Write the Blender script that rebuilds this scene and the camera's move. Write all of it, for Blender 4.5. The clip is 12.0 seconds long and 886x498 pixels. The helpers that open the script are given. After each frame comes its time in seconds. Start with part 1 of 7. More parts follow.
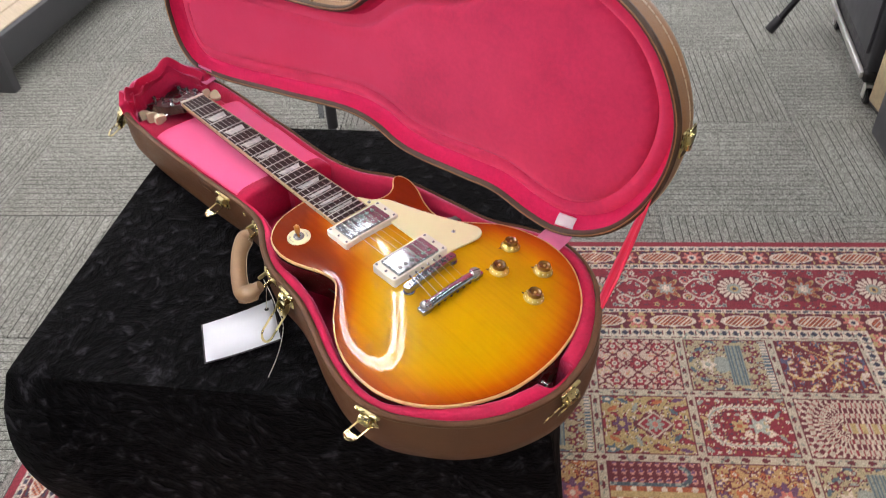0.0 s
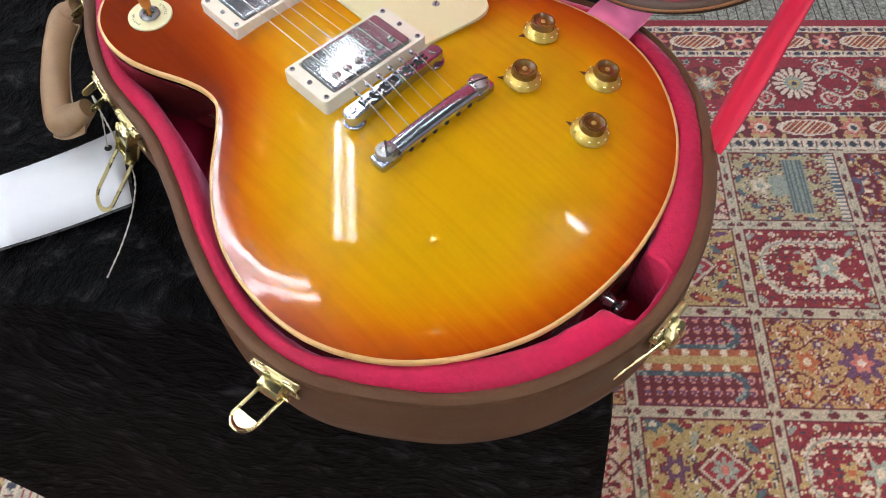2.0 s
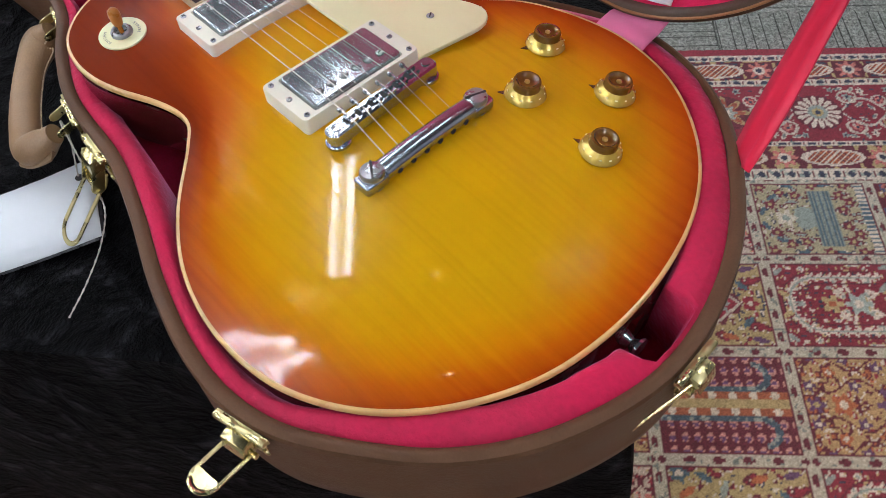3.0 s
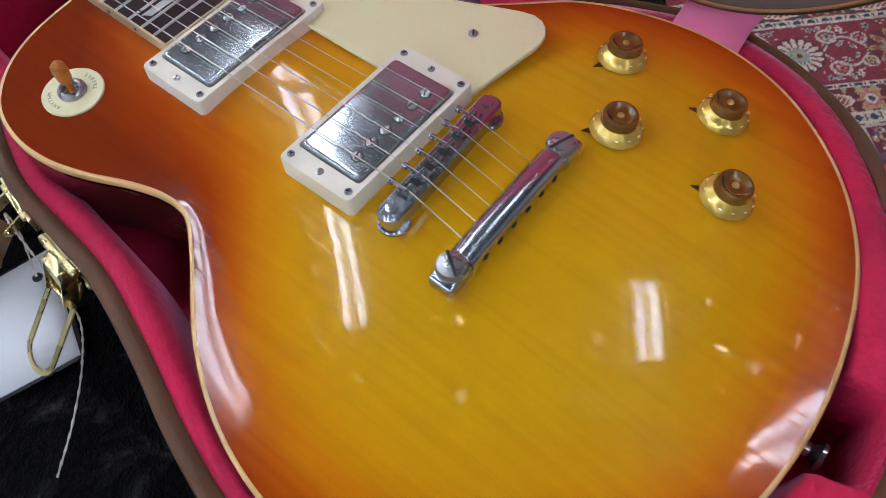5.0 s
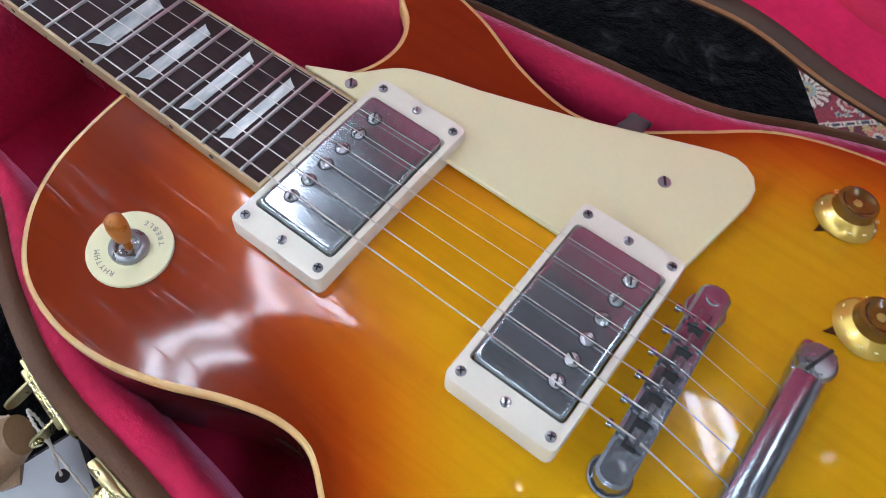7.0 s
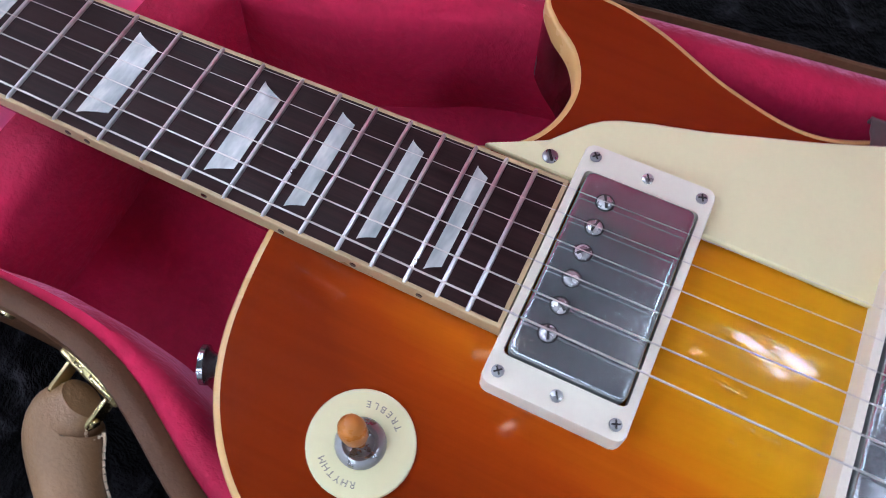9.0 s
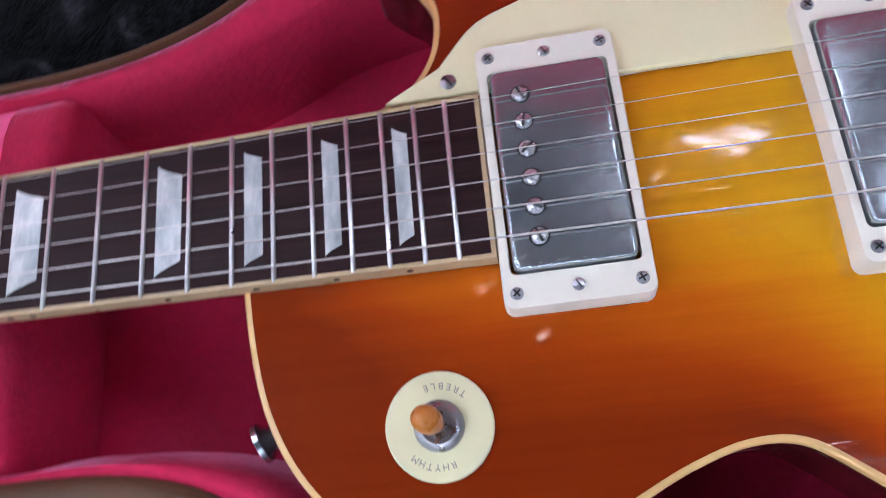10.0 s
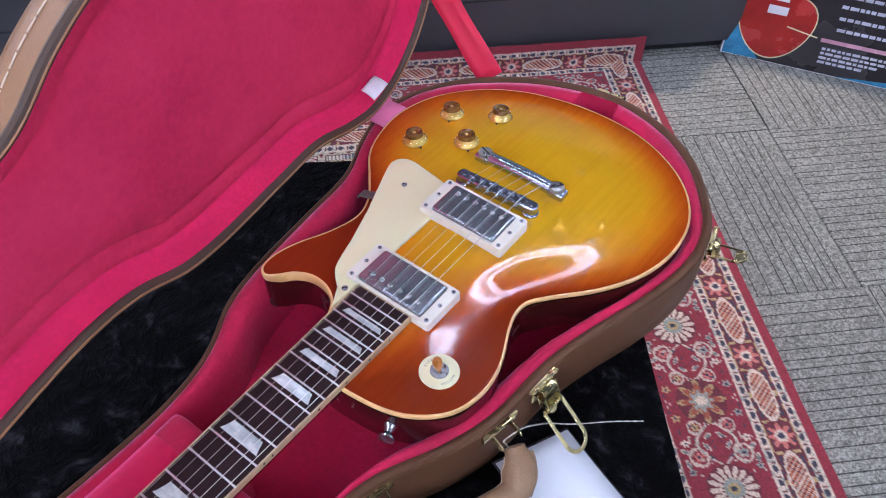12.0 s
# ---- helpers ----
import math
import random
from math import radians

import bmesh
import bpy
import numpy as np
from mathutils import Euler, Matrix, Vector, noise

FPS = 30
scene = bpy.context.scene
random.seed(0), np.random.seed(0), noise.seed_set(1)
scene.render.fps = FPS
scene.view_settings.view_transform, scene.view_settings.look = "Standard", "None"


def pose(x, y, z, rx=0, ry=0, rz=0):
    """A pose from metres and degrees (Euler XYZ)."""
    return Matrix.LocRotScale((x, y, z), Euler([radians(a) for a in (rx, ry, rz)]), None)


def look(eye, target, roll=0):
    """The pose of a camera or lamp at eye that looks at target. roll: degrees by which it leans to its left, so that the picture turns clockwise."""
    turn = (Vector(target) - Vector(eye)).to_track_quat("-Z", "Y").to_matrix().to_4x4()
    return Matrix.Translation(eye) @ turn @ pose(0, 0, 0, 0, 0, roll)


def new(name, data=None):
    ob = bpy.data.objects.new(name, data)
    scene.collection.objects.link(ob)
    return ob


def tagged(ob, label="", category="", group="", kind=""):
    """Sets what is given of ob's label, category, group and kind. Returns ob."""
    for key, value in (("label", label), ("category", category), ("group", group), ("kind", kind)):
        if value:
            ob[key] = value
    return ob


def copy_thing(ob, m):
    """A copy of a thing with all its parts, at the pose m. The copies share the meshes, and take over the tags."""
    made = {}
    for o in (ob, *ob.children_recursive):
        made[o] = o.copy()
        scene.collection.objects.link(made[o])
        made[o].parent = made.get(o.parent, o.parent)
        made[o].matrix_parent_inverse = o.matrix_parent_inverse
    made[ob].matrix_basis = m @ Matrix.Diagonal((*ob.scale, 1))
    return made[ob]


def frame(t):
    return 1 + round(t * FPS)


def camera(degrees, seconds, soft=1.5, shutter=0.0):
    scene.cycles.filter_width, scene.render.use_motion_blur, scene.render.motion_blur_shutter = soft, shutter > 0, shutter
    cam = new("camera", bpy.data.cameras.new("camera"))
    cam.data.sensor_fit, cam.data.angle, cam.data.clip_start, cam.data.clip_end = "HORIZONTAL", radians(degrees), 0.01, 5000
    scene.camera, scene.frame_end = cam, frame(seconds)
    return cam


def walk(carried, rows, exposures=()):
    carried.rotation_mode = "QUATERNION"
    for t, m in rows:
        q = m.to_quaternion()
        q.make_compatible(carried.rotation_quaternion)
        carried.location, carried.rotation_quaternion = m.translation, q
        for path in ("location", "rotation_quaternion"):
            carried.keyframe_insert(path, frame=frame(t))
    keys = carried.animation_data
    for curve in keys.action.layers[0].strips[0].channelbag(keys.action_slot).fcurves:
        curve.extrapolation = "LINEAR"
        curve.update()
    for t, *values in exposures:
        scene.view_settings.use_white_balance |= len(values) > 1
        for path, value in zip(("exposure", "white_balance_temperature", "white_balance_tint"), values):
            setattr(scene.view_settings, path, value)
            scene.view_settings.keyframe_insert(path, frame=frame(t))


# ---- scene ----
cam = camera(59.13, 12.0, 0.8, 0.25)
PATH = [
    (0, (-0.5775, 0.4483, 1.4096), (-0.2838, 0.2087, 1.0835), -4.06),
    (0.5, (-0.4804, 0.4186, 1.3601), (-0.2236, 0.1952, 0.9939), -4.49),
    (1, (-0.3950, 0.3474, 1.2761), (-0.1748, 0.1459, 0.8749), -3.42),
    (1.5, (-0.3292, 0.2691, 1.1896), (-0.1252, 0.0852, 0.7718), -2.79),
    (2, (-0.3032, 0.2287, 1.1174), (-0.0957, 0.0489, 0.6996), -3.28),
    (2.5, (-0.3011, 0.2116, 1.0873), (-0.0775, 0.0281, 0.6795), -4.78),
    (2.7, (-0.2984, 0.2080, 1.0791), (-0.0729, 0.0244, 0.6838), -5.06),
    (4.3, (-0.2390, 0.1631, 1.0346), (-0.0093, -0.0153, 0.6278), -7.10),
    (4.5, (-0.2227, 0.1612, 1.0341), (-0.0020, -0.0164, 0.6220), -7.59),
    (5, (-0.1556, 0.1671, 1.0255), (0.0315, -0.0263, 0.6042), -5.89),
    (5.5, (-0.0976, 0.1683, 1.0216), (0.0612, -0.0372, 0.5943), -3.66),
    (6, (-0.0513, 0.1646, 1.0095), (0.0943, -0.0495, 0.5817), -1.55),
    (6.5, (-0.0212, 0.1469, 1.0038), (0.1168, -0.0723, 0.5761), 2.29),
    (7, (0.0094, 0.1285, 0.9945), (0.1532, -0.0828, 0.5647), 3.83),
    (7.5, (0.0415, 0.1081, 0.9865), (0.1953, -0.0891, 0.5535), 3.07),
    (7.7, (0.0549, 0.1040, 0.9846), (0.2023, -0.0894, 0.5477), 3.72),
    (9.3, (0.1582, 0.1078, 0.9673), (0.2324, -0.0743, 0.5076), -4.10),
    (9.5, (0.1603, 0.1142, 0.9695), (0.2276, -0.0583, 0.5051), -8.93),
    (10, (0.1530, 0.1046, 0.9691), (0.2118, -0.0643, 0.5021), -25.82),
    (10.2, (0.1532, 0.0947, 0.9689), (0.1911, -0.0906, 0.5060), -28.12),
    (10.5, (0.1454, 0.0929, 1.0093), (0.1339, -0.0957, 0.5464), -27.03),
    (10.8, (0.2098, 0.1323, 1.0693), (0.1149, -0.0635, 0.6191), -14.70),
    (11, (0.2718, 0.1671, 1.1262), (0.1270, -0.0296, 0.6899), -8.41),
    (11.2, (0.3210, 0.1918, 1.1669), (0.1313, -0.0065, 0.7489), -4.36),
    (11.5, (0.3768, 0.2336, 1.2195), (0.1473, 0.0317, 0.8238), -2.00),
    (12, (0.4480, 0.2819, 1.2610), (0.1879, 0.0796, 0.8849), -0.25),
]
# the clip's camera closes down and cools its white balance as it comes near
EXPOSURES = [(0, 0.34, 6680, 16), (1, 0.43, 6600, 14), (2.5, 0.15, 6200, 9), (4.5, -0.18, 5850, 13), (5.5, -0.26, 5780, 11), (7.5, 0.0, 5550, 12),
             (9.5, 0.0, 5440, 17), (10.5, 0.03, 5480, 21), (11, 0.08, 5400, 24), (12, 0.12, 5330, 22)]
walk(cam, [(t, look(eye, target, roll)) for t, eye, target, roll in PATH], EXPOSURES)

# ---- light and exposure ----
scene.view_settings.exposure = 0.0
world = bpy.data.worlds.new("shop_world")
scene.world = world
world.use_nodes = True
world.node_tree.nodes["Background"].inputs[0].default_value = (0.8, 0.85, 0.9, 1)
world.node_tree.nodes["Background"].inputs[1].default_value = 0.05
TUBE_POWER = 22.5
SPOT_POWER = 45.0

# the shop's floor grid stands at 44.3 degrees to the guitar
GA = radians(44.3)
UD = Vector((math.cos(GA), math.sin(GA), 0))
ND = Vector((-math.sin(GA), math.cos(GA), 0))


def grid_place(u, n, z=0.0, turn=0.0):
    """A pose in the shop's own grid."""
    p = UD * u + ND * n
    return pose(p.x, p.y, z, 0, 0, 44.3 + turn)


# ---- materials ----
def nodes_of(name):
    m = bpy.data.materials.new(name)
    m.use_nodes = True
    nt = m.node_tree
    return m, nt, nt.nodes["Principled BSDF"]


def add(nt, kind, **sets):
    n = nt.nodes.new(kind)
    for k, v in sets.items():
        n.inputs[k].default_value = v
    return n


def ramp(nt, stops):
    r = nt.nodes.new("ShaderNodeValToRGB")
    els = r.color_ramp.elements
    while len(els) < len(stops):
        els.new(0.5)
    for e, (p, c) in zip(els, stops):
        e.position, e.color = p, (*c, 1)
    return r


def coords(nt, scale=(1, 1, 1)):
    tc = nt.nodes.new("ShaderNodeTexCoord")
    mp = nt.nodes.new("ShaderNodeMapping")
    mp.inputs["Scale"].default_value = scale
    nt.links.new(tc.outputs["Object"], mp.inputs["Vector"])
    return mp.outputs["Vector"]


def noise_tex(nt, vec, scale, detail=4.0, rough=0.55):
    n = nt.nodes.new("ShaderNodeTexNoise")
    n.inputs["Scale"].default_value = scale
    n.inputs["Detail"].default_value = detail
    n.inputs["Roughness"].default_value = rough
    nt.links.new(vec, n.inputs["Vector"])
    return n.outputs["Fac"]


def bump(nt, bs, height, strength, dist):
    b = nt.nodes.new("ShaderNodeBump")
    b.inputs["Strength"].default_value = strength
    b.inputs["Distance"].default_value = dist
    nt.links.new(height, b.inputs["Height"])
    nt.links.new(b.outputs["Normal"], bs.inputs["Normal"])


def tone(c, k):
    return tuple(min(1.0, v * k) for v in c)


def plain(name, col, rough=0.5, metal=0.0, vary=0.15, scale=20.0, fine=300.0, relief=0.1, depth=0.0005, coat=0.0,
          sheen=0.0, sheen_tint=(1, 1, 1), stretch=(1, 1, 1), rvary=0.1, sheen_rough=0.4, spec=0.5, detail=4.0):
    """A surface with two scales of variation in colour, roughness and relief."""
    m, nt, bs = nodes_of(name)
    vec = coords(nt, stretch)
    big = noise_tex(nt, vec, scale, detail)
    small = noise_tex(nt, vec, fine, 3.0, 0.6)
    mixn = nt.nodes.new("ShaderNodeMath")
    mixn.operation = "MULTIPLY_ADD"
    mixn.inputs[1].default_value = 0.35
    nt.links.new(small, mixn.inputs[0])
    sc = nt.nodes.new("ShaderNodeMath")
    sc.operation = "MULTIPLY"
    sc.inputs[1].default_value = 0.65
    nt.links.new(big, sc.inputs[0])
    nt.links.new(sc.outputs[0], mixn.inputs[2])
    r = ramp(nt, [(0.25, tone(col, 1 - vary)), (0.75, tone(col, 1 + vary))])
    nt.links.new(mixn.outputs[0], r.inputs[0])
    nt.links.new(r.outputs[0], bs.inputs["Base Color"])
    rr = ramp(nt, [(0.3, (max(0.02, rough - rvary),) * 3), (0.7, (min(1, rough + rvary),) * 3)])
    nt.links.new(big, rr.inputs[0])
    nt.links.new(rr.outputs[0], bs.inputs["Roughness"])
    bs.inputs["Metallic"].default_value = metal
    bs.inputs["Coat Weight"].default_value = coat
    bs.inputs["Coat Roughness"].default_value = 0.05
    bs.inputs["Specular IOR Level"].default_value = spec
    bs.inputs["Sheen Weight"].default_value = sheen
    bs.inputs["Sheen Roughness"].default_value = sheen_rough
    bs.inputs["Sheen Tint"].default_value = (*sheen_tint, 1)
    if relief:
        bump(nt, bs, small, relief, depth)
    return m


def glow(name, col, power):
    m, nt, bs = nodes_of(name)
    bs.inputs["Base Color"].default_value = (0.9, 0.9, 0.9, 1)
    bs.inputs["Emission Color"].default_value = (*col, 1)
    bs.inputs["Emission Strength"].default_value = power
    return m


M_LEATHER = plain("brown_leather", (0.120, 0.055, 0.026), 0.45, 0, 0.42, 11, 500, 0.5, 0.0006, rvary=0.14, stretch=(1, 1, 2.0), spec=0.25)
# the shell's brown leather again, paler by the light falling on the lid
M_LID_LEATHER = plain("lit_brown_leather", (0.31, 0.152, 0.060), 0.42, 0, 0.28, 14, 700, 0.5, 0.0006, rvary=0.12)
M_LID_EDGE = plain("dark_brown_piping", (0.065, 0.033, 0.017), 0.45, 0, 0.25, 30, 700, 0.4, 0.0005)
M_LEATHER_EDGE = plain("brown_piping", (0.115, 0.054, 0.026), 0.5, 0, 0.28, 30, 700, 0.45, 0.0005, spec=0.25)
M_HANDLE = plain("tan_leather", (0.29, 0.172, 0.086), 0.42, 0, 0.28, 30, 700, 0.5, 0.0006)
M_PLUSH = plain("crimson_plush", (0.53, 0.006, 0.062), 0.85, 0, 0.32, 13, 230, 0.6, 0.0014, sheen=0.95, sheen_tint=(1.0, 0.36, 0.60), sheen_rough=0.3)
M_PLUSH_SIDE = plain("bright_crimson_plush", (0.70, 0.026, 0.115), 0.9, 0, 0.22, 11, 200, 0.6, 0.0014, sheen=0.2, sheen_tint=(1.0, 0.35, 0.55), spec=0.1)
M_RIBBON = plain("pink_ribbon", (0.85, 0.22, 0.42), 0.45, 0, 0.08, 60, 900, 0.2, 0.0003)
M_STRAP = plain("crimson_ribbon", (0.72, 0.012, 0.06), 0.55, 0, 0.10, 30, 700, 0.2, 0.0003, sheen=0.3, sheen_tint=(1, 0.4, 0.5))
M_BRASS = plain("pale_brass", (0.66, 0.57, 0.29), 0.27, 1.0, 0.12, 60, 500, 0.05, 0.0002, rvary=0.1)
M_CHROME = plain("aged_nickel", (0.42, 0.45, 0.49), 0.17, 0.90, 0.06, 60, 300, 0.0, rvary=0.04)
M_COVER = plain("worn_nickel_cover", (0.39, 0.42, 0.45), 0.15, 0.78, 0.14, 38, 120, 0.0, rvary=0.04, detail=2.0)
M_STEEL = plain("string_steel", (0.70, 0.68, 0.64), 0.45, 0.95, 0.05, 90, 700, 0.0)
M_FRET = plain("fret_nickel", (0.70, 0.71, 0.70), 0.36, 0.85, 0.08, 90, 700, 0.0)
M_CREAM = plain("cream_plastic", (0.85, 0.815, 0.49), 0.35, 0, 0.04, 20, 500, 0.05, 0.0001)
M_RING = plain("aged_ivory_plastic", (0.86, 0.83, 0.69), 0.4, 0, 0.05, 30, 500, 0.08, 0.0002)
M_BINDING = plain("cream_binding", (0.74, 0.46, 0.17), 0.3, 0, 0.06, 40, 500, 0.05, 0.0001, coat=0.6)
M_NECKBIND = plain("aged_neck_binding", (0.50, 0.38, 0.21), 0.35, 0, 0.2, 60, 400, 0.05, 0.0001)
M_ROSEWOOD = plain("dark_rosewood", (0.021, 0.0082, 0.0085), 0.42, 0, 0.8, 60, 300, 0.25, 0.0003, stretch=(0.06, 4.0, 1), spec=0.18)
# cherry sides, their colour darkened for the shadow down in the case
M_SIDE = plain("shaded_cherry_mahogany", (0.050, 0.009, 0.006), 0.22, 0, 0.25, 30, 300, 0.05, 0.0002, coat=0.6, stretch=(0.2, 1, 1))
M_NECK = plain("mahogany_neck", (0.12, 0.022, 0.010), 0.25, 0, 0.25, 30, 300, 0.05, 0.0002, coat=0.7, stretch=(0.2, 1, 1))
M_HEAD = plain("dark_lacquer", (0.030, 0.011, 0.009), 0.3, 0, 0.2, 40, 400, 0.02, 0.0001, coat=0.3)
M_BONE = plain("bone_nut", (0.80, 0.76, 0.66), 0.4, 0, 0.05, 60, 500, 0.02)
M_TUNER = plain("yellowed_tuner_plastic", (0.66, 0.62, 0.42), 0.3, 0, 0.10, 60, 500, 0.05, 0.0002)
M_AMBER = plain("amber_switch_tip", (0.55, 0.20, 0.03), 0.3, 0, 0.15, 120, 600, 0.02)
M_TAG = plain("white_card", (0.80, 0.83, 0.88), 0.5, 0, 0.02, 30, 400, 0.02)
M_SLEEVE = plain("dark_sleeve_edge", (0.05, 0.05, 0.06), 0.3, 0, 0.1, 60, 400, 0.02, coat=0.5)
M_WHITE = plain("white_label", (0.82, 0.82, 0.84), 0.5, 0, 0.03, 40, 400, 0.05)
M_THREAD = plain("pale_thread", (0.62, 0.58, 0.52), 0.6, 0, 0.1, 200, 900, 0.0)
M_STITCH = plain("cream_stitching", (0.75, 0.62, 0.45), 0.7, 0, 0.1, 200, 900, 0.0)
M_BRACKET = plain("dull_grey_metal", (0.20, 0.195, 0.19), 0.42, 0.7, 0.15, 60, 500, 0.1)
M_BLACK = plain("black_vinyl", (0.018, 0.018, 0.022), 0.5, 0, 0.3, 30, 500, 0.4, 0.0006)
M_BLACK_METAL = plain("black_metal", (0.02, 0.02, 0.022), 0.35, 0.6, 0.2, 40, 500, 0.05)
M_DARK = plain("dark_grey_laminate", (0.060, 0.060, 0.068), 0.45, 0, 0.15, 8, 200, 0.1, 0.0005)
M_PLINTH = plain("charcoal_plinth", (0.055, 0.056, 0.060), 0.6, 0, 0.15, 10, 300, 0.2, 0.0005)
M_WOOD = plain("pale_oak", (0.52, 0.42, 0.30), 0.5, 0, 0.25, 12, 150, 0.1, 0.0004, stretch=(0.15, 2, 1))
M_GRILLE = plain("tan_grille_cloth", (0.42, 0.33, 0.20), 0.8, 0, 0.25, 60, 900, 0.5, 0.0008)
M_SILVER = plain("aluminium_trim", (0.78, 0.77, 0.75), 0.48, 1.0, 0.08, 30, 300, 0.02)
M_BATTEN = plain("white_enamel", (0.75, 0.75, 0.73), 0.4, 0, 0.04, 10, 200, 0.0)
M_CEIL = plain("dark_ceiling", (0.050, 0.050, 0.054), 0.9, 0, 0.04, 3, 120, 0.2, 0.001)
M_WALL = plain("grey_wall_paint", (0.46, 0.455, 0.45), 0.85, 0, 0.08, 2, 150, 0.1, 0.0006)
M_TUBE = glow("tube_light", (0.97, 0.98, 1.0), TUBE_POWER)
M_SPOT = glow("warm_spot_light", (1.0, 0.72, 0.45), SPOT_POWER)
M_STUD = plain("worn_nickel_screw", (0.36, 0.37, 0.38), 0.32, 0.85, 0.15, 120, 700, 0.05, 0.0001)
M_POINTER = plain("dark_bronze", (0.10, 0.045, 0.03), 0.35, 0.8, 0.2, 90, 500, 0.0)
M_TAIL = plain("dull_nickel", (0.47, 0.51, 0.57), 0.20, 0.94, 0.05, 40, 300, 0.0, rvary=0.03)
M_POLE = plain("bright_nickel_screw", (0.60, 0.61, 0.62), 0.26, 0.72, 0.15, 200, 900, 0.1, 0.0001)
M_FOIL = plain("gold_foil", (0.46, 0.29, 0.06), 0.35, 0.2, 0.1, 90, 500, 0.0)
# dark colour for the shade inside slots and holes that aren't cut
M_RECESS_SHADE = plain("recess_shade", (0.03, 0.03, 0.03), 0.6, 0.3, 0.1, 90, 500, 0.0)


def napped_plush(name, deep, middle, light, lean_way, shine, rough=0.45):
    """Plush whose pile leans one way, so that it shines more when seen against the nap."""
    m, nt, bs = nodes_of(name)
    vec = coords(nt)
    big = noise_tex(nt, vec, 9.0, 4.0)
    small = noise_tex(nt, vec, 150.0, 3.0, 0.6)
    r = ramp(nt, [(0.30, deep), (0.50, middle), (0.72, light)])
    ml = nt.nodes.new("ShaderNodeMath")
    ml.operation = "MULTIPLY_ADD"
    ml.inputs[1].default_value = 0.3
    nt.links.new(small, ml.inputs[0])
    sc = nt.nodes.new("ShaderNodeMath")
    sc.operation = "MULTIPLY"
    sc.inputs[1].default_value = 0.7
    nt.links.new(big, sc.inputs[0])
    nt.links.new(sc.outputs[0], ml.inputs[2])
    nt.links.new(ml.outputs[0], r.inputs[0])
    nt.links.new(r.outputs[0], bs.inputs["Base Color"])
    bs.inputs["Roughness"].default_value = 0.9
    bs.inputs["Specular IOR Level"].default_value = 0.05
    bump(nt, bs, small, 0.6, 0.002)
    geo = nt.nodes.new("ShaderNodeNewGeometry")
    lean = nt.nodes.new("ShaderNodeVectorMath")
    lean.operation = "ADD"
    lean.inputs[1].default_value = lean_way
    nt.links.new(geo.outputs["Normal"], lean.inputs[0])
    unit = nt.nodes.new("ShaderNodeVectorMath")
    unit.operation = "NORMALIZE"
    nt.links.new(lean.outputs[0], unit.inputs[0])
    pile = nt.nodes.new("ShaderNodeBsdfSheen")
    pile.inputs["Color"].default_value = (*shine, 1)
    pile.inputs["Roughness"].default_value = rough
    nt.links.new(unit.outputs[0], pile.inputs["Normal"])
    both = nt.nodes.new("ShaderNodeAddShader")
    nt.links.new(bs.outputs[0], both.inputs[0])
    nt.links.new(pile.outputs[0], both.inputs[1])
    nt.links.new(both.outputs[0], nt.nodes["Material Output"].inputs["Surface"])
    return m


M_PLUSH_LID = napped_plush("rose_plush", (0.49, 0.020, 0.076), (0.63, 0.032, 0.102), (0.73, 0.046, 0.128), (0.75, 0.0, 0.10), (0.64, 0.18, 0.29))
M_PLUSH_BLOCK = napped_plush("brushed_crimson_plush", (0.50, 0.010, 0.060), (0.62, 0.016, 0.080), (0.72, 0.024, 0.10), (0.75, -0.35, 0.0), (0.80, 0.31, 0.56), 0.35)


def gold_plastic():
    m, nt, bs = nodes_of("amber_gold_knob_plastic")
    vec = coords(nt)
    n = noise_tex(nt, vec, 90)
    r = ramp(nt, [(0.3, (0.60, 0.41, 0.05)), (0.7, (0.80, 0.58, 0.11))])
    nt.links.new(n, r.inputs[0])
    nt.links.new(r.outputs[0], bs.inputs["Base Color"])
    bs.inputs["Metallic"].default_value = 0.5
    bs.inputs["Roughness"].default_value = 0.25
    bs.inputs["Coat Weight"].default_value = 1.0
    bs.inputs["Coat Roughness"].default_value = 0.06
    return m


def amber_top():
    m, nt, bs = nodes_of("clear_amber_knob_top")
    vec = coords(nt)
    n = noise_tex(nt, vec, 120)
    r = ramp(nt, [(0.3, (0.105, 0.047, 0.004)), (0.7, (0.20, 0.098, 0.008))])
    nt.links.new(n, r.inputs[0])
    nt.links.new(r.outputs[0], bs.inputs["Base Color"])
    bs.inputs["Roughness"].default_value = 0.2
    bs.inputs["Coat Weight"].default_value = 1.0
    return m


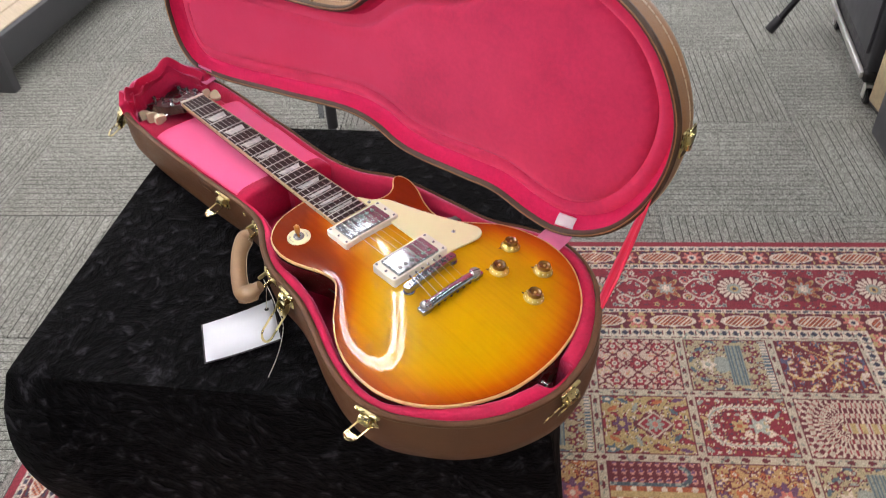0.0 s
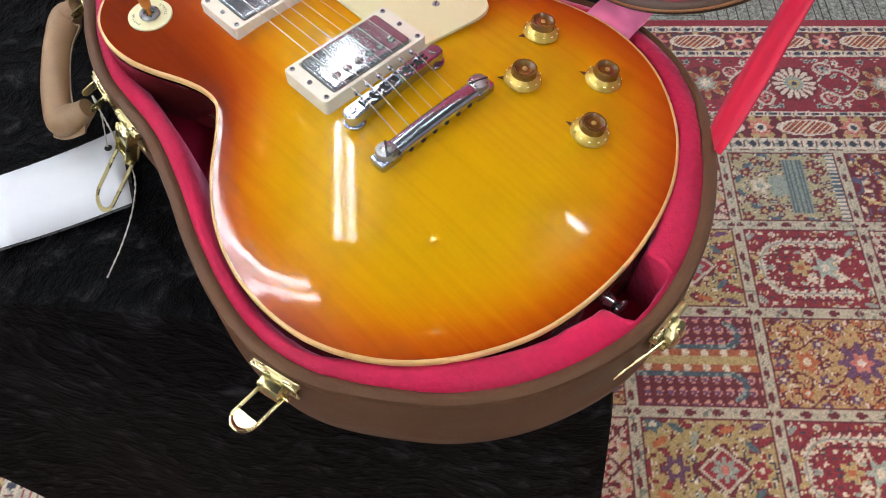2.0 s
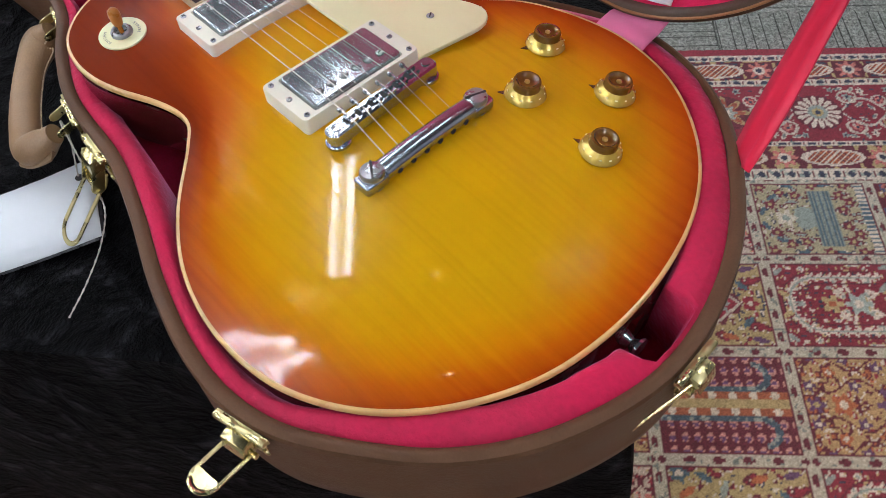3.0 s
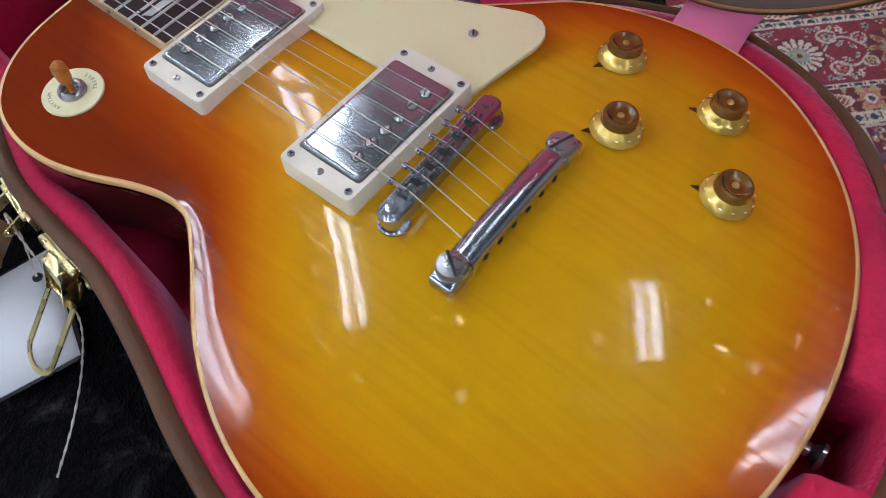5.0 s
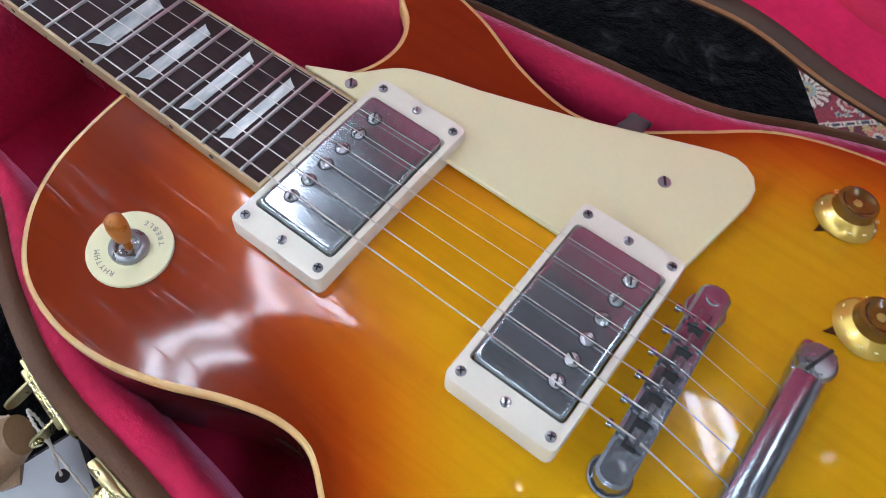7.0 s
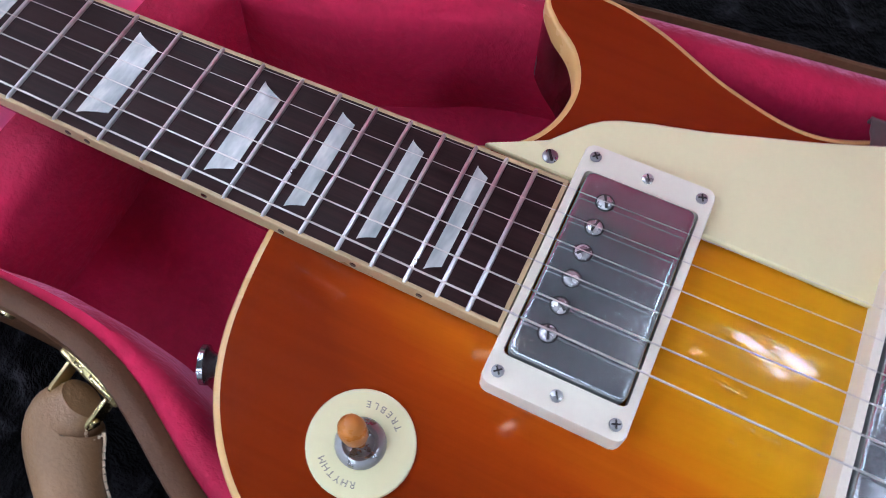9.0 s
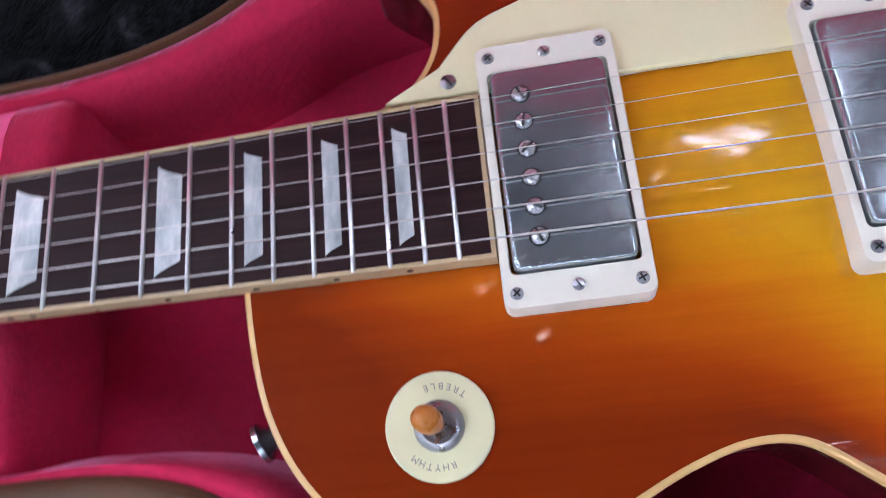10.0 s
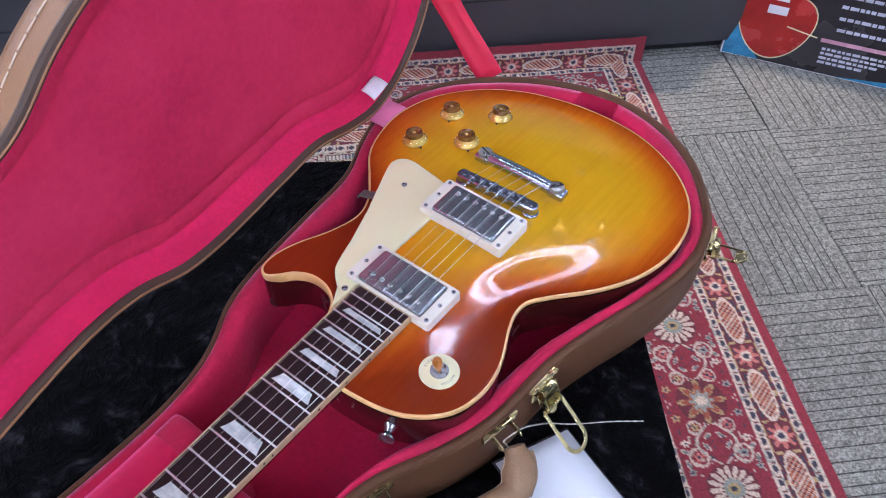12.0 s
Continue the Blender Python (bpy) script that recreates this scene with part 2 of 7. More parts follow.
def burst_lacquer():
    """Sunburst maple: the stain darkens from the amber middle to the cherry rim, under clear lacquer."""
    m, nt, bs = nodes_of("cherry_sunburst_lacquer")
    at = nt.nodes.new("ShaderNodeAttribute")
    at.attribute_name = "stain"
    vec = coords(nt, (2.5, 62, 4))
    n = noise_tex(nt, vec, 2.0, 6, 0.7)
    vec2 = coords(nt, (1, 1, 1))
    n2 = noise_tex(nt, vec2, 7.0, 3, 0.5)
    a = nt.nodes.new("ShaderNodeMath")
    a.operation = "MULTIPLY_ADD"
    a.inputs[1].default_value = 0.20
    nt.links.new(n, a.inputs[0])
    nt.links.new(at.outputs["Fac"], a.inputs[2])
    b = nt.nodes.new("ShaderNodeMath")
    b.operation = "MULTIPLY_ADD"
    b.inputs[1].default_value = 0.20
    nt.links.new(n2, b.inputs[0])
    nt.links.new(a.outputs[0], b.inputs[2])
    r = ramp(nt, [(0.12, (0.22, 0.024, 0.002)), (0.30, (0.36, 0.048, 0.002)), (0.48, (0.52, 0.112, 0.002)),
                  (0.64, (0.61, 0.205, 0.001)), (0.80, (0.645, 0.296, 0.001)), (1.0, (0.645, 0.350, 0.002))])
    nt.links.new(b.outputs[0], r.inputs[0])
    # faint growth lines in the maple
    figure = noise_tex(nt, coords(nt, (5, 150, 5)), 1.6, 4, 0.6)
    fr = ramp(nt, [(0.34, (0.83, 0.79, 0.72)), (0.52, (1.0, 1.0, 1.0)), (0.68, (1.04, 1.06, 1.0))])
    nt.links.new(figure, fr.inputs[0])
    grained = nt.nodes.new("ShaderNodeMix")
    grained.data_type, grained.blend_type = "RGBA", "MULTIPLY"
    grained.inputs["Factor"].default_value = 0.32
    nt.links.new(r.outputs[0], grained.inputs["A"])
    nt.links.new(fr.outputs[0], grained.inputs["B"])
    nt.links.new(grained.outputs["Result"], bs.inputs["Base Color"])
    bs.inputs["Roughness"].default_value = 0.24
    bs.inputs["Specular IOR Level"].default_value = 0.04
    bs.inputs["Coat Weight"].default_value = 1.0
    bs.inputs["Coat IOR"].default_value = 1.44
    haze = noise_tex(nt, coords(nt, (18, 18, 18)), 1.5, 4, 0.6)
    hr = ramp(nt, [(0.35, (0.035,) * 3), (0.65, (0.07,) * 3)])
    nt.links.new(haze, hr.inputs[0])
    nt.links.new(hr.outputs[0], bs.inputs["Coat Roughness"])
    cb = nt.nodes.new("ShaderNodeBump")
    cb.inputs["Strength"].default_value = 0.13
    cb.inputs["Distance"].default_value = 0.0005
    w = noise_tex(nt, coords(nt, (30, 30, 30)), 1.6, 2, 0.5)
    # long hairline scratches that bend a little, few and mostly one way
    wander = nt.nodes.new("ShaderNodeTexNoise")
    wander.inputs["Scale"].default_value = 9.0
    wander.inputs["Detail"].default_value = 1.0
    nt.links.new(coords(nt), wander.inputs["Vector"])
    bent = nt.nodes.new("ShaderNodeVectorMath")
    bent.operation = "MULTIPLY_ADD"
    bent.inputs[1].default_value = (0.022, 0.022, 0.0)
    nt.links.new(wander.outputs["Color"], bent.inputs[0])
    nt.links.new(coords(nt), bent.inputs[2])
    total = w
    for turn, sc, deep in ((28, 1.0, 0.55), (40, 0.8, 0.50), (-50, 1.1, 0.40), (95, 0.9, 0.32)):
        mp = nt.nodes.new("ShaderNodeMapping")
        mp.inputs["Rotation"].default_value = (0, 0, radians(turn))
        mp.inputs["Scale"].default_value = (11 * sc, 620 * sc, 1)
        nt.links.new(bent.outputs[0], mp.inputs["Vector"])
        line = noise_tex(nt, mp.outputs["Vector"], 1.0, 1, 0.5)
        cut = ramp(nt, [(0.685, (0, 0, 0)), (0.72, (1, 1, 1))])
        nt.links.new(line, cut.inputs[0])
        ad = nt.nodes.new("ShaderNodeMath")
        ad.operation = "MULTIPLY_ADD"
        ad.inputs[1].default_value = deep
        nt.links.new(cut.outputs[0], ad.inputs[0])
        nt.links.new(total, ad.inputs[2])
        total = ad.outputs[0]
    # shallow crazing of old lacquer
    cells = nt.nodes.new("ShaderNodeTexVoronoi")
    cells.feature = "DISTANCE_TO_EDGE"
    cells.inputs["Scale"].default_value = 85.0
    nt.links.new(bent.outputs[0], cells.inputs["Vector"])
    craze = ramp(nt, [(0.0, (0, 0, 0)), (0.10, (1, 1, 1))])
    nt.links.new(cells.outputs["Distance"], craze.inputs[0])
    ad = nt.nodes.new("ShaderNodeMath")
    ad.operation = "MULTIPLY_ADD"
    ad.inputs[1].default_value = 0.035
    nt.links.new(craze.outputs[0], ad.inputs[0])
    nt.links.new(total, ad.inputs[2])
    total = ad.outputs[0]
    nt.links.new(total, cb.inputs["Height"])
    nt.links.new(cb.outputs["Normal"], bs.inputs["Coat Normal"])
    return m


def pearl():
    m, nt, bs = nodes_of("mother_of_pearl")
    vec = coords(nt, (60, 22, 30))
    n = noise_tex(nt, vec, 2.4, 3, 0.6)
    r = ramp(nt, [(0.3, (0.34, 0.38, 0.38)), (0.5, (0.52, 0.56, 0.55)), (0.62, (0.70, 0.72, 0.68)), (0.75, (0.46, 0.52, 0.53))])
    nt.links.new(n, r.inputs[0])
    nt.links.new(r.outputs[0], bs.inputs["Base Color"])
    bs.inputs["Roughness"].default_value = 0.22
    bs.inputs["Specular IOR Level"].default_value = 0.8
    return m


def black_velvet():
    """Black pile crushed into short curving creases, their glints painted as paler colour."""
    m, nt, bs = nodes_of("crushed_black_velvet")
    vec = coords(nt, (1, 1, 1))
    warp = nt.nodes.new("ShaderNodeTexNoise")
    warp.inputs["Scale"].default_value = 9.0
    warp.inputs["Detail"].default_value = 3.0
    nt.links.new(vec, warp.inputs["Vector"])
    vm = nt.nodes.new("ShaderNodeVectorMath")
    vm.operation = "MULTIPLY_ADD"
    vm.inputs[1].default_value = (0.10, 0.10, 0.10)
    nt.links.new(warp.outputs["Color"], vm.inputs[0])
    nt.links.new(vec, vm.inputs[2])
    crease = nt.nodes.new("ShaderNodeTexNoise")
    crease.inputs["Scale"].default_value = 52.0
    crease.inputs["Detail"].default_value = 5.0
    crease.inputs["Roughness"].default_value = 0.62
    nt.links.new(vm.outputs[0], crease.inputs["Vector"])
    n = crease.outputs["Fac"]
    f = noise_tex(nt, vec, 600, 2, 0.5)
    # highlights on the creases and the dark between them, as base colour
    r = ramp(nt, [(0.44, (0.0010, 0.0010, 0.0013)), (0.53, (0.0028, 0.0027, 0.0034)), (0.60, (0.010, 0.0097, 0.0115)), (0.70, (0.038, 0.037, 0.043))])
    nt.links.new(n, r.inputs[0])
    nt.links.new(r.outputs[0], bs.inputs["Base Color"])
    bs.inputs["Roughness"].default_value = 0.7
    bs.inputs["Specular IOR Level"].default_value = 0.06
    bs.inputs["Sheen Weight"].default_value = 0.004
    bs.inputs["Sheen Roughness"].default_value = 0.3
    mx = nt.nodes.new("ShaderNodeMath")
    mx.operation = "MULTIPLY_ADD"
    mx.inputs[1].default_value = 0.12
    nt.links.new(f, mx.inputs[0])
    nt.links.new(n, mx.inputs[2])
    bump(nt, bs, mx.outputs[0], 1.0, 0.012)
    return m


def carpet_tile_mat():
    """Grey loop pile with dark pencil lines that run one way across each tile."""
    m, nt, bs = nodes_of("striped_grey_carpet")
    vec = coords(nt, (1, 1, 1))
    oi = nt.nodes.new("ShaderNodeObjectInfo")
    sep = nt.nodes.new("ShaderNodeSeparateXYZ")
    nt.links.new(vec, sep.inputs[0])
    rnd = nt.nodes.new("ShaderNodeMath")
    rnd.operation = "MULTIPLY_ADD"
    rnd.inputs[1].default_value = 7.0
    nt.links.new(oi.outputs["Random"], rnd.inputs[0])
    nt.links.new(sep.outputs["Y"], rnd.inputs[2])
    comb = nt.nodes.new("ShaderNodeCombineXYZ")
    nt.links.new(rnd.outputs[0], comb.inputs["Y"])
    lines = nt.nodes.new("ShaderNodeTexVoronoi")
    lines.voronoi_dimensions, lines.feature = "1D", "DISTANCE_TO_EDGE"
    lines.inputs["Scale"].default_value = 42.0
    nt.links.new(rnd.outputs[0], lines.inputs["W"])
    lr = ramp(nt, [(0.032, (0.26,) * 3), (0.075, (1.0,) * 3)])
    nt.links.new(lines.outputs["Distance"], lr.inputs[0])
    fine = noise_tex(nt, vec, 170, 4, 0.8)
    fr = ramp(nt, [(0.34, (0.100, 0.102, 0.090)), (0.5, (0.250, 0.254, 0.228)), (0.66, (0.48, 0.48, 0.44))])
    nt.links.new(fine, fr.inputs[0])
    thin = noise_tex(nt, comb.outputs[0], 170, 0.0, 0.4)
    tr = ramp(nt, [(0.40, (0.86,) * 3), (0.5, (1.0,) * 3), (0.62, (0.88,) * 3)])
    nt.links.new(thin, tr.inputs[0])
    both = nt.nodes.new("ShaderNodeMath")
    both.operation = "MULTIPLY"
    nt.links.new(lr.outputs[0], both.inputs[0])
    nt.links.new(tr.outputs[0], both.inputs[1])
    mx = nt.nodes.new("ShaderNodeMix")
    mx.data_type, mx.blend_type = "RGBA", "MULTIPLY"
    mx.inputs["Factor"].default_value = 0.92
    nt.links.new(fr.outputs[0], mx.inputs["A"])
    nt.links.new(both.outputs[0], mx.inputs["B"])
    wide = noise_tex(nt, vec, 3.0, 2, 0.5)
    wr = ramp(nt, [(0.3, (0.86,) * 3), (0.7, (1.1,) * 3)])
    nt.links.new(wide, wr.inputs[0])
    mx2 = nt.nodes.new("ShaderNodeMix")
    mx2.data_type, mx2.blend_type = "RGBA", "MULTIPLY"
    mx2.inputs["Factor"].default_value = 1.0
    nt.links.new(mx.outputs["Result"], mx2.inputs["A"])
    nt.links.new(wr.outputs[0], mx2.inputs["B"])
    nt.links.new(mx2.outputs["Result"], bs.inputs["Base Color"])
    bs.inputs["Roughness"].default_value = 0.95
    bs.inputs["Specular IOR Level"].default_value = 0.1
    mm = nt.nodes.new("ShaderNodeMath")
    mm.operation = "MULTIPLY"
    nt.links.new(fine, mm.inputs[0])
    nt.links.new(lr.outputs[0], mm.inputs[1])
    bump(nt, bs, mm.outputs[0], 0.6, 0.004)
    return m


def rug_mat():
    m, nt, bs = nodes_of("woven_wool_rug")
    at = nt.nodes.new("ShaderNodeAttribute")
    at.attribute_name = "wool"
    fine = noise_tex(nt, coords(nt), 420, 2, 0.6)
    r = ramp(nt, [(0.25, (0.62,) * 3), (0.75, (1.1,) * 3)])
    nt.links.new(fine, r.inputs[0])
    mx = nt.nodes.new("ShaderNodeMix")
    mx.data_type, mx.blend_type = "RGBA", "MULTIPLY"
    mx.inputs["Factor"].default_value = 1.0
    faded = nt.nodes.new("ShaderNodeMix")
    faded.data_type = "RGBA"
    faded.inputs["Factor"].default_value = 0.06
    faded.inputs["B"].default_value = (0.52, 0.46, 0.42, 1)
    nt.links.new(at.outputs["Color"], faded.inputs["A"])
    nt.links.new(faded.outputs["Result"], mx.inputs["A"])
    nt.links.new(r.outputs[0], mx.inputs["B"])
    nt.links.new(mx.outputs["Result"], bs.inputs["Base Color"])
    bs.inputs["Roughness"].default_value = 0.9
    bs.inputs["Specular IOR Level"].default_value = 0.15
    bs.inputs["Sheen Weight"].default_value = 0.03
    bump(nt, bs, fine, 0.5, 0.003)
    return m


M_GOLD, M_GOLDTOP, M_BURST, M_PEARL = gold_plastic(), amber_top(), burst_lacquer(), pearl()
M_VELVET, M_CARPET, M_RUG = black_velvet(), carpet_tile_mat(), rug_mat()


# ---- building helpers ----
def basis(p, x, y, z):
    """A frame at p with the three given axes."""
    m = Matrix.Identity(4)
    for k, a in enumerate((x, y, z)):
        for i in range(3):
            m[i][k] = a[i]
    for i in range(3):
        m[i][3] = p[i]
    return m


def thing(name, at, label, category, group="", kind=""):
    e = new(name)
    e.empty_display_size = 0.05
    e.matrix_world = Matrix.Translation(at) if not isinstance(at, Matrix) else at
    return tagged(e, label, category, group, kind)


def part(name, bm, material, parent, label="", smooth=True, angle=40):
    """One bmesh, in world places, as one mesh object under its thing or part."""
    me = bpy.data.meshes.new(name)
    bmesh.ops.recalc_face_normals(bm, faces=bm.faces)
    for f in bm.faces:
        f.smooth = smooth
    if smooth:
        lim = radians(angle)
        for e in bm.edges:
            if len(e.link_faces) == 2 and e.calc_face_angle(0) > lim:
                e.smooth = False
    bm.to_mesh(me)
    bm.free()
    me.materials.append(material)
    ob = new(name, me)
    if parent is not None:
        ob.parent = parent
        ob.matrix_parent_inverse = world_of(parent).inverted()
    if label:
        tagged(ob, label)
    return ob


def world_of(ob):
    m = ob.matrix_basis.copy()
    if ob.parent is not None:
        m = world_of(ob.parent) @ ob.matrix_parent_inverse @ m
    return m


def solo(name, bm, material, label, category, group="", kind="", smooth=True, angle=40):
    return tagged(part(name, bm, material, None, "", smooth, angle), label, category, group, kind)


def box(bm, size, m=None, bevel=0.0, seg=2):
    """A box about the origin of m, with rounded edges."""
    r = bmesh.ops.create_cube(bm, size=1.0, matrix=Matrix.Diagonal((*size, 1)))
    vs = r["verts"]
    if bevel:
        es = list({e for v in vs for e in v.link_edges})
        out = bmesh.ops.bevel(bm, geom=es, offset=bevel, segments=seg, profile=0.5, affect="EDGES")
        vs = list({v for f in out["faces"] for v in f.verts} | {v for v in vs if v.is_valid})
        vs = [v for v in vs if v.is_valid]
    if m is not None:
        bmesh.ops.transform(bm, matrix=m, verts=vs)
    return vs


def lathe(bm, profile, m=None, seg=32, closed=False):
    """Turn a profile of (radius, height) about z."""
    rings = []
    for r, h in profile:
        if r < 1e-6:
            rings.append([bm.verts.new((0, 0, h))])
        else:
            rings.append([bm.verts.new((r * math.cos(2 * math.pi * i / seg), r * math.sin(2 * math.pi * i / seg), h)) for i in range(seg)])
    for a, b in zip(rings, rings[1:]):
        for i in range(seg):
            j = (i + 1) % seg
            if len(a) == 1 and len(b) == 1:
                continue
            if len(a) == 1:
                bm.faces.new((a[0], b[i], b[j]))
            elif len(b) == 1:
                bm.faces.new((a[i], a[j], b[0]))
            else:
                bm.faces.new((a[i], a[j], b[j], b[i]))
    vs = [v for r in rings for v in r]
    if m is not None:
        bmesh.ops.transform(bm, matrix=m, verts=vs)
    return vs


def tube(bm, pts, rad, seg=8, closed=False, flat=1.0, up=(0, 0, 1)):
    """A round or flattened bar along a line of places."""
    pts = [Vector(p) for p in pts]
    n = len(pts)
    rings = []
    for i, p in enumerate(pts):
        a = pts[(i - 1) % n] if closed or i else p
        b = pts[(i + 1) % n] if closed or i < n - 1 else p
        d = (b - a).normalized()
        s = d.cross(Vector(up))
        if s.length < 1e-4:
            s = d.cross(Vector((1, 0, 0)))
        s.normalize()
        t = s.cross(d).normalized()
        r = rad[i] if isinstance(rad, (list, tuple)) else rad
        rings.append([bm.verts.new(p + (s * math.cos(k) + t * math.sin(k) * flat) * r) for k in (2 * math.pi * j / seg for j in range(seg))])
    m = n if closed else n - 1
    for i in range(m):
        a, b = rings[i], rings[(i + 1) % n]
        for j in range(seg):
            k = (j + 1) % seg
            bm.faces.new((a[j], a[k], b[k], b[j]))
    if not closed:
        bm.faces.new(list(reversed(rings[0])))
        bm.faces.new(rings[-1])


def prism(bm, outline, z0, z1, bevel=0.0):
    """A plate of the given outline between two heights (numbers or functions of x, y), its upper edge eased."""
    f0 = z0 if callable(z0) else (lambda x, y: z0)
    f1 = z1 if callable(z1) else (lambda x, y: z1)
    rings = [[bm.verts.new((x, y, f0(x, y))) for x, y in outline]]
    if bevel:
        rings.append([bm.verts.new((x, y, f1(x, y) - bevel)) for x, y in outline])
        ins = inset(outline, bevel)
        rings.append([bm.verts.new((x, y, f1(x, y))) for x, y in ins])
    else:
        rings.append([bm.verts.new((x, y, f1(x, y))) for x, y in outline])
    n = len(outline)
    for a, b in zip(rings, rings[1:]):
        for i in range(n):
            j = (i + 1) % n
            bm.faces.new((a[i], a[j], b[j], b[i]))
    bm.faces.new(list(reversed(rings[0])))
    bm.faces.new(rings[-1])


def spline(ctrl, per=8, closed=True):
    """A smooth line through control places."""
    c = [Vector(p) for p in ctrl]
    n = len(c)
    out = []
    for i in range(n if closed else n - 1):
        p0 = c[(i - 1) % n] if closed or i else c[0] * 2 - c[1]
        p1, p2 = c[i], c[(i + 1) % n]
        p3 = c[(i + 2) % n] if closed or i < n - 2 else c[-1] * 2 - c[-2]
        d1, d2, d3 = ((p1 - p0).length ** 0.5, (p2 - p1).length ** 0.5, (p3 - p2).length ** 0.5)
        m1 = ((p1 - p0) / d1 - (p2 - p0) / (d1 + d2) + (p2 - p1) / d2) * d2
        m2 = ((p2 - p1) / d2 - (p3 - p1) / (d2 + d3) + (p3 - p2) / d3) * d2
        for k in range(per):
            t = k / per
            out.append((2 * t**3 - 3 * t**2 + 1) * p1 + (t**3 - 2 * t**2 + t) * m1 + (-2 * t**3 + 3 * t**2) * p2 + (t**3 - t**2) * m2)
    if not closed:
        out.append(c[-1])
    return out


def inset(outline, d):
    """Move a closed outline (x, y) inwards by d; the outline runs counter-clockwise or clockwise."""
    n = len(outline)
    area = sum(outline[i][0] * outline[(i + 1) % n][1] - outline[(i + 1) % n][0] * outline[i][1] for i in range(n))
    s = 1 if area > 0 else -1
    out = []
    for i in range(n):
        ax, ay = outline[i - 1][:2]
        bx, by = outline[(i + 1) % n][:2]
        tx, ty = bx - ax, by - ay
        l = math.hypot(tx, ty) or 1
        out.append((outline[i][0] - s * ty / l * d, outline[i][1] + s * tx / l * d))
    return out


def even(outline, step):
    """Space a closed line evenly."""
    p = np.array([(v[0], v[1]) for v in outline])
    q = np.vstack([p, p[:1]])
    s = np.r_[0, np.cumsum(np.hypot(*np.diff(q, axis=0).T))]
    n = int(s[-1] / step)
    t = np.linspace(0, s[-1], n, endpoint=False)
    return [(float(a), float(b)) for a, b in zip(np.interp(t, s, q[:, 0]), np.interp(t, s, q[:, 1]))]


def strip(bm, rings, closed=True):
    """Skin a list of vertex rings of equal length."""
    rows = [[bm.verts.new(p) for p in r] for r in rings]
    n = len(rows[0])
    for a, b in zip(rows, rows[1:]):
        for i in range(n if closed else n - 1):
            j = (i + 1) % n
            bm.faces.new((a[i], a[j], b[j], b[i]))
    return rows


# ---- the shop: floor, walls, ceiling, lights ----
def room():
    bm = bmesh.new()
    box(bm, (9.6, 9.6, 0.1), grid_place(0.4, -0.6, -0.062))
    floor = solo("floor", bm, M_PLINTH, "concrete floor slab under grey carpet tiles", "floor", kind="structure", smooth=False)
    for k, (u, n, su, sn) in enumerate(((-4.45, -0.6, 0.1, 9.8), (5.25, -0.6, 0.1, 9.8), (0.4, -5.45, 9.6, 0.1), (0.4, 4.25, 9.6, 0.1))):
        bm = bmesh.new()
        box(bm, (su, sn, 2.95), grid_place(u, n, 1.47))
        solo(("wall_west", "wall_east", "wall_south", "wall_north")[k], bm, M_WALL, "plain grey painted shop wall", "wall", kind="structure", smooth=False)
    bm = bmesh.new()
    box(bm, (9.8, 9.8, 0.1), grid_place(0.4, -0.6, 2.99))
    solo("ceiling", bm, M_CEIL, "dark grey painted shop ceiling", "ceiling", kind="structure", smooth=False)
    return floor


FLOOR = room()


def tube_lamp(half):
    """A bare twin-tube ceiling batten."""
    lamp = thing("tube_lamp", (0, 0, 2.93), "white twin-tube batten light under the dark shop ceiling, also copied as unseen fill", "ceiling light", "tube lights on the ceiling")
    bm = bmesh.new()
    box(bm, (2 * half + 0.05, 0.15, 0.028), pose(0, 0, 2.926), 0.006)
    part("batten", bm, M_BATTEN, lamp)
    for s in (-1, 1):
        bm = bmesh.new()
        tube(bm, [(-half, s * 0.060, 2.885), (half, s * 0.060, 2.885)], 0.020, 14)
        part("tube", bm, M_TUBE, lamp, "lit white tube")
    return lamp


LONG_LAMP, SHORT_LAMP = tube_lamp(0.75), tube_lamp(0.30)
SHORT_LAMP.matrix_world = grid_place(-1.15, -0.56, 2.93, 90)
LAMP_AND_FILL_PLACES = [(0.53, -1.34), (0.53, -2.98), (-1.15, 0.97), (-1.15, -2.6), (-1.15, 2.6), (0.53, -4.5), (-1.15, -4.3)]
# unseen rows, outside the guitar's reflections, added to lift the room's light
LAMP_AND_FILL_PLACES += [(2.03, n) for n in (-4.4, -2.8, -1.2, 0.4)] + [(3.53, n) for n in (-4.4, -2.8, -1.2, 0.4)] + [(2.03, 3.4)]
LAMP_AND_FILL_PLACES += [(u, n) for u in (-2.6, -3.9) for n in (-4.4, -2.8)]
# four more unseen battens added as fill to brighten the upright lid
LAMP_AND_FILL_PLACES += [(0.53, 2.7), (2.03, 2.0), (3.53, 2.0), (3.53, 3.4)]
for k, (u, n) in enumerate(LAMP_AND_FILL_PLACES):
    m = grid_place(u, n, 2.93, 90)
    if k:
        copy_thing(LONG_LAMP, m)
    else:
        LONG_LAMP.matrix_world = m


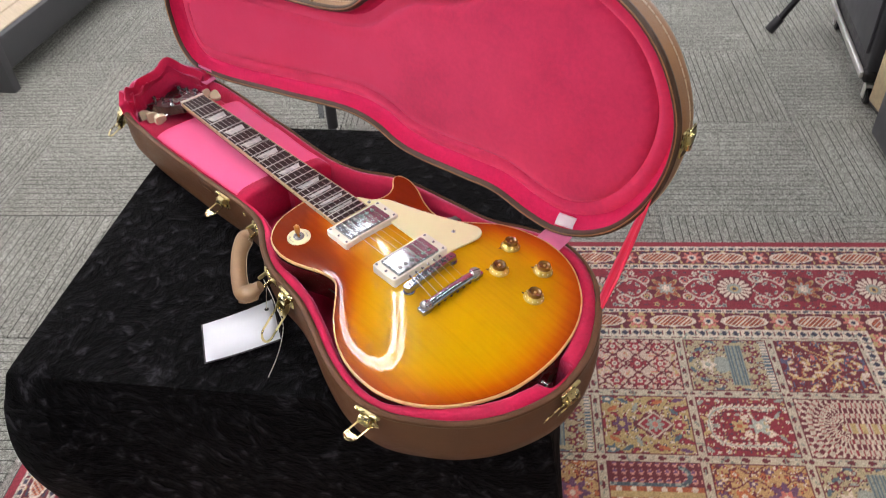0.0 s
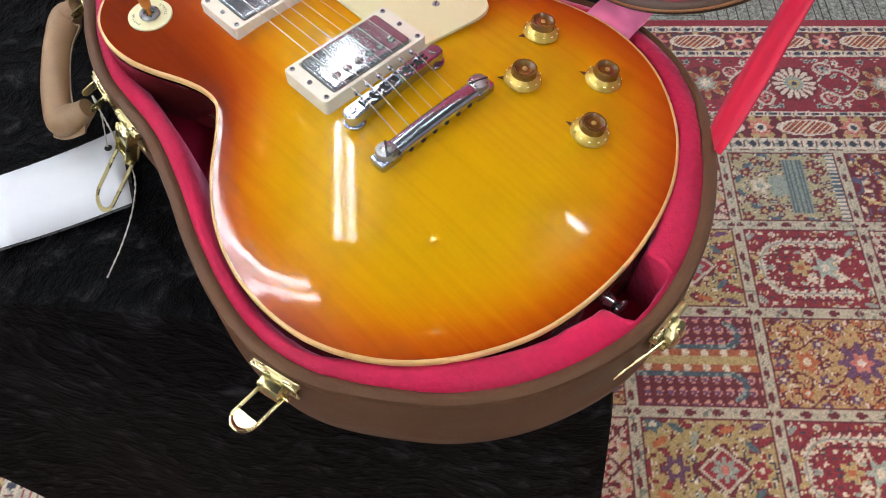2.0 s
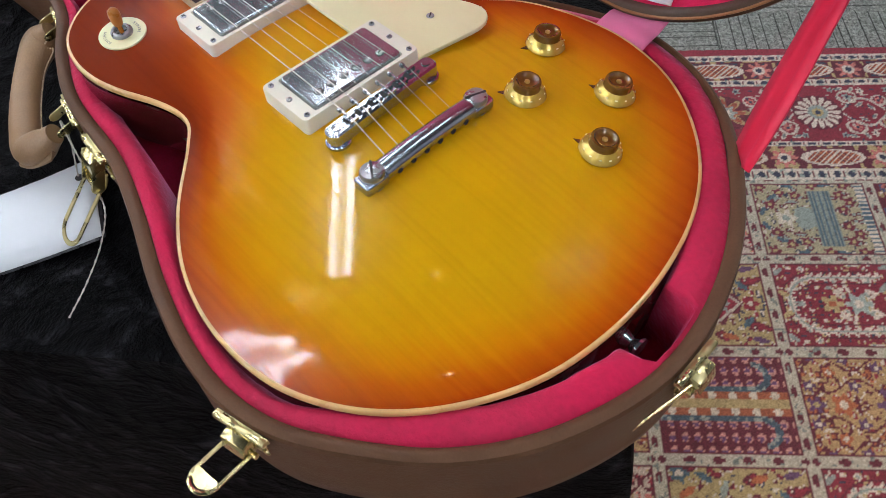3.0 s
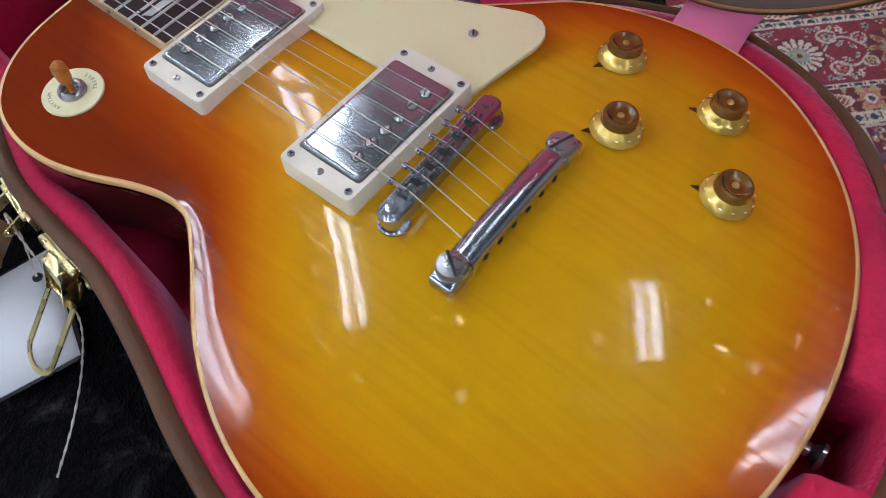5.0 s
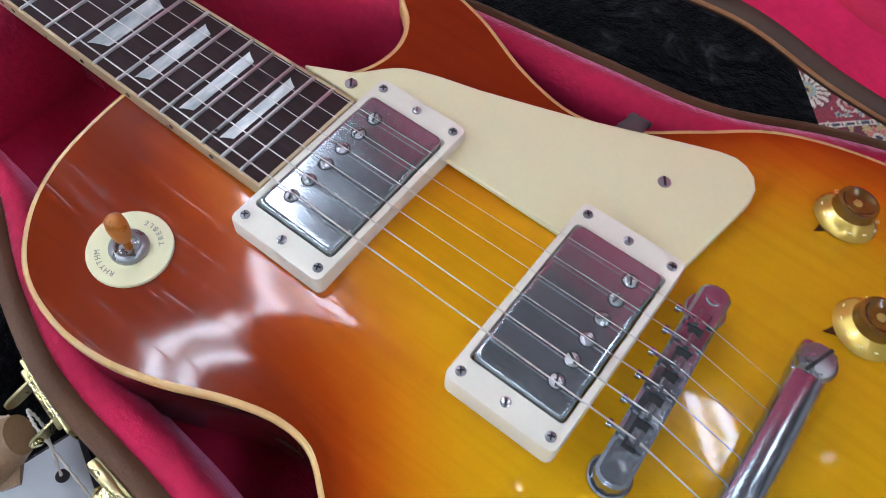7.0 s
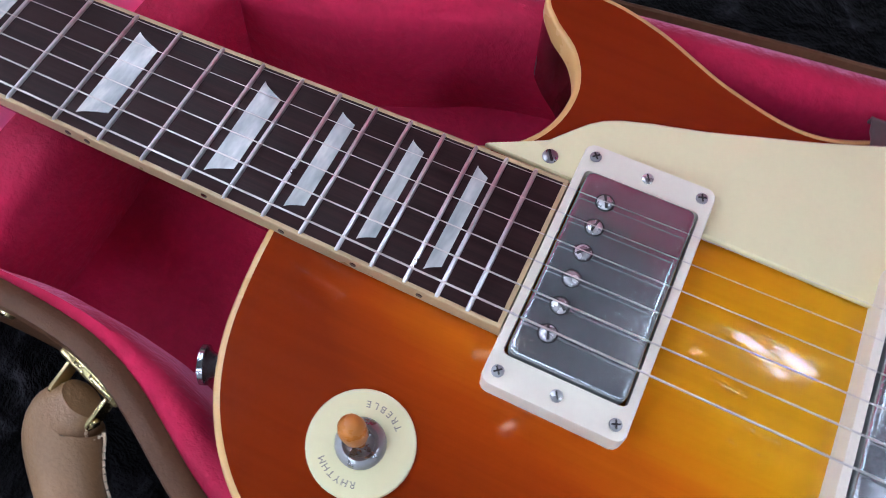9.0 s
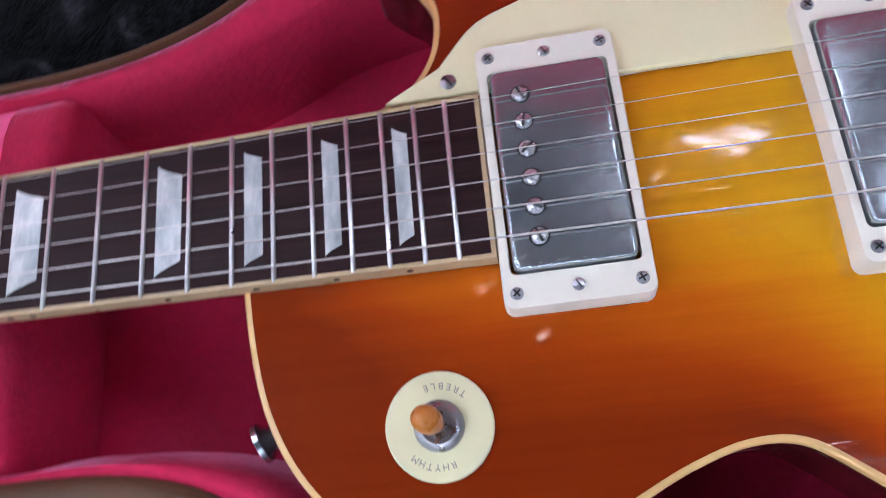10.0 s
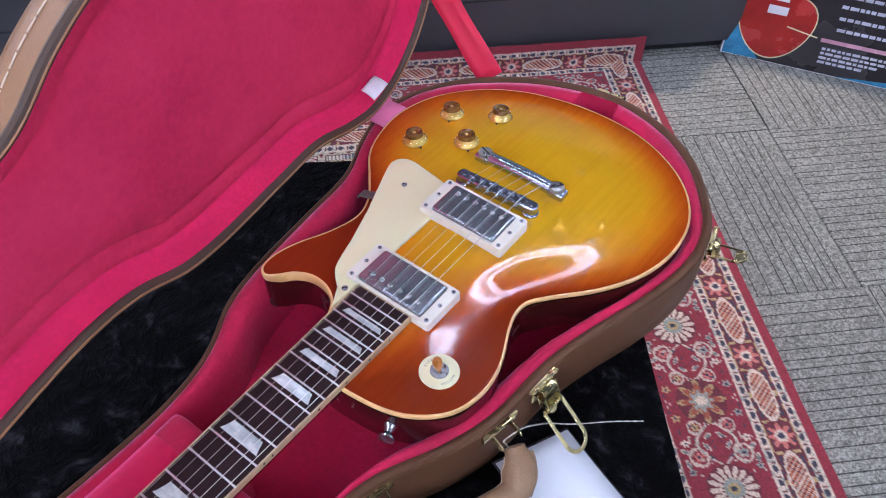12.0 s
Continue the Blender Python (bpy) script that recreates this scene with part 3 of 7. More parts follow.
def spot_lamp():
    s = thing("spot_lamp", (0, 0, 2.94), "small black ceiling spotlight with a warm lit lens", "spotlight", "spotlights on the ceiling")
    bm = bmesh.new()
    lathe(bm, [(0, 2.94), (0.025, 2.94), (0.025, 2.90), (0.045, 2.88), (0.045, 2.79), (0.038, 2.78), (0.036, 2.80), (0, 2.80)], seg=20)
    part("housing", bm, M_BLACK_METAL, s)
    bm = bmesh.new()
    lathe(bm, [(0, 2.796), (0.013, 2.796), (0.012, 2.79), (0, 2.786)], seg=20)
    part("lens", bm, M_SPOT, s, "lit warm lens")
    return s


SPOT = spot_lamp()
SPOT_PLACES = [(-1.58, -0.57), (-1.60, -0.28), (-0.80, -0.41), (-0.10, -0.58), (-1.63, 1.40), (-2.90, 1.50), (-0.05, -0.15), (2.20, -0.60)]
for k, (u, n) in enumerate(SPOT_PLACES):
    m = grid_place(u, n, 2.94)
    if k:
        copy_thing(SPOT, m)
    else:
        SPOT.matrix_world = m


def spot_beam(u, n, u1, n1, power, spread=48):
    """The beam of one of the spotlights, a warm pool on the floor."""
    li = bpy.data.lights.new("spot_beam", "SPOT")
    li.energy, li.color, li.spot_size, li.spot_blend, li.shadow_soft_size = power, (1.0, 0.76, 0.48), radians(spread), 0.9, 0.03
    ob = new("spot_beam", li)
    ob.matrix_world = look(grid_place(u, n, 2.77).translation, grid_place(u1, n1, 0).translation)


spot_beam(-1.63, 1.40, -1.00, 0.98, 190, 58)
spot_beam(2.20, -0.60, 1.26, -1.21, 24)


# ---- the velvet-covered table ----
TA = Vector((0.647, -0.763, 0)).normalized()
TB = Vector((-0.763, -0.647, 0)).normalized()
TABLE_Z = 0.6445
T_A0, T_A1, T_B0, T_B1 = -0.131, 0.475, -0.551, 0.153


def on_table(a, b, z):
    p = TA * a + TB * b
    return Vector((p.x, p.y, z))


def table():
    t = thing("display_table", on_table(0.18, -0.2, 0), "small display table hidden under a black cloth", "table")
    bm = bmesh.new()
    turn = Matrix.Rotation(math.atan2(TA.y, TA.x), 4, "Z")
    c = on_table((T_A0 + T_A1) / 2, (T_B0 + T_B1) / 2, TABLE_Z - 0.02)
    box(bm, (T_A1 - T_A0 - 0.02, T_B1 - T_B0 - 0.02, 0.028), Matrix.Translation(c) @ turn, 0.004)
    part("tabletop", bm, M_WOOD, t)
    for a in (T_A0 + 0.20, T_A1 - 0.10):
        for b in (T_B0 + 0.22, T_B1 - 0.10):
            bm = bmesh.new()
            p = on_table(a, b, (TABLE_Z - 0.034) / 2)
            box(bm, (0.035, 0.035, TABLE_Z - 0.034), Matrix.Translation(p) @ turn, 0.003)
            part("leg", bm, M_BLACK_METAL, t)


HEM_LIFT = 0.285


def tablecloth():
    """Crushed velvet: flat on the top, falling in soft folds nearly to the floor."""
    bm = bmesh.new()
    per = []
    corners = [(T_A1, T_B1), (T_A0, T_B1), (T_A0, T_B0), (T_A1, T_B0)]
    for k in range(4):
        (a0, b0), (a1, b1) = corners[k], corners[(k + 1) % 4]
        L = math.hypot(a1 - a0, b1 - b0)
        for i in range(60):
            f = i / 60
            per.append((a0 + (a1 - a0) * f, b0 + (b1 - b0) * f, k, f, L))
    rows = []
    ca, cb = (T_A0 + T_A1) / 2, (T_B0 + T_B1) / 2
    for s in (0.0, 0.25, 0.5, 0.7, 0.85, 0.94):
        rows.append([on_table(ca + (a - ca) * s, cb + (b - cb) * s, TABLE_Z + 0.0012 * noise.noise(Vector((a * s * 22, b * s * 22, 0)))) for a, b, *_ in per])
    drop = 26
    for j in range(drop + 1):
        v = j / drop
        ring = []
        for i, (a, b, k, f, L) in enumerate(per):
            na, nb = [(0, 1), (-1, 0), (0, -1), (1, 0)][k]
            # blend the outward way round the corners
            e = min(f, 1 - f) * L
            pk = (k - 1) % 4 if f < 0.5 else (k + 1) % 4
            pa, pb = [(0, 1), (-1, 0), (0, -1), (1, 0)][pk]
            w = max(0.0, 0.5 - e / 0.10)
            oa, ob_ = na * (1 - w) + pa * w, nb * (1 - w) + pb * w
            l = math.hypot(oa, ob_)
            oa, ob_ = oa / l, ob_ / l
            corner = max(0.0, 1 - e / 0.16)
            fold = noise.noise(Vector((a * 9, b * 9, 0.3 + v * 0.4))) * 0.9 + 0.5 * noise.noise(Vector((a * 21, b * 21, 1.7 + v)))
            flare = 0.004 + 0.008 * min(1, v * 6) + v * (0.004 + 0.012 * corner + (0.050 * corner ** 2 if b > 0 and a < 0.1 else 0.0)) + v * 0.022 * fold * (1 - 0.6 * corner) + (0.026 * corner * math.sin(math.pi * min(1.0, v * 1.05)) if b < -0.3 and a < 0.1 else 0.0)
            # the hem is rucked up round one corner
            ruck = 0.0
            if k == 2:
                ruck = HEM_LIFT * min(1.0, (1 - f) * L / 0.05)
            elif k == 1:
                q = min(1.0, max(0.0, ((1 - f) * L - 0.045) / 0.045))
                ruck = 0.055 * min(1.0, f * L / 0.1) + (HEM_LIFT - 0.055) * (1 - q * q * (3 - 2 * q))
            hem = 0.048 + 0.022 * noise.noise(Vector((a * 11, b * 11, 5))) + 0.012 * corner + ruck
            z = TABLE_Z - (TABLE_Z - hem) * v - 0.004 * min(1, v * 12)
            ring.append(on_table(a + oa * flare, b + ob_ * flare, z))
        rows.append(ring)
    mid = bm.verts.new(on_table(ca, cb, TABLE_Z))
    rings = strip(bm, rows[1:])
    n = len(per)
    for i in range(n):
        bm.faces.new((mid, rings[0][i], rings[0][(i + 1) % n]))
    cloth = solo("tablecloth", bm, M_VELVET, "crushed black velvet cloth draped over the display table", "tablecloth", angle=80)
    sol = cloth.modifiers.new("thick", "SOLIDIFY")
    sol.thickness, sol.offset = 0.002, -1


table()
tablecloth()

# ---- the guitar case ----
CASE_CTRL = [(0.790, 0.062), (0.735, 0.090), (0.640, 0.097), (0.456, 0.0915), (0.330, 0.0845), (0.284, 0.090), (0.232, 0.1155),
             (0.186, 0.131), (0.112, 0.1385), (0.064, 0.151), (0.010, 0.169), (-0.040, 0.180), (-0.078, 0.181), (-0.112, 0.1725),
             (-0.150, 0.149), (-0.184, 0.119), (-0.212, 0.075), (-0.228, 0.010), (-0.216, -0.056), (-0.184, -0.115), (-0.140, -0.160),
             (-0.090, -0.184), (-0.045, -0.189), (0.000, -0.176), (0.050, -0.1535), (0.110, -0.1455), (0.200, -0.134), (0.238, -0.123), (0.280, -0.100),
             (0.330, -0.088), (0.490, -0.0885), (0.700, -0.0885), (0.768, -0.076), (0.798, -0.040), (0.803, 0.015)]
CASE_LINE = even([(v.x, v.y) for v in spline([(x, y, 0) for x, y in CASE_CTRL], 8)], 0.0075)
RIM_Z, CASE_Z = 0.716, TABLE_Z + 0.0015
FZ = 0.745          # the plane of the fingerboard
HINGE = Vector((-0.050, -0.192, 0.7175))
HINGE_WAY = Vector((0.9912, 0.1326, 0)).normalized()
LID_ANGLE = 91.8
LID = Matrix.Translation(HINGE + Vector((0.0080, 0.0066, 0.0024))) @ Matrix.Rotation(radians(LID_ANGLE), 4, HINGE_WAY) @ Matrix.Translation(-HINGE)


def rings_at(line, pairs):
    """Rings of the outline at (inset, height)."""
    out = []
    for d, z in pairs:
        o = inset(line, d) if d else line
        out.append([Vector((x, y, z)) for x, y in o])
    return out


def rim_share(x, y):
    """The leather rim is narrow along the hinge side."""
    f = min(1.0, max(0.0, (-y - 0.02) / 0.06)) * min(1.0, max(0.0, (x + 0.17) / 0.06))
    return 1.0 - 0.6 * f


def pad_width(x, y):
    """How far the plush padding reaches in from the shell."""
    if x < -0.15 and -0.036 < y < 0.0165:
        return 0.013
    w = 0.0205 + 0.011 * max(0, min(1, (-0.10 - x) / 0.08))
    if x > 0.05:
        w = 0.0205 + 0.003 * math.sin((x - 0.05) * 14)
    if x > 0.26:
        w = 0.0205 - 0.008 * min(1, (x - 0.26) / 0.08)
    return w


def latch(case, p, nrm, swing, reach, tab=True, tip=None, size=1.0):
    """A sprung brass latch: scalloped plate, rolled top bar, folded block, round tongue, and a loop that hangs open along swing (tangent, out, up)."""
    nrm = Vector(nrm).normalized()
    F = basis(p, Vector((-nrm.y, nrm.x, 0)), nrm, (0, 0, 1)) @ Matrix.Scale(size, 4)
    bm = bmesh.new()
    half = [(0.0, -0.0225), (0.006, -0.0215), (0.0105, -0.018), (0.0120, -0.012), (0.0105, -0.0075), (0.0130, -0.003), (0.0165, 0.000), (0.0165, 0.004)]
    prism(bm, half + [(-x, z) for x, z in half[:0:-1]], 0.0, 0.0014, 0.0005)
    bmesh.ops.transform(bm, matrix=F @ basis((0, 0, -0.004), (-1, 0, 0), (0, 0, 1), (0, 1, 0)), verts=bm.verts)
    plate = part("latch", bm, M_BRASS, case, "pale brass sprung latch hanging open")
    # the top bar, pinched at its middle
    bm = bmesh.new()
    rows = []
    for k in range(21):
        f = -1 + k / 10
        r = 0.0030 - 0.0010 * math.exp(-(f / 0.22) ** 2) - 0.0006 * max(0.0, abs(f) - 0.9) * 10
        rows.append([F @ Vector((0.0165 * f, 0.0026 + 0.8 * r * math.cos(a), -0.0008 + 0.72 * r * math.sin(a))) for a in (2 * math.pi * j / 10 for j in range(10))])
    rr = strip(bm, rows)
    bm.faces.new(rr[0])
    bm.faces.new(rr[-1])
    part("top_bar", bm, M_BRASS, plate, "rolled brass bar")
    bm = bmesh.new()
    box(bm, (0.0150, 0.0014, 0.0090), F @ pose(0, 0.0100, -0.0085, 18), 0.0004)
    box(bm, (0.0150, 0.0075, 0.0013), F @ pose(0, 0.0062, -0.0040, -8), 0.0004)
    part("block", bm, M_BRASS, plate, "folded brass block")
    pin = Vector((0, 0.007, -0.0135)) if tab else Vector((0, 0.0140, -0.0255))
    for k in (-1, 1):
        bm = bmesh.new()
        if tab:
            box(bm, (0.0012, 0.0095, 0.0105), F @ pose(k * 0.0072, 0.0052, -0.0098), 0.0004)
        else:
            box(bm, (0.0012, 0.0085, 0.0240), F @ pose(k * 0.0084, 0.0090, -0.0150, 24), 0.0004)
        part("cheek", bm, M_BRASS, plate, "brass cheek plate")
        bm = bmesh.new()
        lathe(bm, [(0, 0.0014), (0.0020, 0.001), (0.0026, 0)], F @ basis((k * 0.0112, 0.0014, -0.0185), (1, 0, 0), (0, 0, -1), (0, 1, 0)), 12)
        part("rivet", bm, M_BRASS, plate)
    bm = bmesh.new()
    tube(bm, [F @ Vector((-0.0112, pin.y, pin.z)), F @ Vector((0.0112, pin.y, pin.z))], 0.0018, 10)
    part("pin", bm, M_BRASS, plate)
    pivot = F @ pin
    d = Vector(swing)
    if tip is not None:
        d = F.to_3x3().inverted() @ (Vector(tip) - pivot)
        reach = d.length
    d.normalize()
    side = Vector((1, 0, 0)) if tip is None or not tab else Vector((-d.z, 0, d.x))
    side = (side - d * side.dot(d)).normalized()
    L = basis(pin, side, d, side.cross(d))
    hw, bw = (0.0092, 0.0021) if tab else (0.0130, 0.0034)
    base = reach - hw
    arc = [math.pi * k / 14 for k in range(15)]
    rim_o = [(-hw, 0)] + [(-hw * math.cos(q), base + hw * math.sin(q)) for q in arc] + [(hw, 0)]
    rim_i = [(-hw + bw, 0)] + [(-(hw - bw) * math.cos(q), base + (hw - bw) * math.sin(q)) for q in arc] + [(hw - bw, 0)]
    bm = bmesh.new()
    t = 0.0009
    rings = []
    for (ox, oy), (ix, iy) in zip(rim_o, rim_i):
        mx, my = (ox + ix) / 2, (oy + iy) / 2
        rings.append([F @ L @ Vector(v) for v in ((ox, oy, -t * 0.5), (mx, my, -t), (ix, iy, -t * 0.5), (ix, iy, t * 0.5), (mx, my, t), (ox, oy, t * 0.5))])
    rows = strip(bm, rings)
    bm.faces.new(rows[0])
    bm.faces.new(rows[-1])
    part("loop", bm, M_BRASS, plate, "flat brass loop")
    bm = bmesh.new()
    if tab:
        o = [(-(hw - 0.001) * math.cos(q), base + (hw - 0.001) * math.sin(q)) for q in arc]
        prism(bm, [(-x, y - 0.002) for x, y in o], -0.0005, 0.0005, 0.0002)
        bmesh.ops.transform(bm, matrix=F @ L, verts=bm.verts)
        part("thumb_tab", bm, M_BRASS, plate, "rounded brass thumb tab")
    else:
        # the tongue bows out from the pin over the head of the loop
        rows = []
        for k in range(11):
            f = k / 10
            w = 0.0080 if f < 0.55 else 0.0080 * math.sqrt(max(0.02, 1 - ((f - 0.55) / 0.46) ** 2))
            rows.append([F @ L @ Vector((w * s, -0.0125 + 0.0190 * f, -0.0016 - 0.0030 * math.sin(math.pi * min(1.0, f * 0.9)))) for s in (-1, -0.5, 0, 0.5, 1)])
        strip(bm, rows, False)
        tg = part("tongue", bm, M_BRASS, plate, "rounded brass tongue", angle=70)
        so = tg.modifiers.new("thick", "SOLIDIFY")
        so.thickness, so.offset = 0.0011, 0
    return plate


def on_line(x, y):
    """The nearest place of the case's outline, and the way out from it."""
    best = min(range(len(CASE_LINE)), key=lambda i: (CASE_LINE[i][0] - x) ** 2 + (CASE_LINE[i][1] - y) ** 2)
    a, b = CASE_LINE[best - 1], CASE_LINE[(best + 1) % len(CASE_LINE)]
    t = Vector((b[0] - a[0], b[1] - a[1], 0)).normalized()
    n = Vector((t.y, -t.x, 0))
    c = Vector((CASE_LINE[best][0], CASE_LINE[best][1], 0))
    if n.dot(c - Vector((0.1 if x < 0.25 else x, 0, 0))) < 0:
        n = -n
    return c, n


def guitar_case():
    case = thing("guitar_case", (0.1, 0, CASE_Z), "open brown leather guitar case lined with crimson plush, lid standing up", "guitar case")
    # lower shell
    bm = bmesh.new()
    rows = strip(bm, rings_at(CASE_LINE, [(0.010, CASE_Z), (0.004, CASE_Z + 0.001), (0.001, CASE_Z + 0.005), (-0.001, CASE_Z + 0.02), (-0.0005, RIM_Z - 0.025), (0.0, RIM_Z - 0.004)]))
    bm.faces.new(rows[0])
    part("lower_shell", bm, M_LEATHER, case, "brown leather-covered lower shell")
    bm = bmesh.new()
    rows = []
    full = [(0.0, -0.006), (-0.0008, -0.004), (0.0002, -0.001), (0.003, 0.0), (0.006, -0.0005), (0.0085, -0.003), (0.0085, -0.006)]
    for d, z in full:
        narrow = inset(CASE_LINE, d)
        scaled = [inset(CASE_LINE, d * q) for q in (0.40, 0.55, 0.70, 0.85)] if d > 0 else []
        ring = []
        for i, (x, y) in enumerate(CASE_LINE):
            q = rim_share(x, y)
            if d > 0 and q < 0.99:
                k = min(3, int((q - 0.40) / 0.15 + 0.5))
                ring.append(Vector((*scaled[k][i], RIM_Z + z)))
            else:
                ring.append(Vector((*narrow[i], RIM_Z + z)))
        rows.append(ring)
    strip(bm, rows)
    part("rim", bm, M_LEATHER_EDGE, case, "rounded brown leather rim")
    # padding
    bm = bmesh.new()
    rings = [[], [], [], [], [], [], []]
    n = len(CASE_LINE)
    for i, (x, y) in enumerate(CASE_LINE):
        a, b = CASE_LINE[i - 1], CASE_LINE[(i + 1) % n]
        t = Vector((b[0] - a[0], b[1] - a[1], 0)).normalized()
        nn = Vector((-t.y, t.x, 0)) * ROUND_WAY
        w, q = pad_width(x, y), rim_share(x, y)
        wob = 0.0013 * noise.noise(Vector((x * 30, y * 30, 2))) + 0.0011 * noise.noise(Vector((x * 95, y * 95, 7)))
        for r, (d, z) in zip(rings, ((0.0075 * q, RIM_Z - 0.008), (0.0085 * q, RIM_Z - 0.0035), (0.5 * (0.0085 * q + w), RIM_Z - 0.0012 + wob), (w - 0.003, RIM_Z - 0.004 + wob), (w + wob, RIM_Z - 0.010), (w + 0.002, RIM_Z - 0.03), (w + 0.004, CASE_Z + 0.012))):
            r.append(Vector((x, y, z)) + nn * d)
    rows = strip(bm, rings)
    f = bm.faces.new(rows[-1])
    bmesh.ops.triangulate(bm, faces=[f])
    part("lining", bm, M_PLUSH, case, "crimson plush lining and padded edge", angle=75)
    # padded blocks that carry the neck
    wall = inset(CASE_LINE, 0.0118)
    up, down = [(x, y) for x, y in wall if y > 0], [(x, y) for x, y in wall if y < 0]

    def wall_y(x, side):
        return min(up if side > 0 else down, key=lambda q: abs(q[0] - x))[1]
    for side, x0, seam in ((1, 0.345, 0.368), (-1, 0.331, 0.355)):
        def station(x, drop):
            yo = wall_y(x, side) - side * 0.0005
            y_ = [side * 0.0005] + [side * 0.0005 + (yo - side * 0.0005) * f for f in (0.08, 0.3, 0.55, 0.78, 0.92, 1.0)]
            puff = (0.0, 0.0008, 0.0022, 0.0026, 0.0016, -0.001, -0.005)
            wob = 0.0012 * noise.noise(Vector((x * 18, side * 3, 1)))
            return [Vector((x, y_[0], CASE_Z + 0.012))] + [Vector((x, y, 0.7165 + q - drop + wob)) for y, q in zip(y_, puff)] + [Vector((x, yo, CASE_Z + 0.012))]
        bm = bmesh.new()
        rr = strip(bm, [station(seam - 0.001 + (0.617 - seam) * k / 14, 0.0) for k in range(15)] + [station(0.619, 0.004), station(0.620, 0.010)])
        bm.faces.new(rr[0])
        bm.faces.new(rr[-1])
        block = part("neck_block", bm, M_PLUSH_BLOCK, case, "brushed pink plush padded block beside the neck", angle=60)
        bm = bmesh.new()
        rr = strip(bm, [station(x0 + d, q - 0.0012) for d, q in ((0.0, 0.011), (0.0006, 0.006), (0.0028, 0.0018), (0.0065, 0.0004), (0.011, 0.0))] + [station(seam + 0.001, -0.0009)])
        bm.faces.new(rr[0])
        bm.faces.new(rr[-1])
        part("block_end", bm, M_PLUSH, block, "rounded crimson plush end of the block", angle=60)
    bm = bmesh.new()
    box(bm, (0.105, 0.160, 0.035), pose(0.676, 0.004, 0.6755), 0.012, 4)
    part("head_cushion", bm, M_PLUSH, case, "low crimson plush cushion under the headstock")
    # lid shell, built closed and then swung open about the hinges
    D = 0.049
    bm = bmesh.new()
    rows = strip(bm, rings_at(CASE_LINE, [(0.0085, RIM_Z + 0.004), (0.006, RIM_Z + 0.0025), (0.003, RIM_Z + 0.002), (0.0, RIM_Z + 0.005), (0.0, RIM_Z + 0.03), (0.002, RIM_Z + D - 0.012), (0.006, RIM_Z + D - 0.005), (0.012, RIM_Z + D - 0.001), (0.02, RIM_Z + D)]))
    bm.faces.new(rows[-1])
    bmesh.ops.transform(bm, matrix=LID, verts=bm.verts)
    # the lid's lit side is put into its leather colour
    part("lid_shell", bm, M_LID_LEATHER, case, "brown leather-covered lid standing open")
    bm = bmesh.new()
    strip(bm, rings_at(CASE_LINE, [(0.0092, RIM_Z + 0.006), (0.0085, RIM_Z + 0.0035), (0.006, RIM_Z + 0.0012), (0.003, RIM_Z + 0.0004), (0.0005, RIM_Z + 0.0016), (-0.0008, RIM_Z + 0.0045), (0.0, RIM_Z + 0.007)]))
    bmesh.ops.transform(bm, matrix=LID, verts=bm.verts)
    part("lid_rim", bm, M_LID_EDGE, case, "double-piped brown leather lid edge")
    bm = bmesh.new()
    rows = strip(bm, rings_at(CASE_LINE, [(0.0088, RIM_Z + 0.005), (0.0105, RIM_Z + 0.012), (0.012, RIM_Z + 0.023), (0.016, RIM_Z + 0.0272), (0.022, RIM_Z + 0.0285)]))
    bmesh.ops.transform(bm, matrix=LID, verts=bm.verts)
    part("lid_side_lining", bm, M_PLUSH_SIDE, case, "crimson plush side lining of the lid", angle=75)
    bm = bmesh.new()
    strip(bm, rings_at(CASE_LINE, [(0.0048, RIM_Z + 0.0010), (0.0042, RIM_Z - 0.0003), (0.0034, RIM_Z - 0.0005), (0.0027, RIM_Z + 0.0006)]))
    bmesh.ops.transform(bm, matrix=LID, verts=bm.verts)
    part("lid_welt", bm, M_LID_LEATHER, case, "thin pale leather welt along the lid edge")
    # padded lid panel with a sewn crease round it
    bm = bmesh.new()
    loops = [(0.018, 0.0365), (0.024, 0.0335), (0.031, 0.0325), (0.036, 0.0335), (0.0395, 0.0365), (0.043, 0.0325), (0.050, 0.0300), (0.058, 0.0290)]
    rows = strip(bm, rings_at(CASE_LINE, [(d, RIM_Z + z - 0.0075) for d, z in loops]))
    bmesh.ops.triangulate(bm, faces=[bm.faces.new(rows[-1])])
    bmesh.ops.transform(bm, matrix=LID, verts=bm.verts)
    part("lid_panel", bm, M_PLUSH_LID, case, "padded rose plush panel inside the lid", angle=75)
    # stitching along the lid's side
    bm = bmesh.new()
    line = even(CASE_LINE, 0.0125)
    out = inset(line, -0.0006)
    for i in range(len(out)):
        a, b = Vector((*out[i], RIM_Z + 0.024)), Vector((*out[(i + 1) % len(out)], RIM_Z + 0.024))
        tube(bm, [LID @ (a + (b - a) * 0.07), LID @ (a + (b - a) * 0.93)], 0.00065, 5)
    tagged(part("stitching", bm, M_STITCH, case, "cream stitching along the lid side"), kind="stuff")
    # latches on the body side and their catches on the lid
    for x, y, sw, rc, tb in ((-0.098, 0.181, (-0.1, 1, 0.12), 0.031, True), (-0.2265, -0.006, (-0.68, 0.10, -0.72), 0.056, True), (0.128, 0.140, (0, 0.72, -0.70), 0.060, False),
                             (0.388, 0.090, (0.1, 1, -0.15), 0.031, True), (0.742, 0.088, (0.1, 1, -0.6), 0.028, False)):
        c, nn = on_line(x, y)
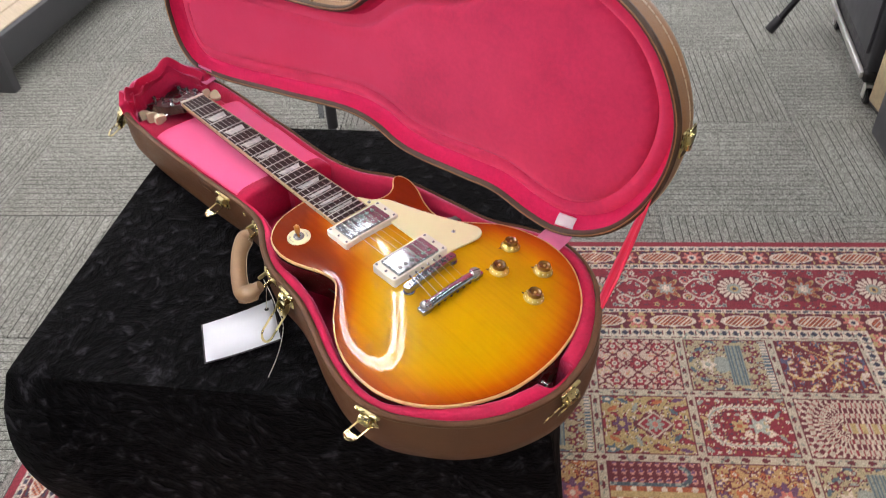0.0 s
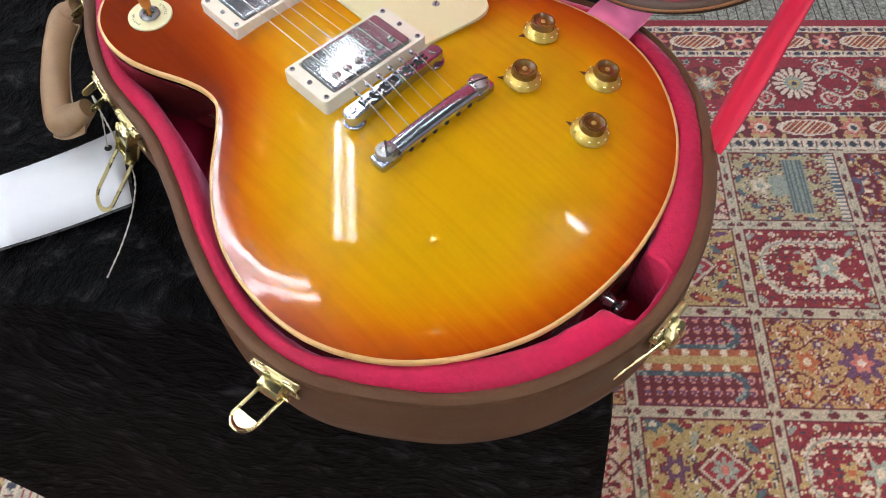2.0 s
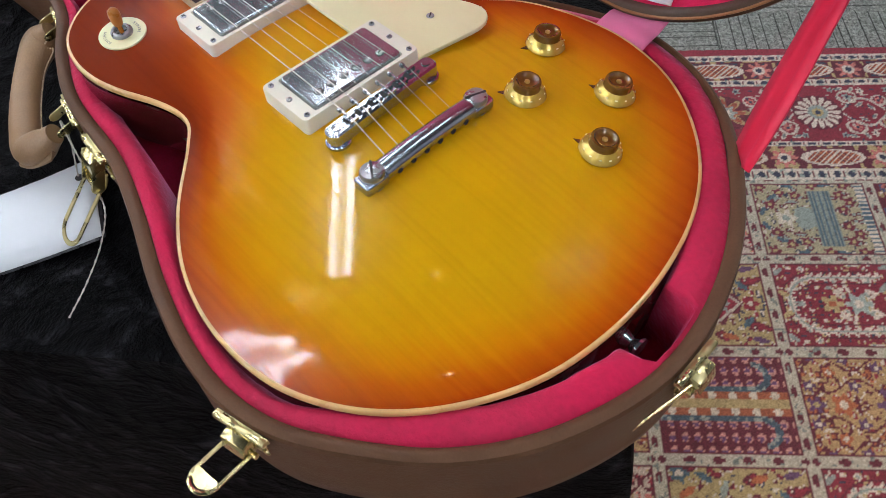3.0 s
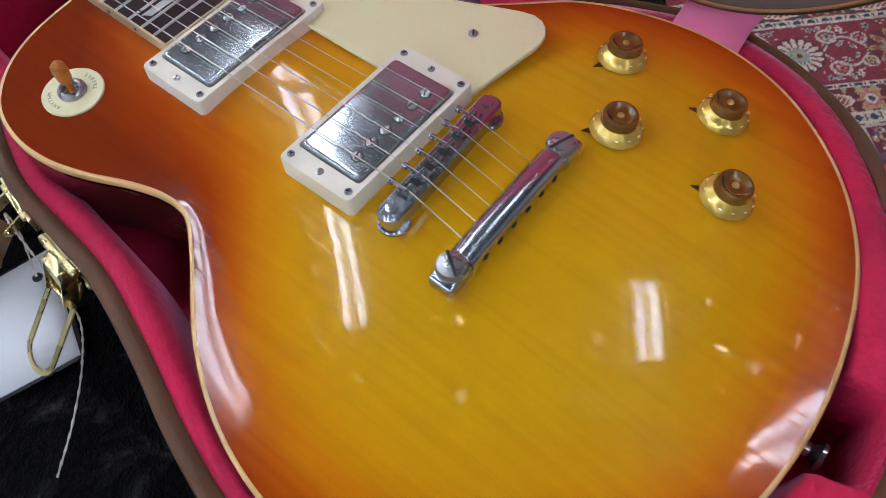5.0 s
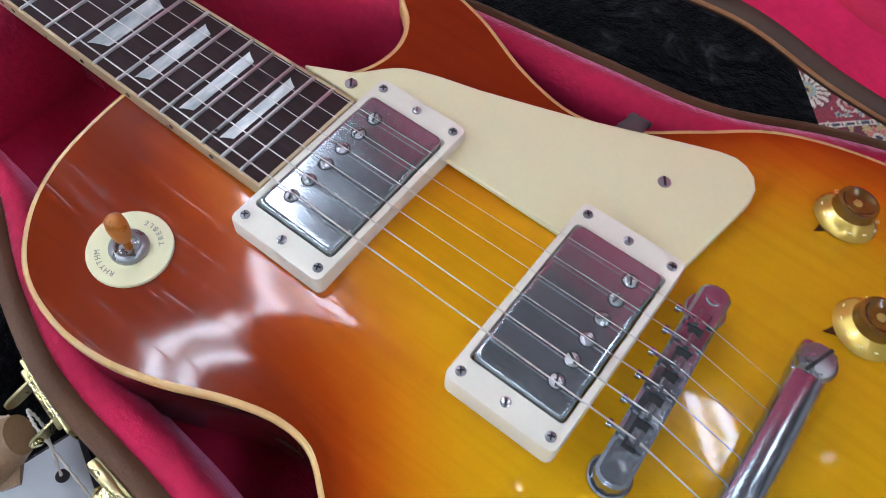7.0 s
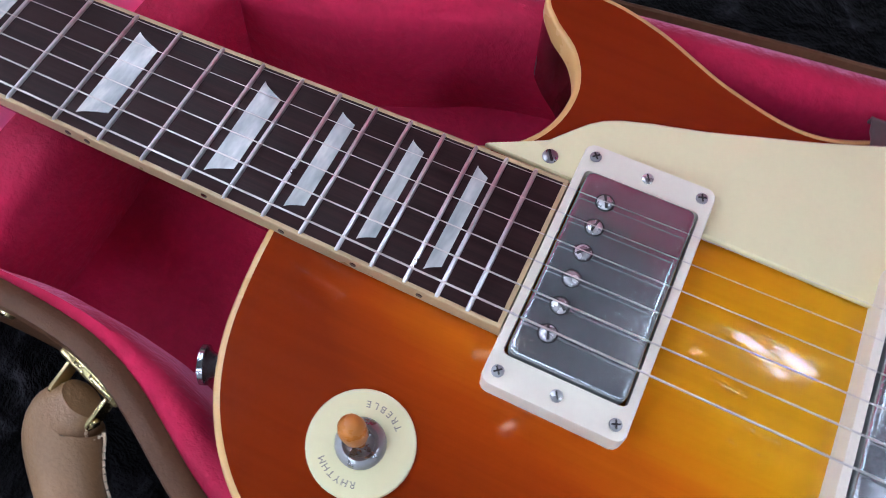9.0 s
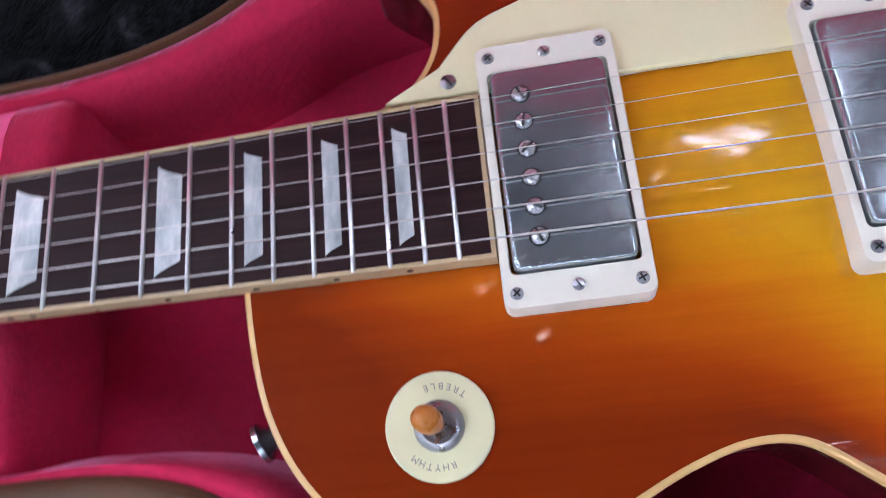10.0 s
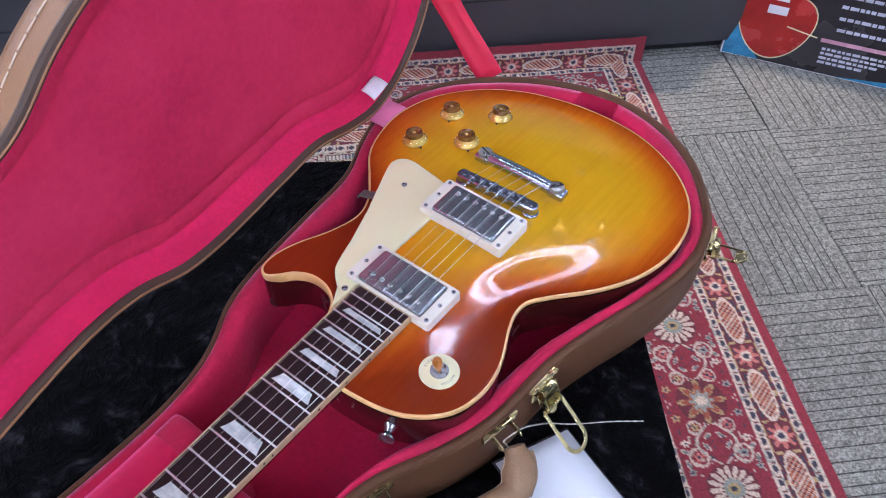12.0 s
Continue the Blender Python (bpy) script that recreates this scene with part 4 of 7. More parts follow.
        latch(case, c + Vector((0, 0, RIM_Z - 0.003)) + nn * 0.001, nn, sw, rc, tb, (-0.2225, 0.034, 0.668) if x < -0.2 else (0.1341, 0.1866, 0.6540) if tb is False and x < 0.3 else None)
        bm = bmesh.new()
        t = Vector((-nn.y, nn.x, 0))
        if x < -0.2:
            c, nn = on_line(-0.2255, -0.016)
            t = Vector((-nn.y, nn.x, 0))
        F = basis(c + Vector((0, 0, RIM_Z)), t, nn, (0, 0, 1)) @ Matrix.Scale(1.3, 4)
        pl = [(-0.012, 0), (0.012, 0), (0.014, 0.008), (0.010, 0.013), (0.013, 0.022), (0, 0.027), (-0.013, 0.022), (-0.010, 0.013), (-0.014, 0.008)]
        prism(bm, pl, 0, 0.0018, 0.0005)
        bmesh.ops.transform(bm, matrix=LID @ F @ basis((0, 0, 0.006), (-1, 0, 0), (0, 0, 1), (0, 1, 0)), verts=bm.verts)
        catch = part("catch_plate", bm, M_BRASS, case, "brass catch plate on the lid side")
        bm = bmesh.new()
        box(bm, (0.016, 0.005, 0.006), LID @ F @ pose(0, 0.003, 0.017), 0.001)
        part("hook", bm, M_BRASS, catch)
    # handle and its two mounts
    bm = bmesh.new()
    line = spline([(0.2905, 0.0985, 0.698), (0.2945, 0.1075, 0.691), (0.284, 0.1255, 0.683), (0.260, 0.1435, 0.6785), (0.232, 0.1585, 0.6765), (0.209, 0.1660, 0.678), (0.1945, 0.1605, 0.685), (0.1860, 0.1485, 0.695)], 8, False)
    n = len(line)
    rad = []
    for i in range(n):
        f = i / (n - 1)
        swell = math.exp(-((f - 0.82) / 0.10) ** 2) + math.exp(-((f - 0.16) / 0.10) ** 2)
        rad.append((0.0112 + 0.0030 * swell) * (0.74 + 0.26 * min(1, 9 * min(f, 1 - f))))
    tube(bm, line, rad, 18, flat=0.82)
    hd = part("handle", bm, M_HANDLE, case, "stitched tan leather carrying handle")
    bm = bmesh.new()
    for i in range(2, n - 3, 1):
        a, b = Vector(line[i]), Vector(line[i + 1])
        s = (b - a).cross(Vector((0, 0, 1))).normalized() * (rad[i] + 0.0003)
        tube(bm, [a + (b - a) * 0.15 - s, a + (b - a) * 0.85 - s], 0.0006, 5)
    tagged(part("stitching", bm, M_STITCH, hd), kind="stuff")
    # sewn flange along the outer corner of the handle
    a, b = Vector((0.2030, 0.1785, 0.6720)), Vector((0.1755, 0.1610, 0.6845))
    bm = bmesh.new()
    inn = Vector((0.0085, -0.0090, 0.0030))
    rr = []
    for k in range(9):
        f = k / 8
        bow = Vector((-0.0022, 0.0030, -0.0006)) * math.sin(math.pi * f)
        p = a.lerp(b, f) + bow
        rr.append([p, p + Vector((0, 0, 0.0016)), p + inn + Vector((0, 0, 0.0042)), p + inn - Vector((0, 0, 0.0018))])
    rr = strip(bm, rr)
    bm.faces.new(rr[0])
    bm.faces.new(rr[-1])
    part("flange", bm, M_HANDLE, hd, "sewn leather flange")
    for x, y in ((0.287, 0.0895), (0.1815, 0.1325)):
        c, nn = on_line(x, y)
        t = Vector((-nn.y, nn.x, 0))
        F = basis(c + Vector((0, 0, RIM_Z - 0.0125)), t, nn, (0, 0, 1))
        bm = bmesh.new()
        box(bm, (0.038, 0.0024, 0.0100), F @ pose(0, 0.0008, 0), 0.0008)
        box(bm, (0.030, 0.0030, 0.0030), F @ pose(0, 0.0025, 0.0030, 12), 0.0010)
        mount = part("handle_mount", bm, M_BRASS, case, "pale brass handle mount")
        for s in (-1, 1):
            bm = bmesh.new()
            prism(bm, [(0.0, -0.0032), (0.0125, -0.0032), (0.0150, -0.0022), (0.0160, 0.0), (0.0150, 0.0022), (0.0125, 0.0032), (0.0, 0.0032)], -0.0006, 0.0006, 0.0002)
            A = F @ pose(s * 0.0100, 0.0010, 0.0005) @ basis((0, 0, 0), Vector((0, 0.93, -0.36)), Vector((0, 0.36, 0.93)), (1, 0, 0))
            bmesh.ops.transform(bm, matrix=A, verts=bm.verts)
            arm = part("arm", bm, M_BRASS, mount, "flat brass arm")
            bm = bmesh.new()
            lathe(bm, [(0, 0.0014), (0.0016, 0.0010), (0.0021, 0)], A @ pose(0.0125, 0, s * 0.0006, 0 if s > 0 else 180), 12)
            part("rivet", bm, M_BRASS, arm)
    # ribbon hinges at the back and the lid stay
    for x, y, w in ((-0.048, -0.1885, 0.040), (0.735, -0.0855, 0.040)):
        bm = bmesh.new()
        c, nn = on_line(x, y)
        t = Vector((-nn.y, nn.x, 0))
        lidp = lambda s, k: LID @ (c + t * s - nn * k + Vector((0, 0, RIM_Z + 0.002)))
        basep = lambda s, k: c + t * s - nn * k + Vector((0, 0, RIM_Z + 0.0015 - 0.1 * max(0, k - 0.012)))
        rows = [[basep(-w / 2, 0.024), basep(w / 2, 0.024)], [basep(-w / 2, 0.012), basep(w / 2, 0.012)], [basep(-w / 2, 0.001), basep(w / 2, 0.001)],
                [lidp(-w / 2, 0.002), lidp(w / 2, 0.002)], [lidp(-w / 2, 0.012), lidp(w / 2, 0.012)]]
        if x < 0:
            rows[3:] = [[Vector((-0.0690, -0.1945, 0.7290)), Vector((-0.0330, -0.1895, 0.7250))], [Vector((-0.0670, -0.2000, 0.7335)), Vector((-0.0310, -0.1955, 0.7300))]]
            if (rows[2][0] - rows[3][0]).length > (rows[2][0] - rows[3][1]).length:
                rows[3:] = [r[::-1] for r in rows[3:]]
        strip(bm, rows, False)
        rib = part("hinge_ribbon", bm, M_RIBBON, case, "pale pink satin hinge ribbon", angle=80)
        so = rib.modifiers.new("thick", "SOLIDIFY")
        so.thickness, so.offset = 0.0012, 1
    bm = bmesh.new()
    top = LID @ Vector((-0.188, -0.098, RIM_Z + 0.012))
    low = Vector((-0.1712, -0.128, RIM_Z - 0.0015))
    d = top - low
    rows = []
    for k in range(13):
        f = k / 12
        p = low + d * f + Vector((0, 0, -0.003 * math.sin(math.pi * f)))
        turn = radians(128 + 8 * math.sin(f * 4.0))
        s = Vector((math.cos(turn), math.sin(turn), 0))
        s = (s - d * s.dot(d) / d.length_squared).normalized()
        w = 0.0142 + 0.0006 * math.sin(f * 9)
        fold = d.cross(s).normalized() * 0.0016
        rows.append([p - s * w, p - s * w * 0.45 + fold * 0.2, p + s * w * 0.12 + fold, p + s * w * 0.3 + fold * 0.1, p + s * w])
    strip(bm, rows, False)
    st = part("lid_stay", bm, M_STRAP, case, "crimson ribbon that holds the lid", angle=80)
    so = st.modifiers.new("thick", "SOLIDIFY")
    so.thickness = 0.0014
    # bunched plush flap at the head end
    bm = bmesh.new()
    rows = []
    for j in range(19):
        v = j / 18
        r = []
        for i in range(81):
            f = i / 80
            a = -1.35 + 2.7 * f
            fold = 0.9 * noise.noise(Vector((f * 3.4, v * 1.2, 3))) + 0.30 * noise.noise(Vector((f * 8, v * 2.2, 8))) + 0.05 * noise.noise(Vector((f * 26, v * 5, 4)))
            rx, ry = 0.074 - 0.030 * v, 0.084 - 0.012 * v
            x = 0.716 + math.cos(a) * rx + 0.014 * fold * v
            y = 0.005 - math.sin(a) * ry + 0.006 * fold * v
            crest = 0.55 + 0.45 * math.cos(a * 0.9) + 0.55 * math.exp(-((f - 0.66) / 0.10) ** 2) + 0.25 * math.exp(-((f - 0.14) / 0.07) ** 2)
            z = RIM_Z - 0.006 + 0.036 * math.sin(v * 2.2) * crest + 0.014 * fold * v - 0.040 * max(0, v - 0.7) / 0.3
            r.append(Vector((x, y, z)))
        rows.append(r)
    strip(bm, rows, False)
    fl = part("head_flap", bm, M_PLUSH, case, "bunched crimson plush flap at the head end", angle=85)
    so = fl.modifiers.new("thick", "SOLIDIFY")
    so.thickness = 0.016
    # small embossed badge on the bass side of the shell
    c, nn = on_line(0.437, 0.0915)
    F = basis(c + Vector((0, 0, RIM_Z - 0.0125)), Vector((-nn.y, nn.x, 0)), nn, (0, 0, 1))
    bm = bmesh.new()
    for sx, sz, px, pz in ((0.034, 0.0014, 0, 0.0055), (0.034, 0.0014, 0, -0.0055), (0.0014, 0.0124, 0.0165, 0), (0.0014, 0.0124, -0.0165, 0)):
        box(bm, (sx, 0.0012, sz), F @ pose(px, 0.0006, pz), 0.0003, 1)
    part("badge", bm, M_LEATHER_EDGE, case, "small embossed leather badge")
    # small rivet studs on the bass side of the shell
    for x, y in ((0.333, 0.0850),):
        c, nn = on_line(x, y)
        bm = bmesh.new()
        t = Vector((-nn.y, nn.x, 0))
        F = basis(c + Vector((0, 0, RIM_Z - 0.014)), t, nn, (0, 0, 1))
        lathe(bm, [(0, 0.002), (0.003, 0.0015), (0.004, 0)], F @ pose(0, 0, 0, -90), 14)
        part("rivet", bm, M_BRASS, case)
    return case


_area = sum(CASE_LINE[i - 1][0] * CASE_LINE[i][1] - CASE_LINE[i][0] * CASE_LINE[i - 1][1] for i in range(len(CASE_LINE)))
ROUND_WAY = 1 if _area > 0 else -1
CASE = guitar_case()

# ---- the guitar ----
SCALE = 0.6286
FB_END = 0.1665


def fret_x(n):
    return SCALE * 2 ** (-n / 12)


def half_width(x):
    return 0.0215 + 0.0070 * (SCALE - x) / (SCALE - FB_END)


def rim_z(x, y=0.0):
    """The body's edge drops away from the fingerboard's plane."""
    return FZ - 0.006 - 0.057 * (0.245 - x) + 0.0038 * y


BODY_CTRL = [(0.247, 0.000), (0.2475, 0.028), (0.241, 0.067), (0.229, 0.090), (0.210, 0.107), (0.186, 0.1137), (0.163, 0.1125), (0.142, 0.1060),
             (0.118, 0.0950), (0.100, 0.0897), (0.086, 0.0905), (0.070, 0.1010), (0.032, 0.1325), (-0.005, 0.1525), (-0.046, 0.1615),
             (-0.092, 0.1570), (-0.130, 0.1375), (-0.160, 0.106), (-0.183, 0.060), (-0.1905, 0.012), (-0.187, -0.036), (-0.172, -0.085),
             (-0.144, -0.125), (-0.100, -0.156), (-0.055, -0.1660), (-0.015, -0.1605), (0.020, -0.146), (0.048, -0.122), (0.072, -0.102),
             (0.095, -0.0935), (0.125, -0.0985), (0.160, -0.1125), (0.183, -0.1168), (0.199, -0.1135), (0.2035, -0.1055), (0.197, -0.0965),
             (0.185, -0.0860), (0.1785, -0.0720), (0.180, -0.0540), (0.189, -0.0400), (0.207, -0.0305), (0.238, -0.0250)]
BODY_LINE = even([(v.x, v.y) for v in spline([(x, y, 0) for x, y in BODY_CTRL], 10)], 0.003)


def body_field():
    """A smooth swelling over the body's outline, nought at the edge, for the carve and the stain."""
    h = 0.002
    x0, y0 = -0.2, -0.176
    nx, ny = 232, 176
    X, Y = np.meshgrid(x0 + h * np.arange(nx), y0 + h * np.arange(ny), indexing="ij")
    inside = np.zeros(X.shape, bool)
    P = np.array(BODY_LINE)
    Q = np.roll(P, -1, axis=0)
    for (ax, ay), (bx, by) in zip(P, Q):
        if ay == by:
            continue
        c = (Y >= min(ay, by)) & (Y < max(ay, by)) & (X < ax + (Y - ay) * (bx - ax) / (by - ay))
        inside ^= c
    u = np.zeros(X.shape)
    w = 1.93
    red = (np.add.outer(np.arange(nx), np.arange(ny)) % 2 == 0)
    src = h * h
    for _ in range(420):
        for mask in (red & inside, ~red & inside):
            s = np.zeros_like(u)
            s[1:-1, 1:-1] = 0.25 * (u[2:, 1:-1] + u[:-2, 1:-1] + u[1:-1, 2:] + u[1:-1, :-2] + src)
            u[mask] += w * (s[mask] - u[mask])
    d = np.full(X.shape, 1.0)
    for px, py in P[::2]:
        d = np.minimum(d, np.hypot(X - px, Y - py))
    d[~inside] = 0
    return x0, y0, h, u / u.max(), d


BF = body_field()


def sample(field, x, y):
    x0, y0, h = BF[:3]
    i, j = (x - x0) / h, (y - y0) / h
    a, b = int(min(max(i, 0), field.shape[0] - 2)), int(min(max(j, 0), field.shape[1] - 2))
    fx, fy = min(max(i - a, 0), 1), min(max(j - b, 0), 1)
    return float((field[a, b] * (1 - fx) + field[a + 1, b] * fx) * (1 - fy) + (field[a, b + 1] * (1 - fx) + field[a + 1, b + 1] * fx) * fy)


def carve_profile():
    """The carve's height against the swelling: a hollow at the edge, then a rising dome."""
    v = np.linspace(0, 1, 401)
    slope = np.interp(v, (0, 0.12, 0.25, 0.40, 0.55, 0.75, 1.0), (-0.0041, -0.0029, 0.0059, 0.0144, 0.0182, 0.0144, 0.0090))
    soft = np.hanning(41) / np.hanning(41).sum()
    slope = np.convolve(np.pad(slope, 20, "edge"), soft, "valid")
    return v, np.r_[0, np.cumsum((slope[1:] + slope[:-1]) / 2 * (v[1] - v[0]))]


CARVE_V, CARVE_Z = carve_profile()


def carve(x, y):
    """Height of the top above its rim."""
    return float(np.interp(max(0.0, sample(BF[3], x, y)), CARVE_V, CARVE_Z))


def top_z(x, y):
    # the top stays high and level under the neck's end
    p = max(0.0, sample(BF[3], x, y))
    level = 0.0006 * math.exp(-((x - 0.155) / 0.055) ** 2) * min(1.0, p / 0.40) ** 1.5
    return rim_z(x, y) + carve(x, y) + level


def guitar():
    g = thing("electric_guitar", (0.05, 0, 0.67), "cherry sunburst single-cutaway electric guitar with cream trim lying in its case", "electric guitar")
    from mathutils import geometry
    n = len(BODY_LINE)
    # carved top
    inner = inset(BODY_LINE, 0.0010)
    pts = [Vector((x, y)) for x, y in inner]
    loop = list(range(n))
    for d in (0.004, 0.008, 0.013):
        for x, y in inset(BODY_LINE, d)[::2]:
            if sample(BF[4], x, y) > d - 0.0012:
                pts.append(Vector((x, y)))
    for i in range(0, 230):
        for j in range(0, 174):
            x, y = -0.2 + 0.004 * i + (0.002 if j % 2 else 0), -0.176 + 0.0035 * j
            if x < 0.25 and y < 0.17 and sample(BF[4], x, y) > 0.016:
                pts.append(Vector((x, y)))
    vs, es, fs, *_ = geometry.delaunay_2d_cdt(pts, [], [loop], 1, 1e-6)
    me = bpy.data.meshes.new("body_top")
    co = [(v.x, v.y, top_z(v.x, v.y)) for v in vs]
    me.from_pydata(co, [], [tuple(f) for f in fs])
    at = me.attributes.new("stain", "FLOAT", "POINT")
    stain = []
    for v in vs:
        d, p = sample(BF[4], v.x, v.y), sample(BF[3], v.x, v.y)
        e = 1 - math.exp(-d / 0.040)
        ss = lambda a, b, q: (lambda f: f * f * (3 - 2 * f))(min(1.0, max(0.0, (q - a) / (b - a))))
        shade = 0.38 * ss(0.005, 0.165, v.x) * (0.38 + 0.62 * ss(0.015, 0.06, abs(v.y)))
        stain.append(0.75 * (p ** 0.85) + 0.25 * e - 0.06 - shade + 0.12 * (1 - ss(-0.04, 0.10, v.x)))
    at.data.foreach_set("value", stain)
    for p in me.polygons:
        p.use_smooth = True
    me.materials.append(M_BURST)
    top = new("carved_top", me)
    top.parent, top.matrix_parent_inverse = g, world_of(g).inverted()
    tagged(top, "glossy amber to cherry sunburst maple top")
    # sides and back
    bm = bmesh.new()
    rows = strip(bm, [[Vector((x, y, rim_z(x, y) - 0.006)) for x, y in BODY_LINE], [Vector((x, y, rim_z(x, y) - 0.044)) for x, y in BODY_LINE],
                      [Vector((x, y, rim_z(x, y) - 0.049)) for x, y in inset(BODY_LINE, 0.003)], [Vector((x, y, rim_z(x, y) - 0.050)) for x, y in inset(BODY_LINE, 0.006)]])
    bm.faces.new(rows[-1])
    part("body", bm, M_SIDE, g, "cherry mahogany back and sides, darkened for the case's shadow")
    # binding, deeper in the cutaway
    bm = bmesh.new()

    def deep(x, y):
        c = max(0.0, 1 - math.hypot(x - 0.185, y + 0.072) / 0.05)
        return 0.0036 + 0.0062 * min(1, c * 2)
    strip(bm, [[Vector((x, y, rim_z(x, y) + 0.0001)) for x, y in inset(BODY_LINE, 0.0019)], [Vector((x, y, rim_z(x, y) + 0.0002)) for x, y in inset(BODY_LINE, 0.0006)],
               [Vector((x, y, rim_z(x, y) - 0.0006)) for x, y in inset(BODY_LINE, -0.0003)], [Vector((x, y, rim_z(x, y) - deep(x, y))) for x, y in inset(BODY_LINE, -0.0003)],
               [Vector((x, y, rim_z(x, y) - deep(x, y))) for x, y in inset(BODY_LINE, 0.002)]])
    part("binding", bm, M_BINDING, g, "aged cream binding round the top", angle=60)
    # neck
    bm = bmesh.new()
    rows = []
    for k in range(15):
        x = 0.215 + (0.622 - 0.215) * k / 14
        hw, dep = half_width(x) - 0.0003, 0.0205 + 0.003 * (1 - k / 14) + (0.016 * max(0, 1 - k / 2.0))
        rows.append([Vector((x, hw * math.cos(a), FZ - 0.006 - dep * 0.72 * math.sin(a) ** 0.8)) for a in (math.pi * j / 12 for j in range(13))])
    strip(bm, rows, False)
    part("neck", bm, M_NECK, g, "cherry mahogany neck")
    # fingerboard with its binding
    bm = bmesh.new()
    prism(bm, [(FB_END, -half_width(FB_END) + 0.0016), (SCALE, -half_width(SCALE) + 0.0016), (SCALE, half_width(SCALE) - 0.0016), (FB_END, half_width(FB_END) - 0.0016)], FZ - 0.0062, FZ)
    fb = part("fingerboard", bm, M_ROSEWOOD, g, "dark rosewood fingerboard", smooth=False)
    for s in (-1, 1):
        bm = bmesh.new()
        o = [(FB_END - 0.0015, s * half_width(FB_END)), (SCALE, s * half_width(SCALE)), (SCALE, s * (half_width(SCALE) - 0.0016)), (FB_END - 0.0015, s * (half_width(FB_END) - 0.0016))]
        prism(bm, o if s < 0 else o[::-1], FZ - 0.0066, FZ + 0.0002, 0.0003)
        part("neck_binding", bm, M_NECKBIND, fb, "aged cream neck binding", smooth=False)
    bm = bmesh.new()
    prism(bm, [(FB_END - 0.0015, -half_width(FB_END) + 0.0016), (FB_END, -half_width(FB_END) + 0.0016), (FB_END, half_width(FB_END) - 0.0016), (FB_END - 0.0015, half_width(FB_END) - 0.0016)], FZ - 0.0066, FZ + 0.0002)
    part("neck_binding", bm, M_NECKBIND, fb, "aged cream neck binding", smooth=False)
    for k in range(1, 23):
        x = fret_x(k)
        bm = bmesh.new()
        hw = half_width(x) - 0.0006
        w = 0.0008
        rows = [[Vector((x + w * c, y, FZ + 0.0010 * h - (0.0006 if abs(y) > hw - 1e-5 else 0))) for y in (-hw, -hw + 0.0012, hw - 0.0012, hw)]
                for c, h in ((-1, 0), (-0.7, 0.75), (0, 1), (0.7, 0.75), (1, 0))]
        strip(bm, rows, False)
        part("fret", bm, M_FRET, fb)
    for k in (3, 5, 7, 9, 12, 15, 17, 19, 21):
        a, b = fret_x(k - 1), fret_x(k)
        L = a - b
        lo, hi, drop = (0.27, 0.83, 0.17) if k <= 15 else (0.31, 0.75, 0.11)
        xl, xs = a - lo * L, a - hi * L
        hw = half_width(xl)
        bm = bmesh.new()
        end = [(xl + (xs - xl) * f, hw * (0.74 - drop * f ** 0.72)) for f in (0, 0.12, 0.28, 0.46, 0.64, 0.82, 1.0)]
        prism(bm, [(a, -b) for a, b in end[::-1]] + end, FZ - 0.001, FZ + 0.00025)
        part("inlay", bm, M_PEARL, fb, "pearl trapezoid inlay", smooth=False)
    for k in (3, 5, 7, 9, 12, 12.2, 15, 17, 19, 21):
        kk = int(k)
        x = (fret_x(kk) + fret_x(kk - 1)) / 2 + (0.004 if k == 12 else -0.004 if k == 12.2 else 0)
        bm = bmesh.new()
        lathe(bm, [(0, 0.0003), (0.0011, 0.0003), (0.0011, 0)], pose(x, half_width(x), FZ - 0.003, -90), 10)
        part("side_dot", bm, M_HEAD, fb)
    bm = bmesh.new()
    box(bm, (0.0048, 0.0428, 0.008), pose(SCALE + 0.0024, 0, FZ - 0.002), 0.0006)
    part("nut", bm, M_BONE, g, "white bone nut")
    # headstock, tipped back
    H = Matrix.Translation((SCALE + 0.004, 0, FZ - 0.005)) @ Matrix.Rotation(radians(18), 4, "Y")
    bm = bmesh.new()
    half = [(0.0, 0.0215), (0.012, 0.023), (0.030, 0.034), (0.045, 0.0375), (0.095, 0.0395), (0.150, 0.0415), (0.166, 0.0405), (0.176, 0.034), (0.178, 0.024), (0.174, 0.012), (0.168, 0.004), (0.167, 0)]
    prism(bm, half + [(x, -y) for x, y in half[-2:0:-1]] + [(0.0, -0.0215)], -0.015, 0.0, 0.0006)
    bmesh.ops.transform(bm, matrix=H, verts=bm.verts)
    head = part("headstock", bm, M_HEAD, g, "dark lacquered headstock")
    for s in (-1, 1):
        for k in range(3):
            x, y = 0.038 + 0.041 * k, s * (0.0235 + 0.001 * k)
            bm = bmesh.new()
            lathe(bm, [(0.0055, 0), (0.0055, 0.0015), (0.0040, 0.0025), (0.0032, 0.003), (0.0030, 0.007), (0.0036, 0.008), (0.0036, 0.0115), (0, 0.012)], H @ pose(x, y, 0), 16)
            part("tuner_post", bm, M_CHROME, head)
            bm = bmesh.new()
            tube(bm, [H @ Vector((x, y + s * 0.010, -0.014)), H @ Vector((x, s * 0.047, -0.014))], 0.002, 8)
            part("tuner_shaft", bm, M_CHROME, head)
            bm = bmesh.new()
            o = [(-0.004, 0), (0.004, 0), (0.0065, 0.003), (0.0095, 0.010), (0.0100, 0.015), (0.0075, 0.019), (0.003, 0.020), (0, 0.0192), (-0.003, 0.020), (-0.0075, 0.019), (-0.0100, 0.015), (-0.0095, 0.010), (-0.0065, 0.003)]
            prism(bm, [(a, b) for a, b in o], -0.0042, 0.0042, 0.0016)
